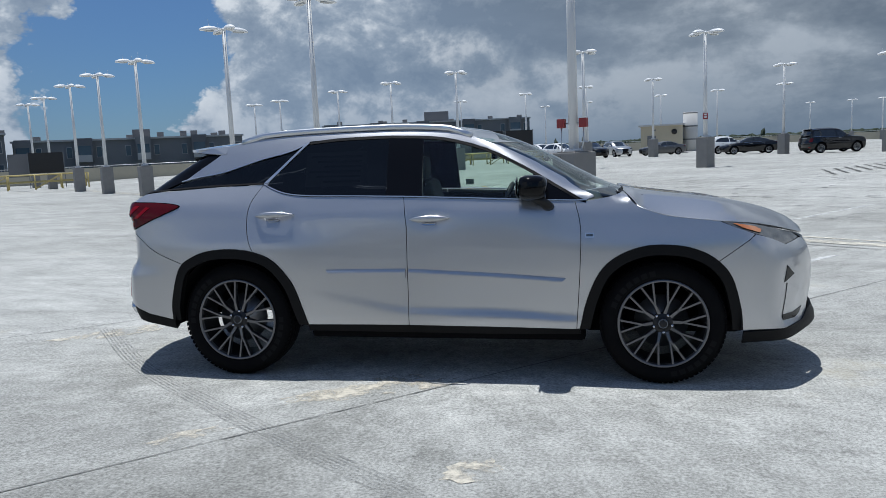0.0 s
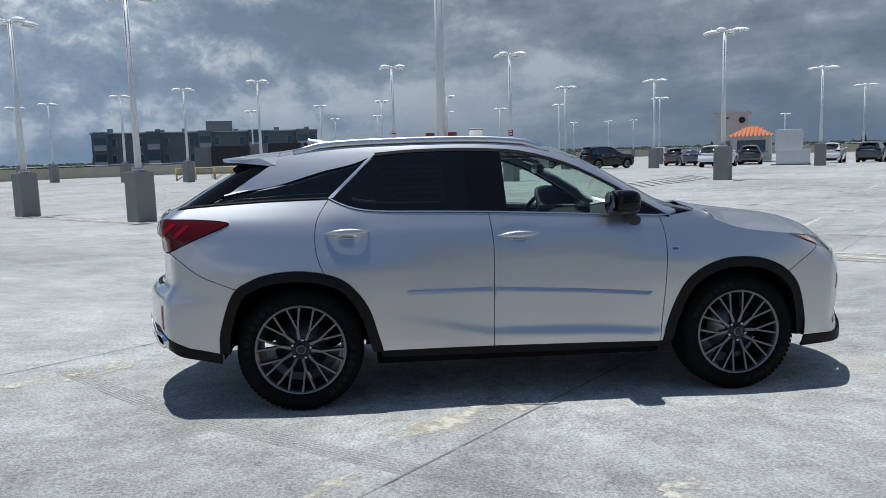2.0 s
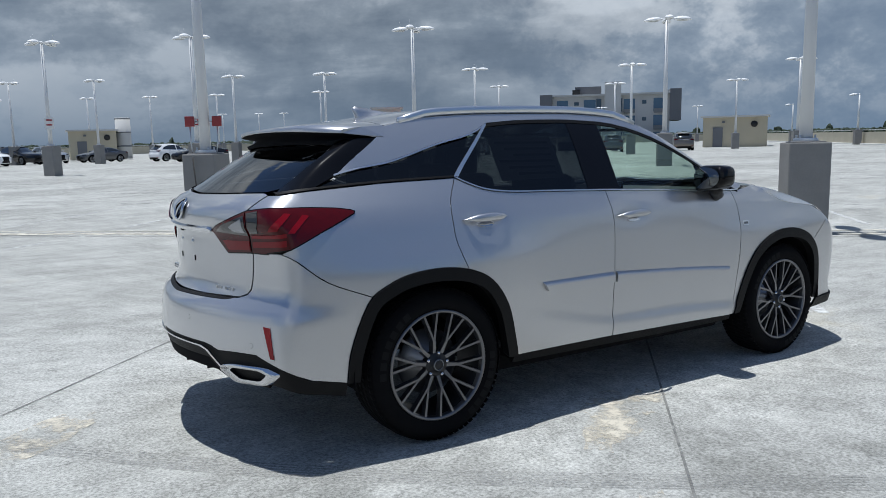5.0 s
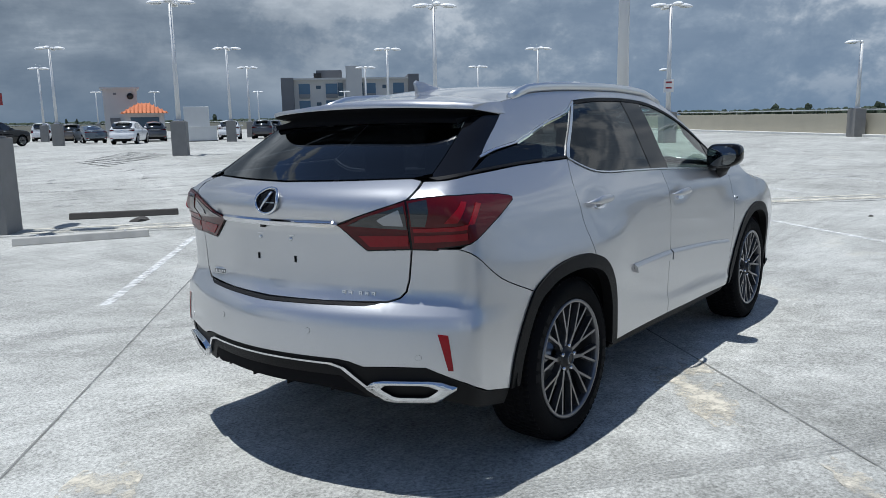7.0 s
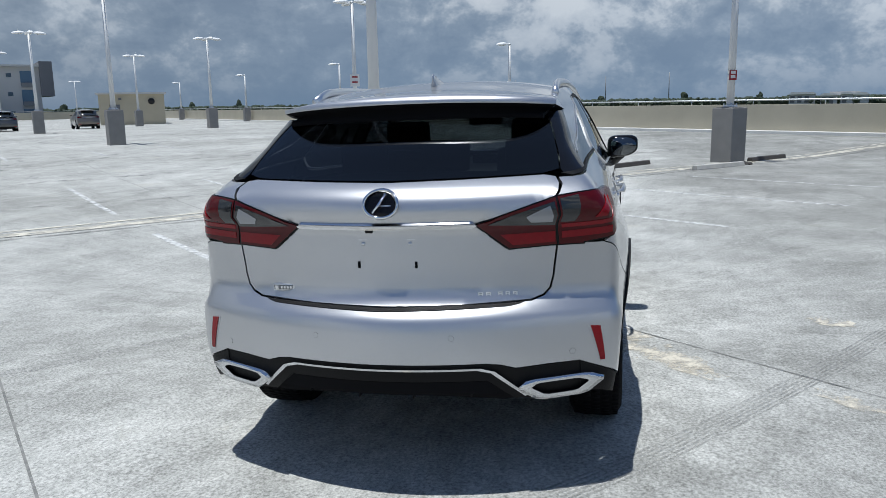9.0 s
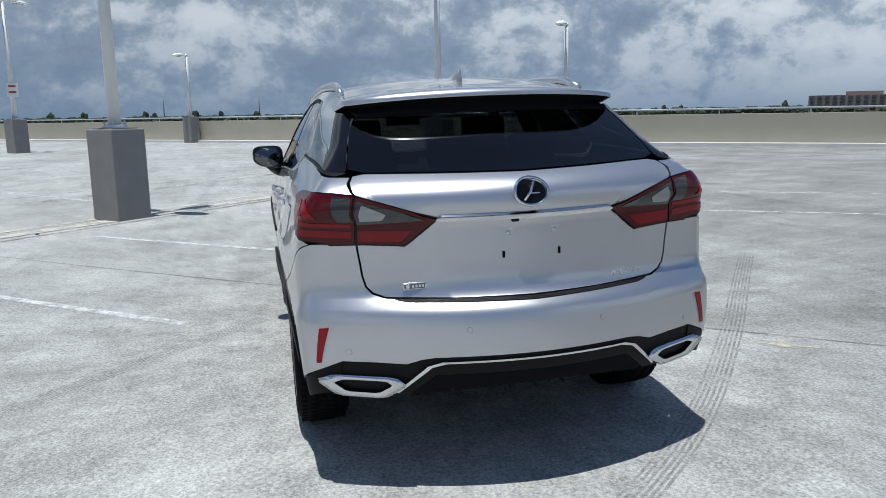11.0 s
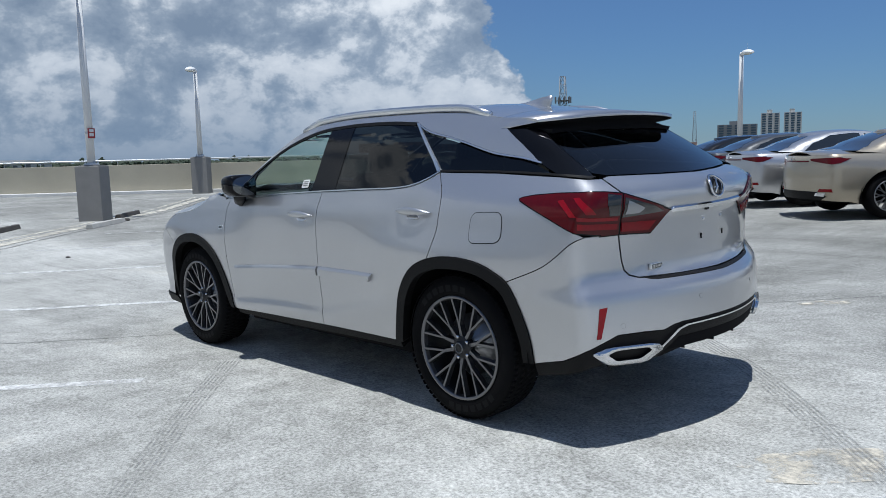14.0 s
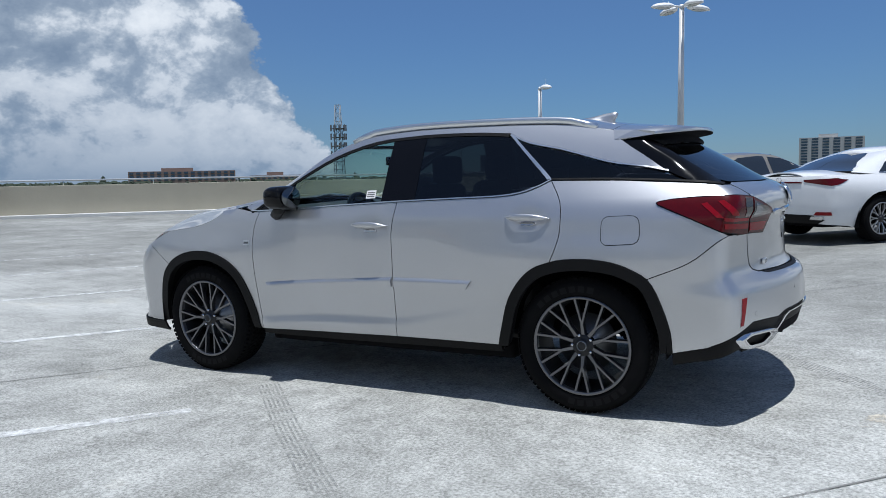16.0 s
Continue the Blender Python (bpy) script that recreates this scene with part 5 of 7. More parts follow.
def finish_suv():
    car = suv
    S, E, CS, CE = SUZ, EUZ, CSUZ, CEUZ

    def surf(x, z, m, out=0.0):
        u, zz = S(x, z)
        p = LOW.at(np.array([u]), np.array([zz]))[0] + LOW.normal(np.array([u]), np.array([zz]))[0] * out
        return Vector((p[0], p[1] * m, p[2]))

    def back(y, z, out=0.0):
        u, zz = E(abs(y), z)
        p = LOW.at(np.array([u]), np.array([zz]))[0] + LOW.normal(np.array([u]), np.array([zz]))[0] * out
        return Vector((p[0], p[1] * (1 if y > 0 else -1), p[2]))

    for m in (1, -1):
        # wheel housings
        for cx in (1.395, -1.395):
            bm = bmesh.new()
            rows = []
            for r, y in ((0.455, 0.895), (0.455, 0.52), (0.02, 0.52)):
                rows.append([bm.verts.new((cx + r * math.cos(a), m * y, 0.385 + r * math.sin(a))) for a in np.linspace(-0.10, math.pi + 0.10, 25)])
            for a, b in zip(rows, rows[1:]):
                for k in range(24):
                    bm.faces.new((a[k], a[k + 1], b[k + 1], b[k]))
            part("wheel_housing", bm, M_UNDER, car)
        # door linings
        part("door_lining", skin(LOW, [S(-1.0, 0.62), S(-0.9, 0.36), S(0.86, 0.36), S(0.86, 1.13), S(-0.2, 1.17), S(-0.95, 1.19), S(-1.15, 1.2)], 0.1, 0, -0.05, 0, m), M_SEAT, car)
        part("side_lining", skin(LOW, [S(-1.15, 0.90), S(-1.65, 0.90), S(-1.95, 0.95), S(-2.0, 1.2), S(-1.2, 1.22)], 0.1, 0, -0.05, 0, m), M_SEAT, car)
        # door handles
        for cx, cz in ((-1.098, 1.088), (-0.048, 1.050)):
            c = surf(cx, cz, m)
            bm = bmesh.new()
            rows = []
            for t in np.linspace(-1, 1, 15):
                w = max(1 - abs(t) ** 2.6, 0.02)
                out = 0.006 + 0.042 * max(1 - abs(t) ** 3, 0)
                base = surf(cx + t * 0.134, cz, m)
                ring = [bm.verts.new(base + Vector((0, m * (out + 0.011 * math.cos(a)), 0.004 * (1 - t * t) + 0.021 * w * math.sin(a) + 0.004 * t))) for a in np.linspace(0, math.tau, 10, endpoint=False)]
                rows.append(ring)
            for a, b in zip(rows, rows[1:]):
                for k in range(10):
                    bm.faces.new((a[k], a[(k + 1) % 10], b[(k + 1) % 10], b[k]))
            bmesh.ops.recalc_face_normals(bm, faces=bm.faces)
            h = part("door_handle", bm, M_SILVER, car, "silver pull handle with a dark recess")
            lip = [(cx - 0.005 + 0.048 * math.cos(a), cz - 0.034 + 0.011 * math.sin(a)) for a in np.linspace(0, math.tau, 14, endpoint=False)]
            part("handle_insert", skin(LOW, lip, 0.03, 0, 0.012, 0.012, m), M_CHROME, h, "bright insert under the handle")
        # side mouldings
        for line, poly in ((pchip([(-0.75, 0.728), (-0.21, 0.732)]), [S(-0.750, 0.728), S(-0.212, 0.732), S(-0.212, 0.672), S(-0.715, 0.676)]),
                           (pchip([(-0.2, 0.732), (0.40, 0.700), (0.82, 0.670)]), [S(-0.196, 0.732), S(0.40, 0.700), S(0.812, 0.670), S(0.775, 0.642), S(0.40, 0.654), S(-0.196, 0.670)])):
            def proud(u, z, line=line):
                n = LOW.normal(u, z)
                return LOW.at(u, z) + n * (0.002 + 0.017 * np.clip((line(u) - z) / 0.016, 0, 1))[:, None], n
            part("side_moulding", skin(LOW, poly, 0.03, 0.002, 0, 0.018, m, zstep=0.008, place=proud), M_SILVER, car, "silver door side moulding")
        b = part("fender_badge", skin(LOW, [S(0.927, 0.922), S(0.979, 0.922), S(0.979, 0.952), S(0.927, 0.952)], 0.03, 0, 0.003, 0.004, m), M_SATIN, car, "small bright fender badge")
        part("badge_field", skin(LOW, [S(0.933, 0.930), S(0.973, 0.930), S(0.973, 0.944), S(0.933, 0.944)], 0.03, 0, 0.0042, 0, m), M_BADGE, b)
        # mirrors
        bm = bmesh.new()
        bmesh.ops.create_uvsphere(bm, u_segments=24, v_segments=14, radius=1.0)
        for v in bm.verts:
            x, y, z = v.co
            tp = 1 - 0.26 * (y + 1) / 2
            sq = lambda c, p: math.copysign(abs(c) ** p, c)
            v.co = Vector((0.592 + (0.125 if x > 0 else 0.080) * sq(x, 0.62) * tp, m * (0.950 + 0.108 * sq(y, 0.50)), 1.228 + (0.098 if z > 0 else 0.094 - 0.030 * (y + 1) / 2) * sq(z, 0.50) * tp + 0.012 * y))
        if m < 0:
            bmesh.ops.reverse_faces(bm, faces=bm.faces)
        mir = part("door_mirror", bm, M_BLACK_GLOSS, car, "gloss black door mirror on a black foot")
        foot = tube([(0.70, m * 0.872, 1.112), (0.695, m * 0.895, 1.125), (0.66, m * 0.915, 1.150), (0.62, m * 0.94, 1.175)], 0.042, 10, flat=0.7)
        part("mirror_foot", foot, M_FOOT, mir, "black mirror foot")
        part("mirror_glass", prism(rounded([(0.865 * m, 1.160), (1.040 * m, 1.184), (1.045 * m, 1.292), (0.865 * m, 1.308)], 2), 0.512, 0.516, "yz"), M_MIRROR, mir, "mirror glass")
        # roof rail
        pts = []
        for t in np.linspace(0, 1, 22):
            x = 0.20 - t * 1.62
            ze = float(ROOF_EDGE(x))
            ye = float(cab_y(CAB, np.array([x]), np.array([ze]))[0])
            lift = 0.022 * min(1, math.sin(math.pi * min(max(t, 0.0), 1.0)) * 3.2)
            pts.append((x, m * (ye - 0.012), ze + lift + 0.002))
        part("roof_rail", tube(pts, 0.017, 10, flat=1.3), M_SATIN, car, "satin silver roof rail")
        # fuel flap is on the left side only
    flap = soft_corners([S(-1.715, 1.092), S(-1.520, 1.088), S(-1.520, 0.940), S(-1.722, 0.950)])
    part("fuel_flap_gap", skin(LOW, inset(flap, -0.0035), 0.02, 0, 0.0012, 0, 1), M_UNDER, car)
    part("fuel_flap", skin(LOW, flap, 0.02, 0, 0.0026, 0.003, 1), M_SILVER, car, "silver fuel filler flap")
    # aerial fin
    bm = bmesh.new()
    rows = []
    zr = lambda x: float(ROOF(np.array([x]), np.array([0.0]))[0][0][2])
    for t in np.linspace(0, 1, 12):
        x = -1.115 - 0.235 * t
        h = 0.072 * (t ** 1.5) if t < 0.86 else 0.058
        h = 0.004 + 0.070 * min(t, 0.90) ** 1.6 if t < 0.93 else 0.052
        w = 0.031 * (0.35 + 0.65 * math.sin(math.pi * min(t + 0.12, 0.95)))
        rows.append([bm.verts.new((x - 0.030 * s * (t > 0.8), y * w, zr(x) - 0.004 + h * s)) for y, s in ((-1, 0), (-0.45, 0.5), (-0.12, 0.97), (0.12, 0.97), (0.45, 0.5), (1, 0))])
    for a, b in zip(rows, rows[1:]):
        for k in range(5):
            bm.faces.new((a[k], a[k + 1], b[k + 1], b[k]))
    bm.faces.new(rows[-1])
    part("aerial_fin", bm, M_SILVER, car, "silver shark-fin aerial")
    # badges, plate fixings and camera on the tailgate
    ring = []
    for a in np.linspace(0, math.tau, 36, endpoint=False):
        p = back(-0.004 + 0.0001 + 0.066 * math.cos(a) or 0.001, 1.155 + 0.047 * math.sin(a), 0.012)
        ring.append(p)
    em = part("emblem", tube(ring, 0.0066, 8, closed=True), M_CHROME, car, "oval chrome emblem on a dark field")
    cap = back(0.001, 1.150, 0.006)
    oval = [(0.062 * math.cos(a), 1.155 + 0.044 * math.sin(a)) for a in np.linspace(0, math.tau, 30, endpoint=False)]
    fld = bmesh.new()
    fld.faces.new([fld.verts.new(back(y or 0.001, z, 0.007)) for y, z in oval])
    part("emblem_field", fld, M_BLACK_GLOSS, em, smooth=False)
    stroke = [back(-0.020, 1.188, 0.013), back(0.003, 1.155, 0.013), back(0.026, 1.126, 0.013)]
    part("emblem_bar", tube(stroke, 0.0062, 6), M_CHROME, em)
    for y, z in ((0.103, 0.920), (-0.126, 0.920)):
        p = back(y, z)
        part("plate_slot", box(p.x - 0.003, p.x + 0.02, p.y - 0.005, p.y + 0.005, z - 0.013, z + 0.013), M_UNDER, car, "black fixing slot", smooth=False)
    for y, z in ((0.082, 1.003), (-0.106, 1.003)):
        p = back(y, z)
        part("plate_screw", cyl(0.009, 0.007, (p.x + 0.005, y, z), (p.x - 0.005, y, z), 12), M_SATIN, car)
        part("plate_line", box(p.x - 0.001, p.x + 0.005, y - 0.020, y + 0.020, z + 0.014, z + 0.0165), M_SATIN, car, smooth=False)
    p = back(0.055, 1.052)
    part("rear_camera", box(p.x - 0.012, p.x + 0.01, 0.04, 0.07, 1.045, 1.060, 0.004), M_BLACK_GLOSS, car, "black reversing camera")
    # badge lettering as plain bars
    y = -0.36
    for w in (0.022, 0.022, 0.0, 0.020, 0.020, 0.022):
        if w:
            p = back(y - w / 2, 0.800)
            bm = bmesh.new()
            for dy0, dy1, z0, z1 in ((0, 0.0035, 0.794, 0.8085), (w - 0.0075, w - 0.004, 0.794, 0.8085), (0.0035, w - 0.0075, 0.8055, 0.8085), (0.0035, w - 0.0075, 0.799, 0.802)):
                box(p.x - 0.005, p.x + 0.012, y - dy1, y - dy0, z0, z1, bm=bm)
            part("model_badge", bm, M_SATIN, car, "small chrome badge bar", smooth=False)
        y -= max(w, 0.010) + 0.007
    p = back(0.44, 0.814)
    part("trim_badge", box(p.x - 0.006, p.x + 0.01, 0.386, 0.494, 0.801, 0.829, 0.003), M_SATIN, car, "small framed badge")
    part("badge_field", box(p.x - 0.008, p.x + 0.01, 0.390, 0.490, 0.805, 0.825, 0.002), M_BADGE, car)
    for k in range(5):
        part("badge_bar", box(p.x - 0.0095, p.x, 0.400 + k * 0.013, 0.408 + k * 0.013, 0.810, 0.820), M_CHROME, car, smooth=False)
    part("badge_bar", box(p.x - 0.0095, p.x, 0.470, 0.484, 0.808, 0.822), M_CHROME, car, smooth=False)
    # underbody and cabin
    part("underbody", box(-0.93, 0.93, -0.74, 0.74, 0.23, 0.40, 0.03), M_UNDER, car)
    part("engine_bay", box(0.90, 1.95, -0.50, 0.50, 0.24, 0.95, 0.05), M_UNDER, car)
    # unseen filler boxes in the tail, sized to stop sun leaking through gaps
    part("boot_floor", box(-2.31, -0.90, -0.51, 0.51, 0.37, 0.74, 0.05), M_UNDER, car)
    part("boot_leak_stop", box(-2.20, -1.90, -0.74, 0.74, 0.42, 0.70, 0.05), M_UNDER, car)
    part("nose_inner", box(1.88, 2.16, -0.64, 0.64, 0.28, 0.80, 0.05), M_UNDER, car)
    part("boot_cover", box(-2.10, -1.15, -0.68, 0.68, 0.90, 1.02, 0.02), M_SEAT, car, "black load cover")
    part("cabin_floor", box(-1.0, 0.95, -0.80, 0.80, 0.38, 0.42), M_SEAT, car)
    for y in (0.40, -0.40):
        st = part("front_seat", box(-0.30, 0.22, y - 0.25, y + 0.25, 0.52, 0.70, 0.07), M_SEAT, car, "black leather front seat")
        bk = prism([(-0.26, 0.60), (-0.10, 0.60), (-0.24, 1.26), (-0.30, 1.29), (-0.38, 1.26)], y - 0.24, y + 0.24, bevel=0.05)
        part("seat_back", bk, M_SEAT, st)
        part("head_rest", box(-0.40, -0.30, y - 0.14, y + 0.14, 1.28, 1.46, 0.04), M_SEAT, st)
    bench = part("rear_bench", box(-1.05, -0.55, -0.68, 0.68, 0.50, 0.70, 0.07), M_SEAT, car, "black leather rear bench")
    part("seat_back", prism([(-1.02, 0.60), (-0.88, 0.60), (-1.04, 1.19), (-1.14, 1.19)], -0.66, 0.66, bevel=0.05), M_SEAT, bench)
    for y in (0.45, 0.0, -0.45):
        part("head_rest", box(-1.16, -1.07, y - 0.13, y + 0.13, 1.19, 1.36, 0.035), M_SEAT, bench)
    part("dashboard", prism([(0.42, 0.85), (0.50, 1.08), (0.60, 1.13), (0.90, 1.14), (1.05, 1.16), (1.0, 0.6), (0.60, 0.6)], -0.74, 0.74, bevel=0.03), M_SEAT, car, "black dashboard")
    part("centre_screen", box(0.62, 0.64, -0.16, 0.16, 1.12, 1.20, 0.008), M_BLACK_GLOSS, car)
    wh = []
    tilt = Matrix.Rotation(radians(-65), 3, "Y")
    for a in np.linspace(0, math.tau, 28, endpoint=False):
        v = tilt @ Vector((0.185 * math.cos(a), 0.185 * math.sin(a), 0))
        wh.append(Vector((0.30, 0.40, 1.06)) + v)
    sw = part("steering_wheel", tube(wh, 0.017, 8, closed=True), M_SEAT, car, "black steering wheel")
    part("wheel_boss", box(0.29, 0.36, 0.31, 0.49, 0.99, 1.10, 0.03), M_SEAT, sw)
    part("inner_mirror", box(0.27, 0.31, -0.12, 0.12, 1.42, 1.485, 0.015), M_BLACK_GLOSS, car, "black interior mirror")
    roof_in = skin(LOW, [(0.15, 0.0), (0.05, 0.97), (-1.50, 0.97), (-1.50, 0.0)], 0.1, 0, -0.035, 0, both=True, place=ROOF)
    part("headliner", roof_in, M_SEAT, car)
    for s in (1, -1):
        part("sun_visor", box(0.10, 0.26, s * 0.16, s * 0.52, 1.535, 1.55, 0.006) if s > 0 else box(0.10, 0.26, -0.52, -0.16, 1.535, 1.55, 0.006), M_SEAT, car)
    sheet = part("price_sheet", skin(CAB, [CS(-0.484, 1.275), CS(-0.502, 1.505), CS(-0.926, 1.498), CS(-0.913, 1.270)], 0.05, 0, -0.014, 0, -1), M_PAPER, car, "large white paper sheet behind the rear glass")
    for k in range(6):
        z = 1.475 - k * 0.033
        part("print_bar", skin(CAB, [CS(-0.53, z - 0.012), CS(-0.53, z), CS(-0.89 + 0.05 * (k % 3), z), CS(-0.89 + 0.05 * (k % 3), z - 0.012)], 0.06, 0, -0.0125, 0, -1), M_PAPER_DARK, sheet)
    st = part("window_label", skin(CAB, [CS(-0.06, 1.215), CS(0.01, 1.213), CS(0.01, 1.262), CS(-0.06, 1.264)], 0.03, 0, 0.0015, 0, 1), M_PAPER, car, "small white printed label in the window")
    for k in range(3):
        z = 1.252 - k * 0.012
        part("label_bar", skin(CAB, [CS(-0.052, z - 0.005), CS(0.002, z - 0.006), CS(0.002, z), CS(-0.052, z + 0.001)], 0.03, 0, 0.0026, 0, 1), M_PAPER_DARK, st)


M_FOOT = material("mirror_foot_black", (0.012, 0.012, 0.013), 0.4, spec=0.3)
finish_suv()

# ---- parapet, lamps and fittings on the deck ----
M_CONC = material("parapet_paint", (0.40, 0.37, 0.29), 0.8, noise_amt=0.14, noise_scale=0.8, fine_amt=0.06, fine_scale=25, bump=0.2, bump_scale=60)
M_KERB = material("kerb_white", (0.62, 0.62, 0.60), 0.8, noise_amt=0.2, noise_scale=2, bump=0.2)
M_PED = material("pedestal_grey", (0.215, 0.21, 0.20), 0.75, noise_amt=0.16, noise_scale=3, fine_amt=0.08, fine_scale=40, bump=0.25, bump_scale=80)
M_POLE = material("pole_white", (0.66, 0.67, 0.67), 0.45, noise_amt=0.06, noise_scale=3)
M_HEAD = material("lamp_head_white", (0.78, 0.79, 0.79), 0.4, noise_amt=0.05)
M_LENS = material("lamp_lens", (0.45, 0.46, 0.45), 0.2)
M_RAIL = material("rail_aluminium", (0.55, 0.57, 0.58), 0.4, metal=0.6)
M_SIGN_RED = material("sign_red", (0.30, 0.025, 0.03), 0.5, noise_amt=0.1)
M_SIGN_WHITE = material("sign_white", (0.7, 0.7, 0.68), 0.5)
M_STOP = material("wheel_stop", (0.42, 0.41, 0.38), 0.85, noise_amt=0.3, noise_scale=5, bump=0.4)
M_STOP_DARK = material("wheel_stop_dark", (0.06, 0.055, 0.05), 0.85, noise_amt=0.3, noise_scale=6, bump=0.4)


def wall_run(name, a0, b0, a1, b1):
    p, q = ab(a0, b0), ab(a1, b1)
    d = (q - p)
    ln = d.length
    ang = math.degrees(math.atan2(d.y, d.x))
    w = thing(name, "low tan parapet wall with a metal rail on top", "parapet wall", pose(p.x, p.y, 0, 0, 0, ang), kind="structure")
    part("wall_body", box(0, ln, -0.10, 0.10, -0.6, 1.31, 0.015), M_CONC, w, smooth=False)
    part("kerb", box(0, ln, 0.10, 0.55, -0.3, 0.22, 0.02) if name in ("wall_east",) else box(0, ln, -0.55, -0.10, -0.3, 0.22, 0.02), M_KERB, w, "white painted kerb", smooth=False)
    part("rail", tube([(0, 0, 1.50), (ln, 0, 1.50)], 0.035, 8), M_RAIL, w, "metal top rail")
    n = int(ln / 3.2)
    post = mesh_of(cyl(0.022, 0.022, (0, 0, 1.30), (0, 0, 1.50), 8))
    for k in range(n + 1):
        o = part("rail_post", post, M_RAIL, w)
        o.location = (k * ln / n, 0, 0)


wall_run("wall_east", A1, B0, A1, B1)
wall_run("wall_north", A1, B1, A0, B1)
wall_run("wall_west", A0, B1, A0, B0)
wall_run("wall_south", A0, B0, A1, B0)


def lamp_head(bm_name="lamp_head"):
    """A flat oval lantern, its arm end at the origin, reaching out along +x."""
    b = bmesh.new()
    bmesh.ops.create_uvsphere(b, u_segments=16, v_segments=9, radius=1.0)
    for v in b.verts:
        z = v.co.z
        v.co = Vector((0.62 + 0.40 * v.co.x, 0.19 * v.co.y, (0.13 if z > 0 else 0.05) * z + 0.03 - 0.06 * (v.co.x + 1) / 2))
    return b


def lamp_parts():
    head = mesh_of(lamp_head())
    lens = bmesh.new()
    bmesh.ops.create_uvsphere(lens, u_segments=14, v_segments=7, radius=1.0)
    for v in lens.verts:
        v.co = Vector((0.64 + 0.26 * v.co.x, 0.13 * v.co.y, -0.045 + 0.03 * v.co.z))
    arm = tube([(0.0, 0, 0.02), (0.15, 0, 0.055), (0.30, 0, 0.05)], 0.03, 8)
    return head, mesh_of(lens), mesh_of(arm)


HEAD, LENS, ARM = lamp_parts()
for me, m in ((HEAD, M_HEAD), (LENS, M_LENS), (ARM, M_HEAD)):
    me.materials.append(m)


def make_lamp(height, heads, label, detail=True):
    lamp = thing("street_lamp", label, "street lamp", group="deck lamps")
    ped = box(-0.32, 0.32, -0.32, 0.32, -0.12, 1.46, 0.02)
    pd = part("pedestal", ped, M_PED, lamp, "square grey concrete pedestal", smooth=False)
    part("pedestal_cap", box(-0.25, 0.25, -0.25, 0.25, 1.46, 1.48, 0.008), M_PED, pd, smooth=False)
    part("base_plate", cyl(0.20, 0.18, (0, 0, 1.48), (0, 0, 1.53), 16), M_POLE, lamp)
    for k in range(4):
        a = k * math.pi / 2 + 0.8
        part("anchor_bolt", cyl(0.018, 0.016, (0.16 * math.cos(a), 0.16 * math.sin(a), 1.50), (0.16 * math.cos(a), 0.16 * math.sin(a), 1.58), 6), M_RAIL, lamp)
    part("pole", cyl(0.105, 0.075, (0, 0, 1.50), (0, 0, height), 16), M_POLE, lamp, "tapered white pole")
    part("pole_cap", cyl(0.085, 0.05, (0, 0, height - 0.02), (0, 0, height + 0.10), 12), M_HEAD, lamp)
    for ang in heads:
        h = part("lamp_head", HEAD, None, lamp, "flat white oval lantern")
        h.matrix_local = pose(0.04, 0, height, 0, 0, 0) @ pose(0, 0, 0, 0, 0, ang)
        part("arm", ARM, None, h)
        part("lens", LENS, None, h)
        part("bird_spike", cyl(0.008, 0.004, (0.62, 0, 0.12), (0.62, 0, 0.36), 5), M_RAIL, h)
    return lamp


quad = make_lamp(6.4, (0, 90, 180, 270), "tall white lamp with four lanterns on a grey pedestal")
single = make_lamp(4.85, (180,), "white lamp with one lantern by the parapet")
COLUMNS = (14.3, 3.6, -7.7, -18.8, -27.0, -39.2, -47.8, -56.6, -68.9, -75.5)
spots = [(a, b) for a, b in zip((15.0, 3.8, -6.8, -18.8, -26.0, -37.8, -45.6, -53.4, -65.2, -73.5), (8.8, 8.3, 8.3, 8.5, 8.3, 7.9, 7.7, 7.6, 7.8, 7.8))]
spots += [(a, 29.0 if a > 10 else 30.1) for a in COLUMNS]
spots += [(a, 51.0 if a > 10 else 52.2 + 0.03 * abs(a)) for a in (14.3, 3.3, -8.1, -20.0, -27.8, -40.5, -48.9, -58.0, -70.0)]
spots += [(a, b) for a, b in ((13.9, 71.5), (2.8, 73.0), (-8.7, 73.5), (-28.5, 75.5), (-41.5, 77.0), (-50.5, 78.0), (-58.9, 78.2), (-71.4, 78.0), (-82.0, 80.0))]
spots += [(a, 144.0) for a in (20.0, 2.6, -13.5, -32.0, -42.2, -61.0, -66.5, -74.5)]
spots += [(14.6, -12.35)]
for i, (a, b) in enumerate(spots):
    p = ab(a, b)
    z = float(deck_z(p.x, p.y))
    tall = (6.38 - 0.0063 * p.x + 0.0090 * p.y - z) / 6.4
    m = pose(p.x, p.y, z, 0, 0, AB_TURN) @ Matrix.Diagonal((1, 1, tall, 1))
    if i == 0:
        quad.matrix_world = m
    else:
        copy_thing(quad, pose(p.x, p.y, z, 0, 0, AB_TURN) @ Matrix.Diagonal((1, 1, tall / quad.scale.z, 1)))
for i, b in enumerate((9.1, 32.1, 54.5, 77.0, 102.0, -12.4, -33.0)):
    p = ab((25.7, 26.3, 26.3, 26.3, 26.3, 24.6, 24.6)[i], b)
    m = pose(p.x, p.y, float(deck_z(p.x, p.y)), 0, 0, AB_TURN)
    if i == 0:
        single.matrix_world = m
    else:
        copy_thing(single, m)


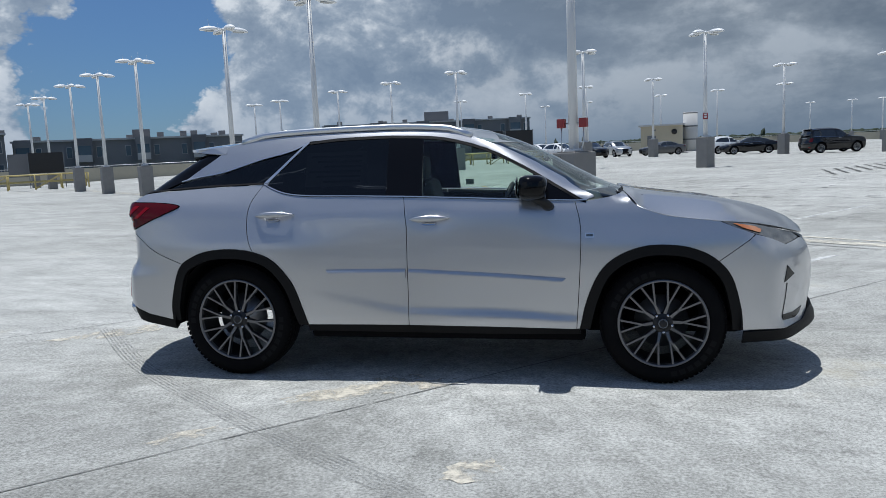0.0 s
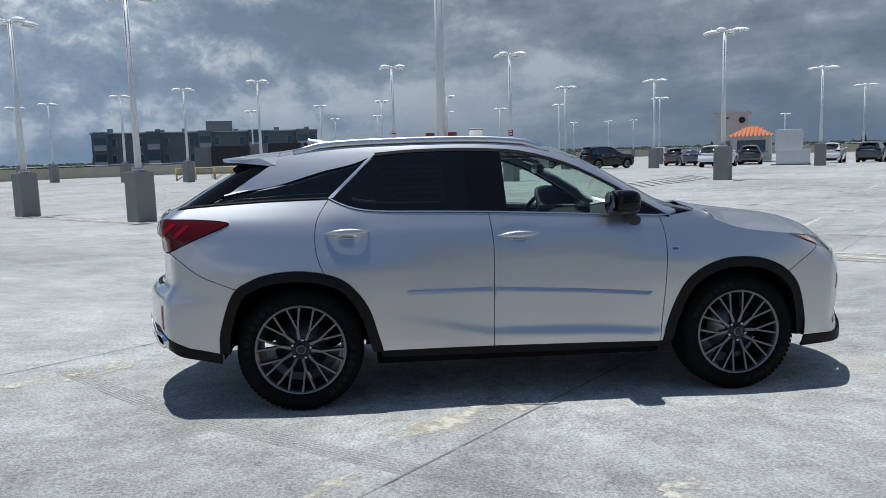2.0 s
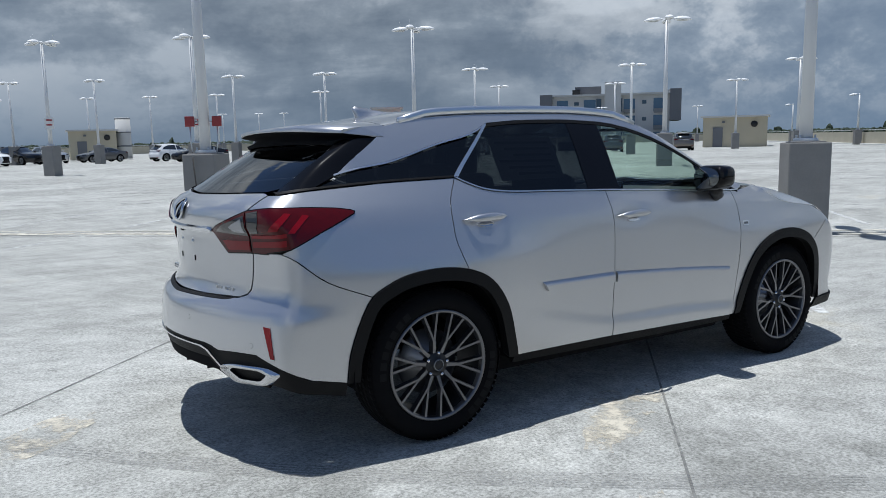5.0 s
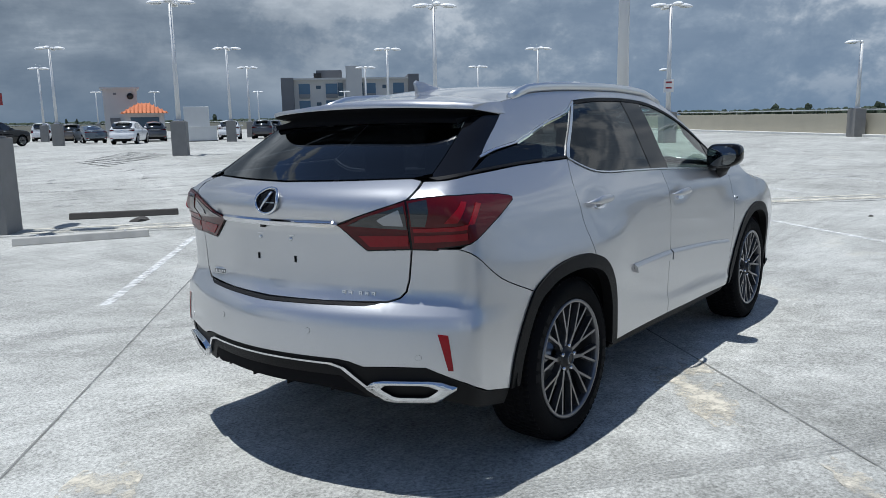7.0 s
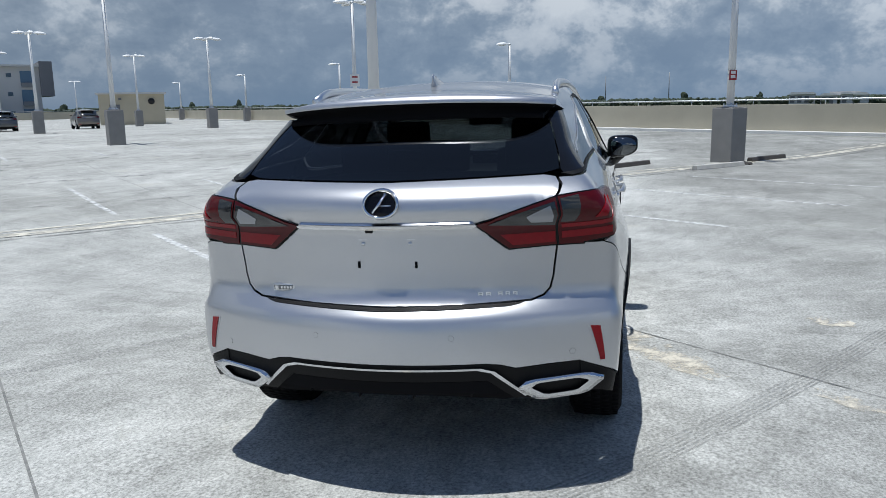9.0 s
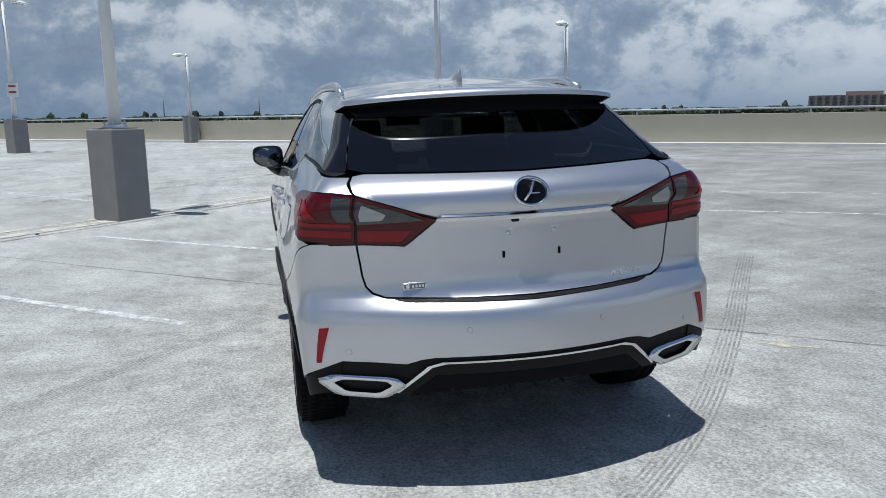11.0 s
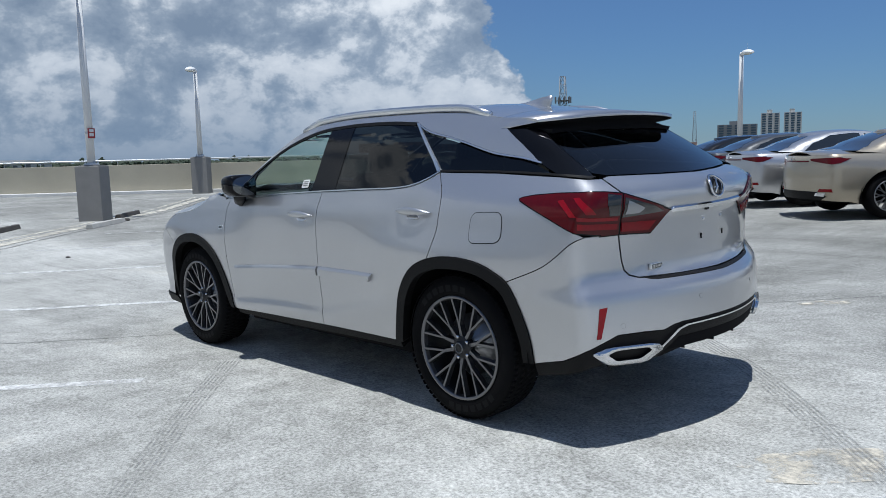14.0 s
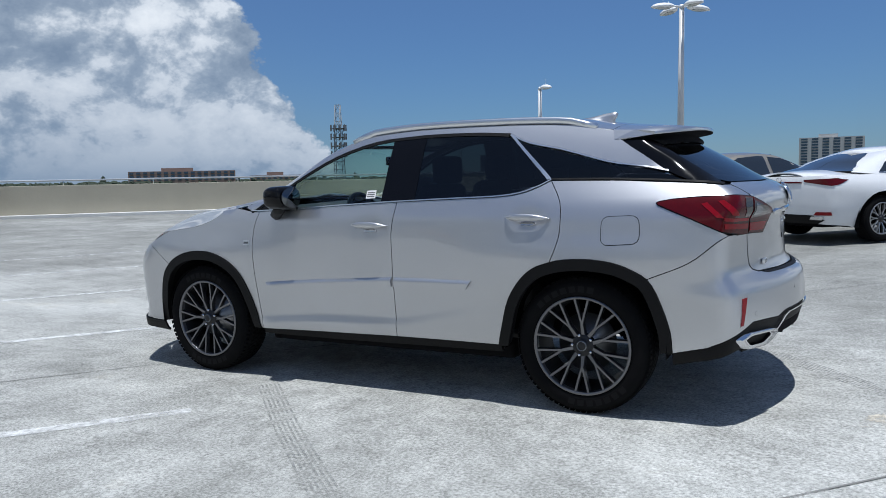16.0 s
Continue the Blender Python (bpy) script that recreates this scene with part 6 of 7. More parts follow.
def pole_sign(a, b, z, mat, size=0.16, turn=0.0, bars=2):
    p = ab(a, b)
    s = thing("pole_sign", "small sign strapped to a lamp pole", "sign", pose(p.x, p.y, z, 0, 0, turn), group="pole signs")
    part("plate", box(-size, size, -0.115, -0.105, -size * 1.3, size * 1.3, 0.004), mat, s, smooth=False)
    for k in range(bars):
        part("sign_bar", box(-size * 0.6, size * 0.6, -0.120, -0.114, size * (0.7 - 1.1 * k) - 0.04, size * (0.7 - 1.1 * k) + 0.04), M_SIGN_WHITE if mat is M_SIGN_RED else M_SIGN_RED, s, smooth=False)
    part("strap", cyl(0.112, 0.112, (0, 0, -0.02), (0, 0, 0.02), 14), M_RAIL, s)


pole_sign(15.0, 8.8, 2.19, M_SIGN_RED, 0.10, -80)
pole_sign(14.3, 29.0, 2.75, M_SIGN_WHITE, 0.22, -65)
pole_sign(-27.0, 30.1, 2.75, M_SIGN_WHITE, 0.22, 0)
pole_sign(-18.8, 30.1, 2.6, M_SIGN_RED, 0.12, -10)


def wheel_stop(p, q, mat, label):
    p, q = Vector((*p, 0)), Vector((*q, 0))
    d = q - p
    s = thing("wheel_stop", label, "wheel stop", pose(p.x, p.y, float(deck_z((p.x + q.x) / 2, (p.y + q.y) / 2)), 0, 0, math.degrees(math.atan2(d.y, d.x))), group="wheel stops")
    ln = d.length
    part("bar", prism([(-0.09, 0.0), (0.09, 0.0), (0.06, 0.11), (-0.06, 0.11)], 0, ln, "yz", bevel=0.012), mat, s, smooth=False)
    for k in (0.18, 0.82):
        part("pin", cyl(0.022, 0.018, (ln * k, 0, 0.10), (ln * k, 0, 0.125), 8), M_RAIL, s)


wheel_stop((2.37, 11.3), (3.85, 10.15), M_STOP_DARK, "dark weathered wheel stop lying on the deck")
wheel_stop((0.36, 8.95), (1.95, 8.05), M_STOP, "pale concrete wheel stop lying on the deck")
wheel_stop((14.3, -2.9), (15.6, -4.2), M_STOP, "pale concrete wheel stop beside a lamp pedestal")
wheel_stop((16.9, -4.6), (18.35, -5.75), M_STOP_DARK, "dark weathered wheel stop lying on the deck")
wheel_stop((14.4, -0.6), (16.2, -1.9), M_STOP_DARK, "dark weathered wheel stop lying on the deck")
for i, (x, y, s) in enumerate(((2.9, 9.9, 0.16), (1.5, 8.35, 0.12), (15.9, -4.4, 0.14), (16.4, -4.4, 0.11), (8.9, -0.6, 0.05), (7.0, 4.3, 0.04))):
    b = bmesh.new()
    bmesh.ops.create_icosphere(b, subdivisions=2, radius=1.0)
    r = random.Random(i)
    for v in b.verts:
        k = 0.75 + 0.5 * r.random()
        v.co = Vector((v.co.x * s * k, v.co.y * s * 0.7 * k, max(v.co.z * s * 0.5 * k, -0.004)))
    o = part("rubble", b, M_STOP_DARK, None, smooth=False)
    o.location = (x, y, float(deck_z(x, y)))
    tagged(o, "broken dark chunk of wheel stop on the deck", "rubble", "loose rubble")

# ---- other parked cars ----
M_PANE = material("dark_car_glass", (0.012, 0.015, 0.017), 0.03, spec=0.6, coat=1.0)
M_RIM_BRIGHT = material("bright_alloy", (0.42, 0.42, 0.43), 0.3, metal=0.9)
PAINTS = {
    "white": paint("white_paint", (0.72, 0.73, 0.74), 0.0, 0.35),
    "champagne": paint("champagne_paint", (0.42, 0.37, 0.29), 0.7, 0.32),
    "silver": M_SILVER,
    "grey": paint("grey_paint", (0.085, 0.088, 0.092), 0.6, 0.3),
    "black": paint("black_paint", (0.006, 0.006, 0.007), 0.2, 0.2),
    "blue": paint("blue_grey_paint", (0.11, 0.14, 0.17), 0.6, 0.3),
    "bronze": paint("bronze_paint", (0.16, 0.14, 0.12), 0.7, 0.3),
}

SEDAN = dict(
    wb=2.87, r=0.345, width=[(0.18, 0.78), (0.30, 0.85), (0.55, 0.90), (0.80, 0.905), (0.90, 0.885), (0.96, 0.85), (1.05, 0.785), (1.2, 0.695), (1.33, 0.61), (1.42, 0.50)],
    rear=[(0.18, -2.45), (0.35, -2.52), (0.55, -2.55), (0.75, -2.545), (0.95, -2.52), (1.02, -2.47), (1.045, -2.2), (1.06, -1.95), (1.2, -1.55), (1.33, -1.12), (1.42, -0.7)],
    front=[(0.18, 2.36), (0.4, 2.43), (0.6, 2.42), (0.72, 2.36), (0.80, 2.2), (0.90, 1.85), (0.97, 1.35), (1.0, 1.12), (1.2, 0.66), (1.35, 0.28), (1.43, -0.05)],
    bow=(0.34, 0.5), shoulder=[(-2.42, 0.985), (-2.1, 1.005), (-1.5, 1.0), (-0.3, 0.975), (0.9, 0.955), (1.12, 0.965), (1.5, 0.905), (1.95, 0.83), (2.22, 0.76)],
    window=[(-1.42, 1.035), (-0.30, 1.0), (0.86, 0.975), (0.55, 1.165), (0.12, 1.315), (-0.35, 1.365), (-0.85, 1.325), (-1.22, 1.185)], pillar=-0.22,
    glass_edge=[(-1.90, 1.04), (-1.52, 1.18), (-1.12, 1.32)], screen_edge=[(1.02, 0.99), (0.62, 1.19), (0.26, 1.33)],
    roof=(-1.15, 0.22, [(-1.2, 1.315), (-0.7, 1.385), (-0.35, 1.40), (0.0, 1.375), (0.25, 1.325)], [(-1.2, 1.365), (-0.7, 1.435), (-0.35, 1.447), (0.0, 1.425), (0.3, 1.36)]),
    lid=(-2.44, -1.80, [(-2.5, 0.96), (-2.42, 0.987), (-2.1, 1.007), (-1.75, 1.005)], [(-2.5, 1.03), (-2.44, 1.045), (-2.1, 1.068), (-1.75, 1.09)]),
    bonnet=(1.10, 2.30, [(1.05, 0.975), (1.12, 0.967), (1.5, 0.907), (1.95, 0.832), (2.22, 0.762), (2.4, 0.70)], [(1.05, 1.02), (1.3, 0.985), (1.8, 0.905), (2.2, 0.80), (2.36, 0.72)]),
    lamp=[(0.42, 0.935), (0.80, 0.955), (-2.22, 0.945), (-2.02, 0.93), (-2.2, 0.86), (0.80, 0.845), (0.44, 0.90)], gate=None, cab=(-0.6, -0.2), plate_z=0.78, rear_glass=(1.055, 1.335))
SUV_MID = dict(
    wb=2.69, r=0.37, width=[(0.18, 0.78), (0.32, 0.87), (0.60, 0.915), (0.90, 0.91), (1.03, 0.885), (1.12, 0.84), (1.3, 0.755), (1.5, 0.66), (1.60, 0.58)],
    rear=[(0.18, -2.18), (0.35, -2.27), (0.55, -2.32), (0.75, -2.30), (0.82, -2.24), (1.05, -2.22), (1.12, -2.17), (1.3, -2.0), (1.5, -1.75), (1.60, -1.55), (1.66, -1.2)],
    front=[(0.18, 2.22), (0.4, 2.30), (0.65, 2.30), (0.82, 2.24), (0.92, 2.1), (1.02, 1.7), (1.08, 1.2), (1.12, 1.02), (1.3, 0.68), (1.5, 0.30), (1.60, 0.0), (1.66, -0.3)],
    bow=(0.30, 0.5), shoulder=[(-2.12, 1.08), (-1.6, 1.10), (-0.3, 1.075), (0.85, 1.05), (1.05, 1.06), (1.5, 1.0), (1.9, 0.93), (2.08, 0.87)],
    window=[(-1.66, 1.16), (-0.9, 1.115), (0.82, 1.075), (0.50, 1.28), (0.08, 1.465), (-0.40, 1.53), (-1.0, 1.515), (-1.45, 1.36)], pillar=-0.2,
    glass_edge=[(-2.05, 1.14), (-1.85, 1.3), (-1.58, 1.5)], screen_edge=[(0.95, 1.10), (0.60, 1.30), (0.22, 1.48)],
    roof=(-1.72, 0.16, [(-1.75, 1.515), (-1.2, 1.56), (-0.5, 1.58), (0.0, 1.545), (0.2, 1.49)], [(-1.8, 1.585), (-1.2, 1.64), (-0.5, 1.66), (0.0, 1.625), (0.25, 1.555)]),
    lid=None, bonnet=(1.04, 2.16, [(1.0, 1.07), (1.05, 1.062), (1.5, 1.002), (1.9, 0.932), (2.08, 0.872), (2.25, 0.82)], [(1.0, 1.125), (1.3, 1.085), (1.7, 1.02), (2.05, 0.93), (2.2, 0.85)]),
    lamp=[(0.46, 1.03), (0.78, 1.06), (-2.0, 1.05), (-1.85, 1.03), (-2.0, 0.95), (0.78, 0.93), (0.50, 0.98)], gate=1.0, cab=(-0.6, -0.3), plate_z=0.88, rear_glass=(1.14, 1.47))
SUV_BIG = dict(
    wb=2.79, r=0.39, width=[(0.25, 0.80), (0.40, 0.89), (0.70, 0.93), (1.0, 0.92), (1.15, 0.89), (1.25, 0.85), (1.5, 0.76), (1.72, 0.67), (1.80, 0.58)],
    rear=[(0.25, -2.22), (0.45, -2.32), (0.65, -2.36), (0.85, -2.33), (0.92, -2.28), (1.2, -2.25), (1.5, -2.14), (1.75, -2.0), (1.80, -1.9), (1.88, -1.4)],
    front=[(0.25, 2.30), (0.5, 2.40), (0.8, 2.40), (1.0, 2.32), (1.1, 2.1), (1.17, 1.6), (1.2, 1.2), (1.25, 1.05), (1.5, 0.66), (1.72, 0.28), (1.82, 0.0), (1.88, -0.3)],
    bow=(0.22, 0.4), shoulder=[(-2.15, 1.18), (-1.6, 1.18), (-0.3, 1.17), (0.85, 1.15), (1.05, 1.17), (1.5, 1.13), (1.95, 1.08), (2.15, 1.02)],
    window=[(-2.0, 1.24), (-0.9, 1.21), (0.80, 1.18), (0.52, 1.38), (0.16, 1.60), (-0.40, 1.69), (-1.2, 1.69), (-1.85, 1.64)], pillar=-0.2,
    glass_edge=[(-2.16, 1.28), (-2.06, 1.5), (-1.96, 1.7)], screen_edge=[(0.95, 1.22), (0.60, 1.44), (0.26, 1.66)],
    roof=(-1.98, 0.18, [(-2.05, 1.71), (-1.2, 1.75), (-0.5, 1.76), (0.0, 1.72), (0.2, 1.68)], [(-2.05, 1.79), (-1.2, 1.86), (-0.5, 1.87), (0.0, 1.83), (0.25, 1.76)]),
    lid=None, bonnet=(1.04, 2.22, [(1.0, 1.18), (1.05, 1.172), (1.5, 1.132), (1.95, 1.082), (2.15, 1.022), (2.3, 0.98)], [(1.0, 1.23), (1.3, 1.21), (1.7, 1.18), (2.1, 1.11), (2.25, 1.04)]),
    lamp=[(0.66, 1.10), (0.80, 1.12), (-2.10, 1.12), (-2.0, 1.10), (-2.03, 0.86), (-2.10, 0.84), (0.72, 0.84)], gate=1.0, cab=(-0.6, -0.3), plate_z=1.0, rear_glass=(1.27, 1.68))


def car_meshes(s, big=1.0):
    """Meshes of a parked car: name, mesh, kind of material, label."""
    w, re, fr = pchip(s["width"]), pchip(s["rear"]), pchip(s["front"])
    br, bf = (lambda z: s["bow"][0]), (lambda z: s["bow"][1])
    hw = s["wb"] / 2

    def extra(x, z):
        t = -0.05 * np.clip(np.abs(x) - 1.1, 0, 3) ** 2
        for cx in (hw, -hw):
            t = t + 0.028 * np.exp(-np.abs((x - cx) / 0.5) ** 3) * np.exp(-((z - 0.72) / 0.16) ** 2)
        return t

    low = Shell(w, re, fr, br, bf, (-1.55, 1.5), 0.08, extra)
    cab = Shell(w, re, fr, br, bf, s["cab"], 0.08, extra)
    S, E, CS, CE = low.side_uz, low.end_uz, cab.side_uz, cab.end_uz
    out = []
    tail, nose = low.u_of(-5, 0), low.u_of(5, 0)
    ra, rz = s["r"] + 0.065, s["r"]
    arch = lambda cx: [(cx + ra * math.cos(a), rz + ra * math.sin(a)) for a in np.linspace(math.pi + 0.33, -0.33, 15)]
    sh = s["shoulder"]
    z_tail, z_nose = sh[0][1], sh[-1][1]
    poly = [(tail, 0.30), E(0.5, 0.29)] + [S(-hw - ra - 0.14, 0.25)] + [S(*p) for p in arch(-hw)] + [S(-hw + ra + 0.1, 0.245), S(0, 0.24), S(hw - ra - 0.1, 0.245)] + [S(*p) for p in arch(hw)]
    poly += [S(hw + ra + 0.12, 0.25), E(0.5, 0.25, True), (nose, 0.25), (nose, z_nose)] + [S(*p) for p in sh[::-1]] + [(tail, z_tail)]
    out.append(("body", skin(low, poly, 0.07, 0, 0, 0.03, both=True), "paint", "painted lower body"))
    for cx in (hw, -hw):
        for m in (1, -1):
            bm = bmesh.new()
            rows = [[bm.verts.new((cx + r * math.cos(a), m * y, rz + r * math.sin(a))) for a in np.linspace(-0.3, math.pi + 0.3, 15)] for r, y in ((ra + 0.02, 0.88), (ra + 0.02, 0.55), (0.02, 0.55))]
            for a, b in zip(rows, rows[1:]):
                for k in range(14):
                    bm.faces.new((a[k], a[k + 1], b[k + 1], b[k]))
            out.append(("wheel_housing", bm, M_UNDER, ""))

    def field(ze, zm, shell, p=2.4):
        ze, zm = pchip(ze), pchip(zm)

        def place(x, v):
            def pos(x, v):
                e = ze(x)
                return np.stack([x, v * cab_y(shell, x, e), e + (zm(x) - e) * (1 - np.abs(v) ** p)], -1)
            q, d = pos(x, v), 0.004
            n = np.cross(pos(x + d, v) - pos(x - d, v), pos(x, v + d) - pos(x, v - d))
            return q, n / np.maximum(np.linalg.norm(n, axis=-1, keepdims=True), 1e-9)
        return place

    for name, key, lab in (("roof", "roof", "painted roof"), ("boot_lid", "lid", "painted boot lid"), ("bonnet", "bonnet", "painted bonnet")):
        if s[key]:
            x0, x1, ze, zm = s[key]
            shell = cab if key == "roof" else low
            out.append((name, skin(low, [(x1, 0), (x1 - 0.02, 1), (x0, 1), (x0, 0)], 0.09, 0, 0, 0.015, both=True, place=field(ze, zm, shell)), "paint", lab))
    # painted cabin sides, then panes over them
    rz0 = s["roof"][2]
    top = [(x, float(pchip(rz0)(x))) for x in np.linspace(s["roof"][1], s["roof"][0], 7)]
    side = [CS(x, z + 0.004) for x, z in sh if s["glass_edge"][0][0] - 0.05 <= x <= s["screen_edge"][0][0] + 0.05]
    sidep = [CS(*p) for p in s["glass_edge"][::-1]] + side + [CS(*p) for p in s["screen_edge"]] + [CS(*p) for p in top]
    for m in (1, -1):
        out.append(("cabin_side", skin(cab, sidep, 0.07, 0, 0, 0.01, m), "paint", ""))
        wd = s["window"]
        cut = s["pillar"]
        for lo, hi in ((-9, cut - 0.035), (cut + 0.035, 9)):
            pts = []
            for i in range(len(wd)):
                p, q = wd[i - 1], wd[i]
                for lim in (lo, hi):
                    if (p[0] - lim) * (q[0] - lim) < 0:
                        t = (lim - p[0]) / (q[0] - p[0])
                        pts.append((lim, p[1] + t * (q[1] - p[1])))
                if lo <= q[0] <= hi:
                    pts.append(q)
            if len(pts) > 2:
                out.append(("side_window", skin(cab, [CS(*p) for p in pts], 0.09, 0.004, 0.005, 0.004, m), M_PANE, "dark side window"))
        out.append(("window_trim", skin(cab, [CS(x, z - 0.016) for x, z in wd[:3]] + [CS(x, z - 0.003) for x, z in wd[:3][::-1]], 0.09, 0, 0.008, 0.006, m), M_CHROME, ""))
        lp = [E(y, z) if y > 0 else S(y, z) for y, z in s["lamp"]]
        out.append(("tail_lamp", skin(low, lp, 0.05, 0, 0.006, 0.01, m), M_RED_LENS, "red tail lamp"))
        out.append(("headlight", skin(low, [S(sh[-1][0] - 0.38, z_nose + 0.03), S(sh[-1][0] - 0.1, z_nose - 0.10), E(0.45, z_nose - 0.12, True), E(0.52, z_nose - 0.04, True), S(sh[-1][0], z_nose - 0.005)], 0.05, 0, 0.005, 0.01, m), M_CLEAR_LENS, "clear headlight"))
        out.append(("reflector", skin(low, [E(0.62, 0.46), E(0.80, 0.46), E(0.80, 0.41), E(0.58, 0.41)], 0.05, 0, 0.006, 0.006, m), M_RED_BRIGHT, "low red reflector"))
        mir = bmesh.new()
        bmesh.ops.create_uvsphere(mir, u_segments=12, v_segments=8, radius=1.0)
        mx, mz = s["window"][2][0] - 0.22, s["window"][2][1] + 0.09
        for v in mir.verts:
            v.co = Vector((mx + 0.09 * v.co.x, m * (0.98 + 0.11 * v.co.y), mz + 0.075 * v.co.z))
        out.append(("door_mirror", mir, "paint", "painted door mirror"))
        for hx in (-0.95, 0.05):
            hz = s["window"][1][1] - 0.12
            p = low.at(np.array([hx]), np.array([hz]))[0]
            out.append(("door_handle", box(hx - 0.11, hx + 0.11, m * (p[1] + 0.005) - 0.018, m * (p[1] + 0.005) + 0.018, hz - 0.014, hz + 0.014, 0.008), M_CHROME, ""))
        for dx in (-1.0 if s["lid"] else -1.0, -0.05, 0.92):
            out.append(("door_gap", skin(low, [S(dx - 0.004, 0.32 if abs(dx + 1.0) > 0.1 else 0.75), S(dx + 0.004, 0.32 if abs(dx + 1.0) > 0.1 else 0.75), S(dx + 0.004, s["window"][1][1] - 0.03), S(dx - 0.004, s["window"][1][1] - 0.03)], 0.1, 0, 0.0015, 0, m), M_UNDER, ""))
    g0, g1 = s["rear_glass"]
    cm, cn = cab.u_of(-5, 0), cab.u_of(5, 0)
    ge, se = s["glass_edge"], s["screen_edge"]
    out.append(("back_window", skin(cab, [(cm, g0)] + [CS(x + 0.02, z + 0.005) for x, z in ge] + [(cm, g1)], 0.07, 0.004, 0.004, 0.004, both=True), M_PANE, "dark back window"))
    out.append(("windscreen", skin(cab, [(cn, se[0][1] + 0.02)] + [CS(x - 0.02, z + 0.005) for x, z in se] + [(cn, se[-1][1] + 0.03)], 0.07, 0.004, 0.004, 0.004, both=True), M_PANE, "dark windscreen"))
    out.append(("rear_apron", skin(low, [(tail, 0.42), E(0.56, 0.41), E(0.72, 0.34), E(0.62, 0.285), (tail, 0.29)], 0.07, 0, 0.008, 0.02, both=True), M_BLACK_TRIM, "black rear apron"))
    out.append(("front_grille", skin(low, [(nose, z_nose - 0.06), E(0.34, z_nose - 0.07, True), E(0.26, 0.5, True), E(0.42, 0.30, True), (nose, 0.30)], 0.07, 0, 0.006, 0.02, both=True), M_BLACK_GLOSS, "black grille"))
    pz = s["plate_z"]
    out.append(("tail_strip", skin(low, [(tail, pz + 0.10), E(0.40, pz + 0.105), E(0.40, pz + 0.125), (tail, pz + 0.125)], 0.07, 0, 0.012, 0.012, both=True), M_CHROME if s["lid"] is None else M_RED_LENS, "strip across the tail"))
    if s["lid"] is None:
        out.append(("gate_gap", skin(low, [(tail, 0.80), E(0.66, 0.81), E(0.66, 0.818), (tail, 0.808)], 0.07, 0, 0.0015, 0, both=True), M_UNDER, ""))
        sp = prism([(s["roof"][0] + 0.05, s["roof"][3][0][1] + 0.01), (s["roof"][0] - 0.24, s["roof"][3][0][1] - 0.015), (s["roof"][0] - 0.24, s["roof"][3][0][1] - 0.035), (s["roof"][0] + 0.05, s["roof"][3][0][1] - 0.06)], -0.52, 0.52, bevel=0.012)
        out.append(("spoiler", sp, "paint", "roof spoiler"))
    else:
        for m in (1, -1):
            out.append(("exhaust_tip", skin(low, [E(0.52, 0.35), E(0.55, 0.395), E(0.72, 0.395), E(0.68, 0.34)], 0.05, 0, 0.014, 0.02, m), M_CHROME, "chrome exhaust finisher"))
    out.append(("underbody", box(-s["wb"] / 2 + 0.45, s["wb"] / 2 - 0.45, -0.78, 0.78, 0.20, 0.60), M_UNDER, ""))
    out.append(("underbody_end", box(-2.2, -s["wb"] / 2 + 0.5, -0.54, 0.54, 0.22, 0.7), M_UNDER, ""))
    out.append(("underbody_end", box(s["wb"] / 2 - 0.5, 2.1, -0.54, 0.54, 0.22, 0.7), M_UNDER, ""))
    ring = [(-s["rear"][3][1] * 0 + float(re(pz + 0.15)) - 0.012, 0.055 * math.cos(a), pz + 0.15 + 0.036 * math.sin(a)) for a in np.linspace(0, math.tau, 18, endpoint=False)]
    out.append(("emblem", tube(ring, 0.006, 5, closed=True), M_CHROME, "oval chrome emblem"))
    return [(n, mesh_of(b, n, n not in ("underbody", "underbody_end")), m, l) for n, b, m, l in out]


CAR_SETS = {}


def parked_car(kind, name, colour, x, y, heading, label, z=0.0):
    spec = {"sedan": SEDAN, "suv": SUV_MID, "big": SUV_BIG}[kind]
    if kind not in CAR_SETS:
        CAR_SETS[kind] = car_meshes(spec)
    car = thing(name, label, "car", pose(x, y, z + float(deck_z(x, y)), 0, 0, heading), "parked cars")
    for n, me, mat, lab in CAR_SETS[kind]:
        use = PAINTS[colour] if mat == "paint" else mat
        data = me
        if mat == "paint":
            data = me.copy()
            data.materials.clear()
        part(n, data, use, car, lab)
    h = spec["wb"] / 2
    r = spec["r"]
    if (kind, "w") not in CAR_SETS:
        ms = wheel_mesh_parts(r, r * 0.69, 0.22)
        for nn in ms.pop("nuts") + ms.pop("marks"):
            nn.free()
        mats = dict(tyre=M_RUBBER, rim=M_RIM_BRIGHT, spokes=M_RIM_BRIGHT, hub=M_RIM_DARK, barrel=M_RIM_DARK)
        keep = {}
        for k, b in ms.items():
            if k in mats:
                keep[k] = mesh_of(b, k, k != "spokes")
                keep[k].materials.append(mats[k])
            else:
                b.free()
        CAR_SETS[(kind, "w")] = keep
    ws = CAR_SETS[(kind, "w")]
    for i, (cx, cy) in enumerate(((h, 0.79), (h, -0.79), (-h, 0.79), (-h, -0.79))):
        wo = part("wheel", ws["tyre"], None, car, "black tyre on a bright alloy rim")
        wo.matrix_local = pose(cx, cy, r, 0, (5, 50, 33, 71)[i], 0 if cy > 0 else 180)
        for k in ("rim", "spokes", "hub", "barrel"):
            part(k, ws[k], None, wo)
    return car


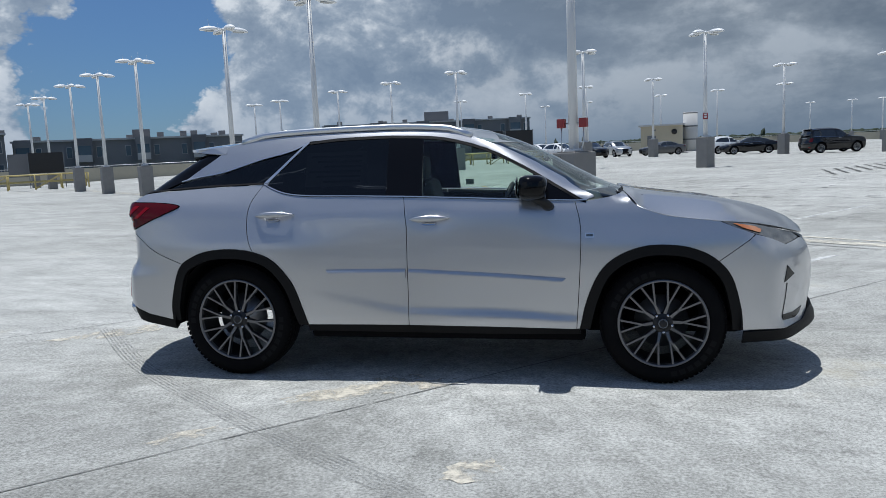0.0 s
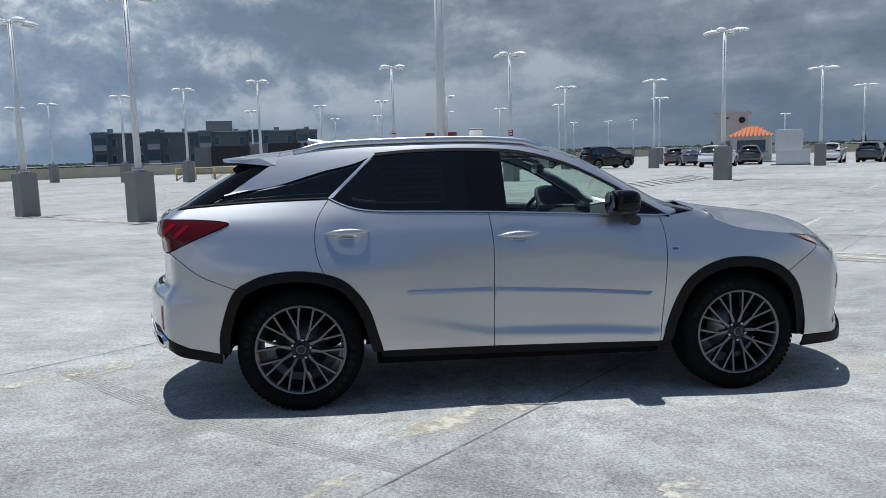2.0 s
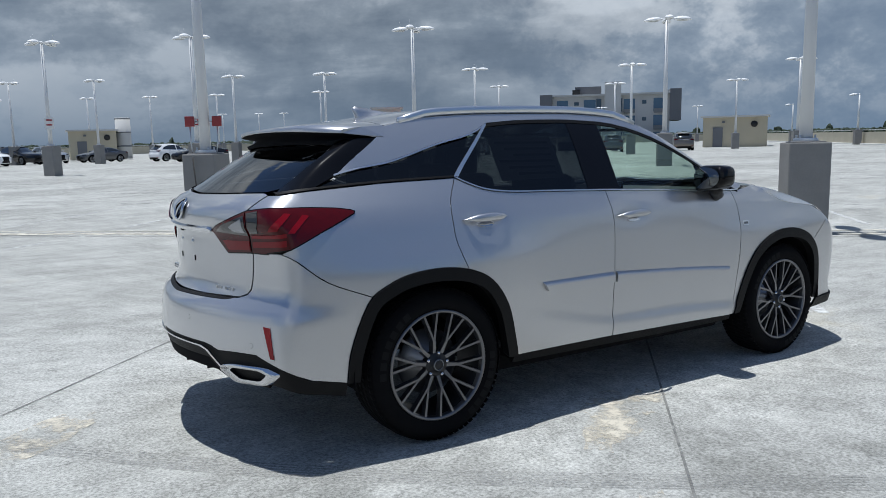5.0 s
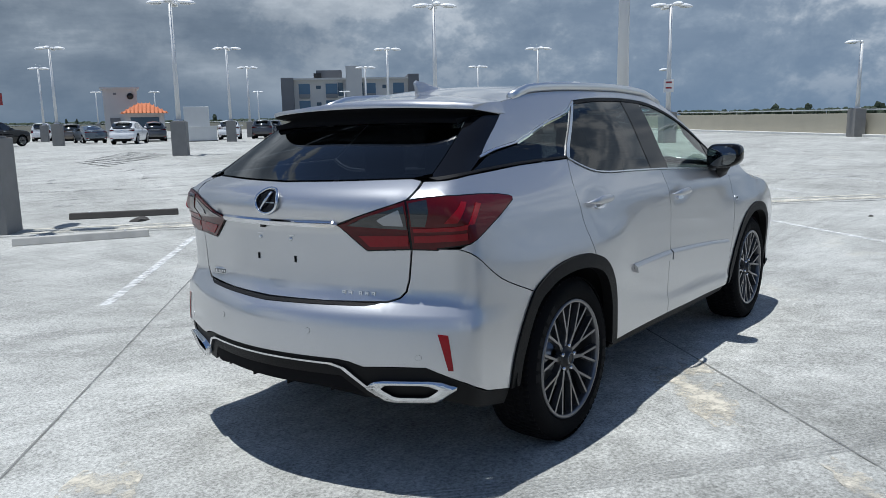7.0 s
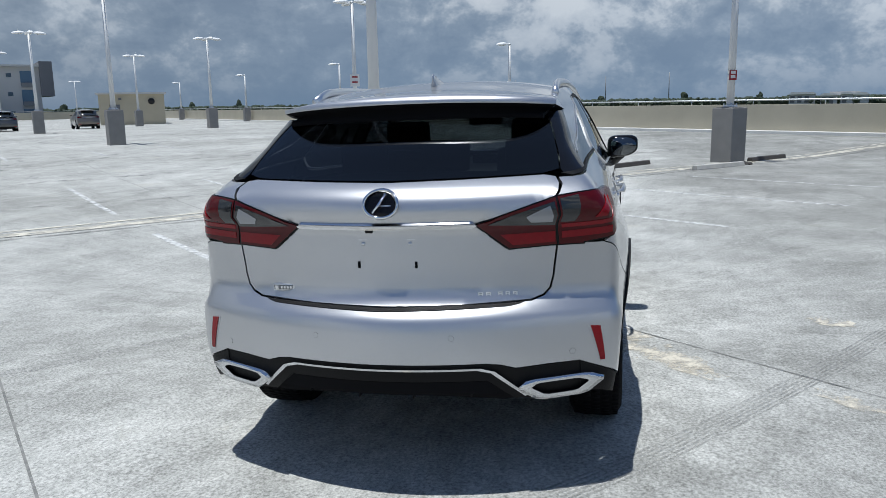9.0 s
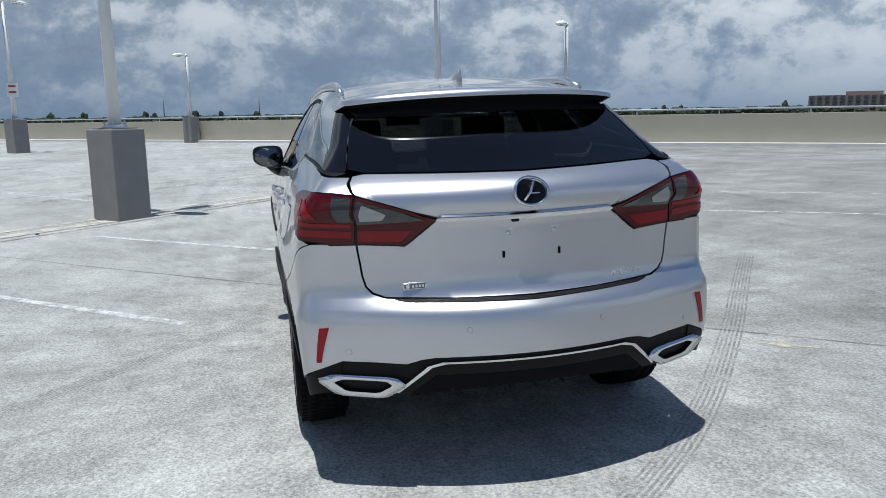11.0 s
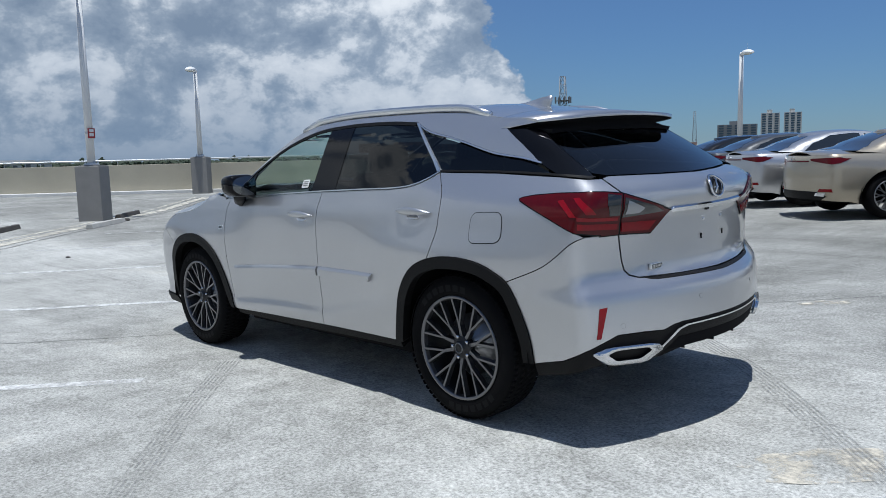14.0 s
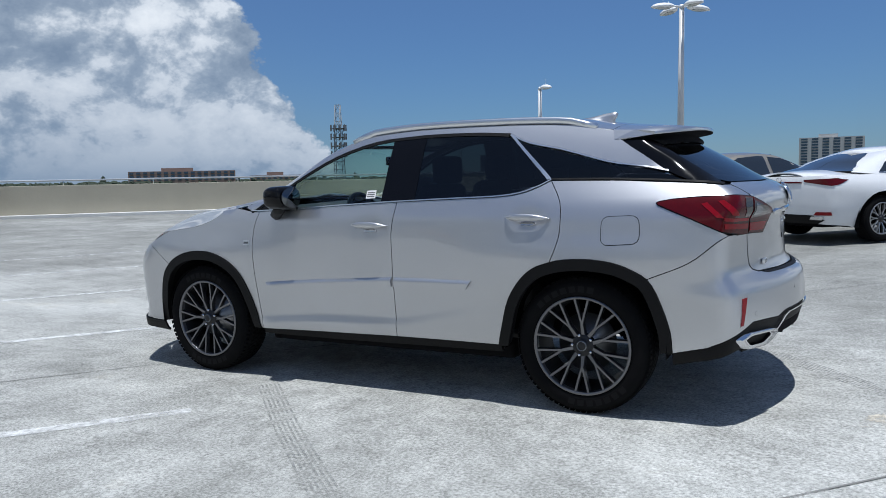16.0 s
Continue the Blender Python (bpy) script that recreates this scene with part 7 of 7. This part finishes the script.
B_AZ = math.degrees(math.atan2(BX.y, BX.x))     # heading along the bays
for a, b, col, what in ((4.35, -9.45, "white", "glossy white saloon car"), (7.15, -8.75, "champagne", "champagne gold saloon car"), (9.85, -8.75, "silver", "silver saloon car"),
                        (12.5, -8.9, "grey", "dark grey saloon car"), (15.1, -9.0, "black", "black saloon car")):
    p = ab(a, b)
    parked_car("sedan", "sedan", col, p.x, p.y, B_AZ + 180, what + " parked in a row")
for kind, col, x, y, hd, what in (
        ("suv", "white", -2.5, 72.0, -60, "white sport utility car"), ("suv", "white", -0.6, 69.5, -50, "white sport utility car"), ("suv", "black", 2.3, 73.0, -60, "black sport utility car"),
        ("suv", "silver", 5.0, 77.0, -70, "silver sport utility car"), ("sedan", "grey", 9.6, 77.5, 200, "grey saloon car"),
        ("suv", "white", 15.0, 71.5, 20, "white sport utility car"), ("sedan", "black", 15.4, 64.0, 185, "black saloon car"), ("big", "black", 19.7, 56.1, 15, "large black sport utility car"),
        ("big", "white", 33.5, 78.5, 60, "large white sport utility car"), ("suv", "bronze", 28.6, 63.0, 65, "dark bronze sport utility car"), ("sedan", "blue", 28.2, 59.2, 75, "blue-grey saloon car"),
        ("suv", "white", 26.5, 50.2, 45, "white sport utility car"), ("suv", "grey", 32.5, 56.6, 60, "dark grey sport utility car"), ("suv", "white", 37.4, 52.8, 50, "white sport utility car"),
        ("suv", "grey", 40.1, 51.6, 46, "dark grey sport utility car"), ("sedan", "black", 42.3, 49.5, 46, "black saloon car"), ("sedan", "black", 45.4, 48.6, 46, "black saloon car"),
        ("suv", "grey", 48.5, 47.0, 45, "grey sport utility car"), ("suv", "bronze", 53.3, 43.1, 45, "bronze sport utility car"), ("suv", "grey", 44.5, 55.5, 48, "grey sport utility car"),
        ("sedan", "grey", 35.0, 61.0, 60, "grey saloon car")):
    parked_car(kind, "suv" if kind != "sedan" else "sedan", col, x, y, hd, what + " parked far along the deck")

# ---- buildings on and beyond the deck ----
M_WALLGREY = material("render_grey", (0.20, 0.208, 0.215), 0.85, noise_amt=0.1, noise_scale=0.5, fine_amt=0.05, fine_scale=6)
M_WALLDARK = material("render_dark", (0.15, 0.155, 0.165), 0.85, noise_amt=0.1, noise_scale=0.6)
M_WALLPALE = material("render_pale", (0.50, 0.50, 0.49), 0.85, noise_amt=0.08, noise_scale=0.5)
M_BEIGE = material("render_beige", (0.46, 0.41, 0.30), 0.85, noise_amt=0.1, noise_scale=0.7)
M_PANE_FAR = material("far_window", (0.05, 0.085, 0.12), 0.08, spec=0.7)
M_PANE_BLUE = material("far_blue_window", (0.07, 0.14, 0.22), 0.1, spec=0.7)
M_ORANGE = material("orange_tile", (0.48, 0.15, 0.055), 0.7, noise_amt=0.25, noise_scale=3)
M_YELLOW = material("yellow_rail", (0.42, 0.34, 0.13), 0.6, noise_amt=0.2)
M_BLACKPANEL = material("black_panel", (0.015, 0.015, 0.016), 0.6, noise_amt=0.2)
M_WHITEBOX = material("white_box", (0.58, 0.59, 0.58), 0.6, noise_amt=0.08, noise_scale=2)
M_STEEL = material("lattice_steel", (0.20, 0.21, 0.22), 0.6, metal=0.5)
M_GRASS = material("far_ground", (0.06, 0.075, 0.045), 0.95, noise_amt=0.4, noise_scale=0.02, fine_amt=0.2, fine_scale=0.15)
M_TREE = material("far_foliage", (0.030, 0.045, 0.026), 0.9, noise_amt=0.4, noise_scale=0.3)
M_BRICK = material("far_brick", (0.26, 0.19, 0.16), 0.85, noise_amt=0.15, noise_scale=0.3)

DEEP = -14.0
g = part("ground", raw([(-4500, -4500, DEEP), (4500, -4500, DEEP), (4500, 4500, DEEP), (-4500, 4500, DEEP)], [(0, 1, 2, 3)]), M_GRASS)
tagged(g, "flat green and built-up land far below the deck", "ground", kind="structure")
# the car park's own flanks under the deck
c = [ab(A0, B0), ab(A1, B0), ab(A1, B1), ab(A0, B1)]
v = [(p.x, p.y, z) for z in (-0.65, DEEP) for p in c]
o = part("car_park_wall", raw(v, [(k, (k + 1) % 4, 4 + (k + 1) % 4, 4 + k) for k in range(4)] + [(0, 1, 2, 3)]), M_CONC, smooth=False)
o.location.z = -0.02
tagged(o, "plain concrete flanks of the car park below the deck", "wall", kind="structure")


FROM = {0: (0.436, -5.602), 2: (-1.013, -5.469), 4: (-2.65, -4.62), 7: (-4.40, -2.48), 8: (-4.80, -1.68), 9: (-5.10, -0.81), 12: (-4.78, 2.45), 16: (-2.69, 4.86)}


def polar(az, d, k=16):
    """A place by its bearing and distance from one of the standpoints."""
    a = radians(az)
    return FROM[k][0] + d * math.sin(a), FROM[k][1] + d * math.cos(a)


def facing(az0, az1, d, k=16):
    """Where a front between two bearings at distance d stands: its left corner, its width, its turn; x runs along it, -y faces the deck."""
    p, q = Vector((*polar(az0, d, k), 0)), Vector((*polar(az1, d, k), 0))
    return pose(p.x, p.y, 0, 0, 0, math.degrees(math.atan2(q.y - p.y, q.x - p.x))), (q - p).length


def window_in(parent, x0, x1, z0, z1, mat, y=0.0, frame_mat=None):
    w = part("window", box(x0, x1, y - 0.06, y + 0.05, z0, z1), frame_mat or M_WALLPALE, parent, smooth=False)
    n = max(1, round((x1 - x0) / 1.2))
    for k in range(n):
        a, b = x0 + (x1 - x0) * k / n + 0.06, x0 + (x1 - x0) * (k + 1) / n - 0.06
        part("pane", box(a, b, y - 0.075, y - 0.05, z0 + 0.06, z1 - 0.06), mat, w, smooth=False)


# modern grey block with blue glass
m, wd = facing(41.5, 50.75, 165, 8)
wd /= 1.7
b1 = thing("office_building", "modern grey block with blue window bands beyond the deck", "building", m @ Matrix.Translation((0, 0, -1.2)) @ Matrix.Diagonal((1.7, 1.3, 1.25, 1)))
part("wall", box(0.9, wd - 0.7, 0, 14, DEEP, 8.7), M_WALLPALE, b1, smooth=False)
part("roof_slab", box(0.5, wd - 0.3, -0.7, 14.3, 8.7, 9.0), M_WALLPALE, b1, smooth=False)
part("side_wing", box(-0.6, 0.9, -0.8, 9, 3.6, 9.1), M_WALLDARK, b1, smooth=False)
part("side_wing", box(wd - 0.7, wd + 0.6, -0.8, 9, 4.4, 9.5), M_WALLDARK, b1, smooth=False)
part("stair_tower", box(wd * 0.465, wd * 0.59, -1.0, 4, DEEP, 10.9), M_WALLPALE, b1, smooth=False)
part("plant_room", box(wd * 0.23, wd * 0.43, 2, 7, 9.0, 10.4), M_WALLDARK, b1, smooth=False)
part("plant_room", box(wd * 0.21, wd * 0.27, 1.5, 3, 9.0, 9.9), M_BLACKPANEL, b1, smooth=False)
for x0, x1, mat in ((0.09, 0.185, 1), (0.225, 0.27, 0), (0.30, 0.40, 1), (0.605, 0.70, 1), (0.745, 0.785, 0), (0.83, 0.925, 1)):
    for fl in range(5):
        z0 = 6.05 - fl * 2.75
        if mat:
            window_in(b1, x0 * wd, x1 * wd, z0 - 0.2, z0 + 2.1, M_PANE_BLUE)
            part("balcony", box(x0 * wd + 0.1, x1 * wd - 0.1, -0.4, -0.1, z0 - 0.35, z0 + 0.35), M_WALLGREY, b1, smooth=False)
        else:
            window_in(b1, x0 * wd, x1 * wd, z0 + 1.1, z0 + 1.8, M_PANE_FAR)
for k in range(4):
    part("glazed_stair", box(wd * 0.40, wd * 0.44, -0.15, 0.1, 6.0 - k * 2.75, 8.2 - k * 2.75), M_PANE_FAR, b1, smooth=False)
    part("glazed_stair", box(wd * 0.565, wd * 0.60, -0.15, 0.1, 6.0 - k * 2.75, 8.2 - k * 2.75), M_PANE_FAR, b1, smooth=False)


def flats(az0, az1, d, top, bays, label, tower=None, seed=1, k=0):
    m, wd = facing(az0, az1, d, k)
    h = thing("apartment_building", label, "building", m)
    rnd = random.Random(seed)
    part("wall", box(0, wd, 0, 12, DEEP, top), M_WALLGREY, h, smooth=False)
    part("roof_edge", box(-0.2, wd + 0.2, -0.3, 12.2, top, top + 0.25), M_WALLPALE, h, smooth=False)
    bw = wd / bays
    for k in range(bays):
        x0 = k * bw
        if k % 2 == 0:
            bl = part("bay", box(x0 + 0.08 * bw, x0 + 0.62 * bw, -1.2, 0.1, DEEP, top + 0.35), M_WALLDARK if k % 4 else M_WALLGREY, h, smooth=False)
            for fl in range(3):
                z = top - 2.4 - fl * 2.9
                part("balcony_recess", box(x0 + 0.14 * bw, x0 + 0.56 * bw, -1.28, -1.15, z, z + 1.7), M_PANE_FAR, bl, smooth=False)
                part("balcony", box(x0 + 0.12 * bw, x0 + 0.58 * bw, -1.9, -1.2, z - 0.5, z + 0.45), M_WALLPALE, bl, smooth=False)
        for fl in range(3):
            z = top - 2.3 - fl * 2.9
            window_in(h, x0 + 0.72 * bw, x0 + 0.92 * bw, z, z + 1.5, M_PANE_FAR)
    if tower:
        part("roof_house", box(wd * tower[0], wd * tower[1], 3, 8, top, top + tower[2]), M_WALLDARK, h, smooth=False)
    for _ in range(7):
        x = rnd.uniform(0.05, 0.95) * wd
        part("roof_unit", box(x, x + 0.9, 2, 3, top + 0.2, top + 0.2 + rnd.uniform(0.4, 0.9)), M_WALLDARK, h, smooth=False)


flats(-18.0, -2.7, 150, 6.9, 9, "grey three-storey apartment block beyond the parapet", (0.49, 0.61, 2.2), 3, 2)
flats(-39.0, -24.3, 118, 5.0, 8, "grey apartment block with balconies beyond the parapet", (0.50, 0.58, 1.5), 5)
flats(-46.0, -39.4, 112, 5.9, 3, "grey apartment block beyond the parapet", None, 8)


def deck_house(az0, az1, d, top, mat, label, depth=5.0, k=9):
    m, wd = facing(az0, az1, d, k)
    h = thing("stair_house", label, "building", m)
    part("wall", box(0, wd, 0, depth, 0, top), mat, h, smooth=False)
    part("roof", box(-0.25, wd + 0.25, -0.35, depth + 0.2, top, top + 0.18), M_WALLPALE, h, smooth=False)
    part("door", box(wd * 0.16, wd * 0.16 + 1.0, -0.06, 0.02, 0, 2.1), M_WALLDARK, h, smooth=False)
    part("round_vent", cyl(0.34, 0.34, (wd * 0.8, -0.1, top - 0.75), (wd * 0.8, 0.05, top - 0.75), 16), M_BLACKPANEL, h, "dark round vent")
    part("wall_lamp", box(wd * 0.3, wd * 0.3 + 0.3, -0.15, 0, top - 0.6, top - 0.4), M_WALLDARK, h, smooth=False)


deck_house(54.0, 58.2, 88, 3.15, M_BEIGE, "small beige stair house on the deck")
deck_house(4.8, 7.7, 98, 3.25, M_BEIGE, "small beige stair house on the deck", 5.0, 0)
deck_house(28.9, 31.05, 89, 5.1, M_WALLPALE, "tall grey lift tower on the deck", 4, 7)
p = polar(8.2, 100, 0)
tk = thing("water_tank", "pale round tank behind the stair house", "tank", pose(p[0], p[1], 0))
part("drum", cyl(0.85, 0.85, (0, 0, 0), (0, 0, 4.8), 24), M_WALLPALE, tk)
for z in (1.4, 3.0, 4.6):
    part("band", cyl(0.89, 0.89, (0, 0, z), (0, 0, z + 0.16), 24), M_WALLGREY, tk)
# kiosk with an orange tiled roof
m, wd = facing(29.9, 33.0, 83, 7)
k = thing("kiosk", "small kiosk with an orange tiled hipped roof", "building", m)
part("wall", box(0.4, wd - 0.4, 0, 3.6, 0, 2.5), M_WALLPALE, k, smooth=False)
r = raw([(0, -0.7, 2.5), (wd, -0.7, 2.5), (wd, 4.3, 2.5), (0, 4.3, 2.5), (wd * 0.38, 1.8, 3.5), (wd * 0.60, 1.8, 3.5)], [(0, 1, 5, 4), (1, 2, 5), (2, 3, 4, 5), (3, 0, 4), (3, 2, 1, 0)])
rf = part("roof", r, M_ORANGE, k, "orange tiled hipped roof", smooth=False)
for i in range(12):
    x = wd * (i + 0.5) / 12
    t = min(max(0.0, 1 - abs(x - wd / 2) / (wd / 2)) * 1.4, 1.0)
    part("tile_roll", tube([(x, -0.7, 2.53), (x, -0.7 + 2.5 * t, 2.53 + 1.0 * t)], 0.06, 6), M_ORANGE, rf)
part("window", box(0.9, wd - 0.9, -0.05, 0.02, 1.0, 2.1), M_PANE_FAR, k, smooth=False)
part("counter", box(0.7, wd - 0.7, -0.3, 0, 0.85, 0.95), M_WALLGREY, k, smooth=False)
# white stacked boxes
m, wd = facing(34.0, 35.95, 62, 7)
k = thing("storage_box", "two white storage boxes stacked on the deck", "container", m)
part("lower_box", box(0.1, wd + 0.25, 0, 1.6, 0, 1.18, 0.03), M_WHITEBOX, k, smooth=False)
part("upper_box", box(0.0, wd - 0.25, 0.15, 1.4, 1.18, 2.68, 0.03), M_WHITEBOX, k, smooth=False)
part("lid", box(0.05, wd + 0.3, -0.05, 1.65, 1.12, 1.20, 0.01), M_WHITEBOX, k, smooth=False)
part("pallet", box(-0.25, wd + 0.3, -0.1, 1.7, 0, 0.10), M_STOP_DARK, k, smooth=False)


def ramp_guard(x, y, turn, ln, panels, name="ramp_guard"):
    h = thing("ramp_railing", "weathered yellow guard railing round a ramp with black panels", "railing", pose(x, y, 0, 0, 0, turn))
    for row, y0 in enumerate((0.0, 3.4)):
        for z in (0.55, 1.05):
            part("rail", tube([(0, y0, z), (ln, y0, z)], 0.055, 6), M_YELLOW, h)
        n = int(ln / 1.5)
        for k in range(n + 1):
            part("post", cyl(0.055, 0.055, (k * ln / n, y0, 0), (k * ln / n, y0, 1.08), 8), M_YELLOW, h)
        for k in range(0, n, 2):
            part("brace", tube([(k * ln / n, y0, 0.05), ((k + 1) * ln / n, y0, 1.0)], 0.03, 5), M_YELLOW, h)
    for x0, x1, z1 in panels:
        e = part("panel", box(x0, x1, 4.4, 4.55, 1.15, z1), M_BLACKPANEL, h, "black screen panel", smooth=False)
        part("panel_frame", box(x0 - 0.06, x0, 4.38, 4.6, 0, z1 + 0.03), M_STEEL, e, smooth=False)
        part("panel_frame", box(x1, x1 + 0.06, 4.38, 4.6, 0, z1 + 0.03), M_STEEL, e, smooth=False)
        part("panel_side", box(x0 - 1.4, x0 - 0.06, 4.5, 5.2, 0.9, z1 - 0.05), M_WALLDARK, e, smooth=False)


p = polar(-11.5, 66, 4)
ramp_guard(p[0], p[1], 12, 14.0, ((3.0, 6.4, 2.9), (8.0, 11.0, 3.05), (11.3, 13.8, 3.05)))
p = polar(-41, 62, 0)
ramp_guard(p[0], p[1], 38, 7.0, ((3.2, 5.6, 2.7),))
M_ALARM = material("faded_red_enamel", (0.26, 0.018, 0.02), 0.4, coat=0.3, noise_amt=0.25, noise_scale=12)
p = ab(-6.8, 8.3)
bx = thing("alarm_box", "two red metal boxes on conduits clamped beside a lamp pole", "alarm box", pose(p.x, p.y, float(deck_z(p.x, p.y)), 0, 0, -22))
for x in (-0.25, 0.24):
    part("red_box", box(x - 0.085, x + 0.085, -0.10, 0.02, 2.03, 2.22, 0.012), M_ALARM, bx, "small red metal box", smooth=False)
    part("conduit", tube([(x, -0.04, 2.04), (x, -0.06, 1.75), (x * 0.9, -0.10, 1.56)], 0.014, 6), M_RAIL, bx)
part("clamp_bar", tube([(-0.25, -0.02, 2.12), (0.24, -0.02, 2.12)], 0.014, 6), M_RAIL, bx)
part("cable", tube([(-0.225, -0.10, 1.56), (-0.20, -0.345, 1.40), (-0.17, -0.345, 0.9), (-0.12, -0.345, 0.1)], 0.012, 6), M_STOP_DARK, bx)


# far things
def mast(az, d, z0, z1, w0, w1, label, antennas=True):
    x, y = polar(az, d)
    t = thing("radio_mast", label, "radio mast", pose(x, y, 0, 0, 0, 20))
    n = 14
    legs = [(-1, -1), (1, -1), (1, 1), (-1, 1)]
    wid = lambda z: w0 + (w1 - w0) * (z - z0) / (z1 - z0)
    for sx, sy in legs:
        part("leg", tube([(sx * wid(z0), sy * wid(z0), z0), (sx * wid(z1), sy * wid(z1), z1)], 0.14, 6), M_STEEL, t)
    br = bmesh.new()
    for k in range(n):
        za, zb = z0 + (z1 - z0) * k / n, z0 + (z1 - z0) * (k + 1) / n
        for i in range(4):
            a, b = legs[i], legs[(i + 1) % 4]
            tube([(a[0] * wid(za), a[1] * wid(za), za), (b[0] * wid(zb), b[1] * wid(zb), zb)], 0.08, 4, br)
            tube([(a[0] * wid(zb), a[1] * wid(zb), zb), (b[0] * wid(zb), b[1] * wid(zb), zb)], 0.08, 4, br)
    part("lattice", br, M_STEEL, t)
    if antennas:
        for z in (z1 - 9.5, z1 - 13.0, z1 - 16.5, z1 - 20.0):
            part("platform", cyl(2.9, 2.9, (0, 0, z), (0, 0, z + 0.2), 12), M_STEEL, t)
            for k in range(9):
                a = k * math.tau / 9
                part("antenna", box(3.1 * math.cos(a) - 0.22, 3.1 * math.cos(a) + 0.22, 3.1 * math.sin(a) - 0.22, 3.1 * math.sin(a) + 0.22, z - 0.9, z + 1.6), M_STEEL, t, smooth=False)


mast(144.0, 312, DEEP, 31.0, 2.4, 0.9, "lattice radio mast with ringed antenna platforms")
mast(153.0, 900, DEEP, 42, 3, 1, "thin lattice mast on the skyline", False)
mast(148.5, 700, DEEP, 22, 3, 1, "thin lattice mast on the skyline", False)
for az, top in ((83.5, 26), (94.4, 34), (98.5, 36), (90.0, 30)):
    x, y = polar(az, 1500)
    t = thing("radio_mast", "slender mast far on the horizon", "radio mast", pose(x, y, 0))
    part("shaft", cyl(1.1, 0.6, (0, 0, DEEP), (0, 0, top + 18), 8), M_STEEL, t)


def tower_block(az0, az1, d, top, floors, bays, mat, label):
    m, wd = facing(az0, az1, d)
    h = thing("tower_block", label, "building", m)
    part("wall", box(0, wd, 0, wd * 0.5, DEEP, top), mat, h, smooth=False)
    part("roof_house", box(wd * 0.3, wd * 0.6, wd * 0.1, wd * 0.3, top, top + d * 0.004), mat, h, smooth=False)
    fh = (top - 2) / floors
    for f in range(floors):
        for b in range(bays):
            x0 = wd * (b + 0.2) / bays
            part("window", box(x0, x0 + wd * 0.6 / bays, -0.4, 0.1, top - (f + 0.85) * fh, top - (f + 0.25) * fh), M_PANE_FAR, h, smooth=False)


tower_block(176.6, 180.5, 800, 31, 11, 6, M_WALLPALE, "pale high-rise block on the skyline")
tower_block(174.2, 175.3, 1100, 18, 7, 3, M_WALLDARK, "dark high-rise block on the skyline")
tower_block(171.9, 172.3, 1200, 17, 6, 2, M_WALLDARK, "slim dark high-rise on the skyline")
tower_block(154.5, 157.1, 1000, 29, 9, 5, M_WALLGREY, "grey high-rise block on the skyline")
tower_block(157.3, 158.5, 1000, 41, 14, 3, M_WALLPALE, "pale high-rise block on the skyline")
tower_block(158.75, 159.85, 1000, 41, 14, 3, M_WALLPALE, "pale high-rise block on the skyline")
tower_block(129.3, 136.5, 300, 5.6, 3, 16, M_BRICK, "long low brick building beyond the parapet")
tower_block(137.5, 141.5, 320, 3.6, 2, 10, M_BRICK, "low brick building beyond the parapet")
tower_block(150.0, 155.5, 420, 3.0, 2, 9, M_BRICK, "long low building beyond the parapet")
tower_block(156.5, 162.0, 500, 4.5, 3, 9, M_WALLGREY, "low grey building beyond the parapet")
tower_block(182, 196, 600, 7.5, 3, 20, M_WALLGREY, "long grey building on the skyline")
tower_block(103, 109, 900, 3.8, 1, 14, M_WALLPALE, "long pale sheds far on the plain")


def woods():
    """Far treetops all round the horizon."""
    rnd = random.Random(21)
    vs, fs = [], []
    ico = bmesh.new()
    bmesh.ops.create_icosphere(ico, subdivisions=2, radius=1.0)
    base = [v.co.copy() for v in ico.verts]
    tri = [[v.index for v in f.verts] for f in ico.faces]
    ico.free()
    for k in range(5200):
        az = rnd.uniform(-50, 200)
        d = rnd.choice((280, 340, 420, 520, 700)) * rnd.uniform(0.9, 1.15)
        x, y = polar(az, d)
        tall = rnd.random() < 0.012
        r = d * rnd.uniform(0.0022, 0.0050)
        top = 1.2 + d * rnd.uniform(0.0004, 0.0040) + (d * 0.004 if tall else 0)
        off = len(vs)
        for c in base:
            j = 0.7 + 0.6 * rnd.random()
            vs.append((x + c.x * r * j * (0.5 if tall else 1.3), y + c.y * r * j, top - r + c.z * r * j * (1.6 if tall else 0.9)))
        fs += [[off + i for i in t] for t in tri]
    o = part("woods", raw(vs, fs), M_TREE, smooth=False)
    tagged(o, "dark line of far treetops along the horizon", "trees", kind="stuff")


woods()
for az0, az1, top in ((102.7, 104.3, 3.3), (104.6, 105.6, 2.8), (105.8, 106.5, 3.1), (106.6, 107.4, 2.9)):
    m, wd = facing(az0, az1, 265, 12)
    w = thing("warehouse", "long low white warehouse far beyond the parapet", "building", m, group="far warehouses")
    part("wall", box(0, wd, 0, 20, DEEP, top - 0.7), M_WALLPALE, w, smooth=False)
    part("roof", prism([(-0.4, top - 0.7), (wd + 0.4, top - 0.7), (wd - 0.6, top), (0.6, top)], -0.5, 20.5), M_WHITEBOX, w, "white metal roof", smooth=False)
    for k in range(int(wd / 2)):
        part("door", box(k * 2 + 0.4, k * 2 + 1.6, -0.08, 0.02, top - 3.2, top - 1.2), M_WALLDARK, w, smooth=False)
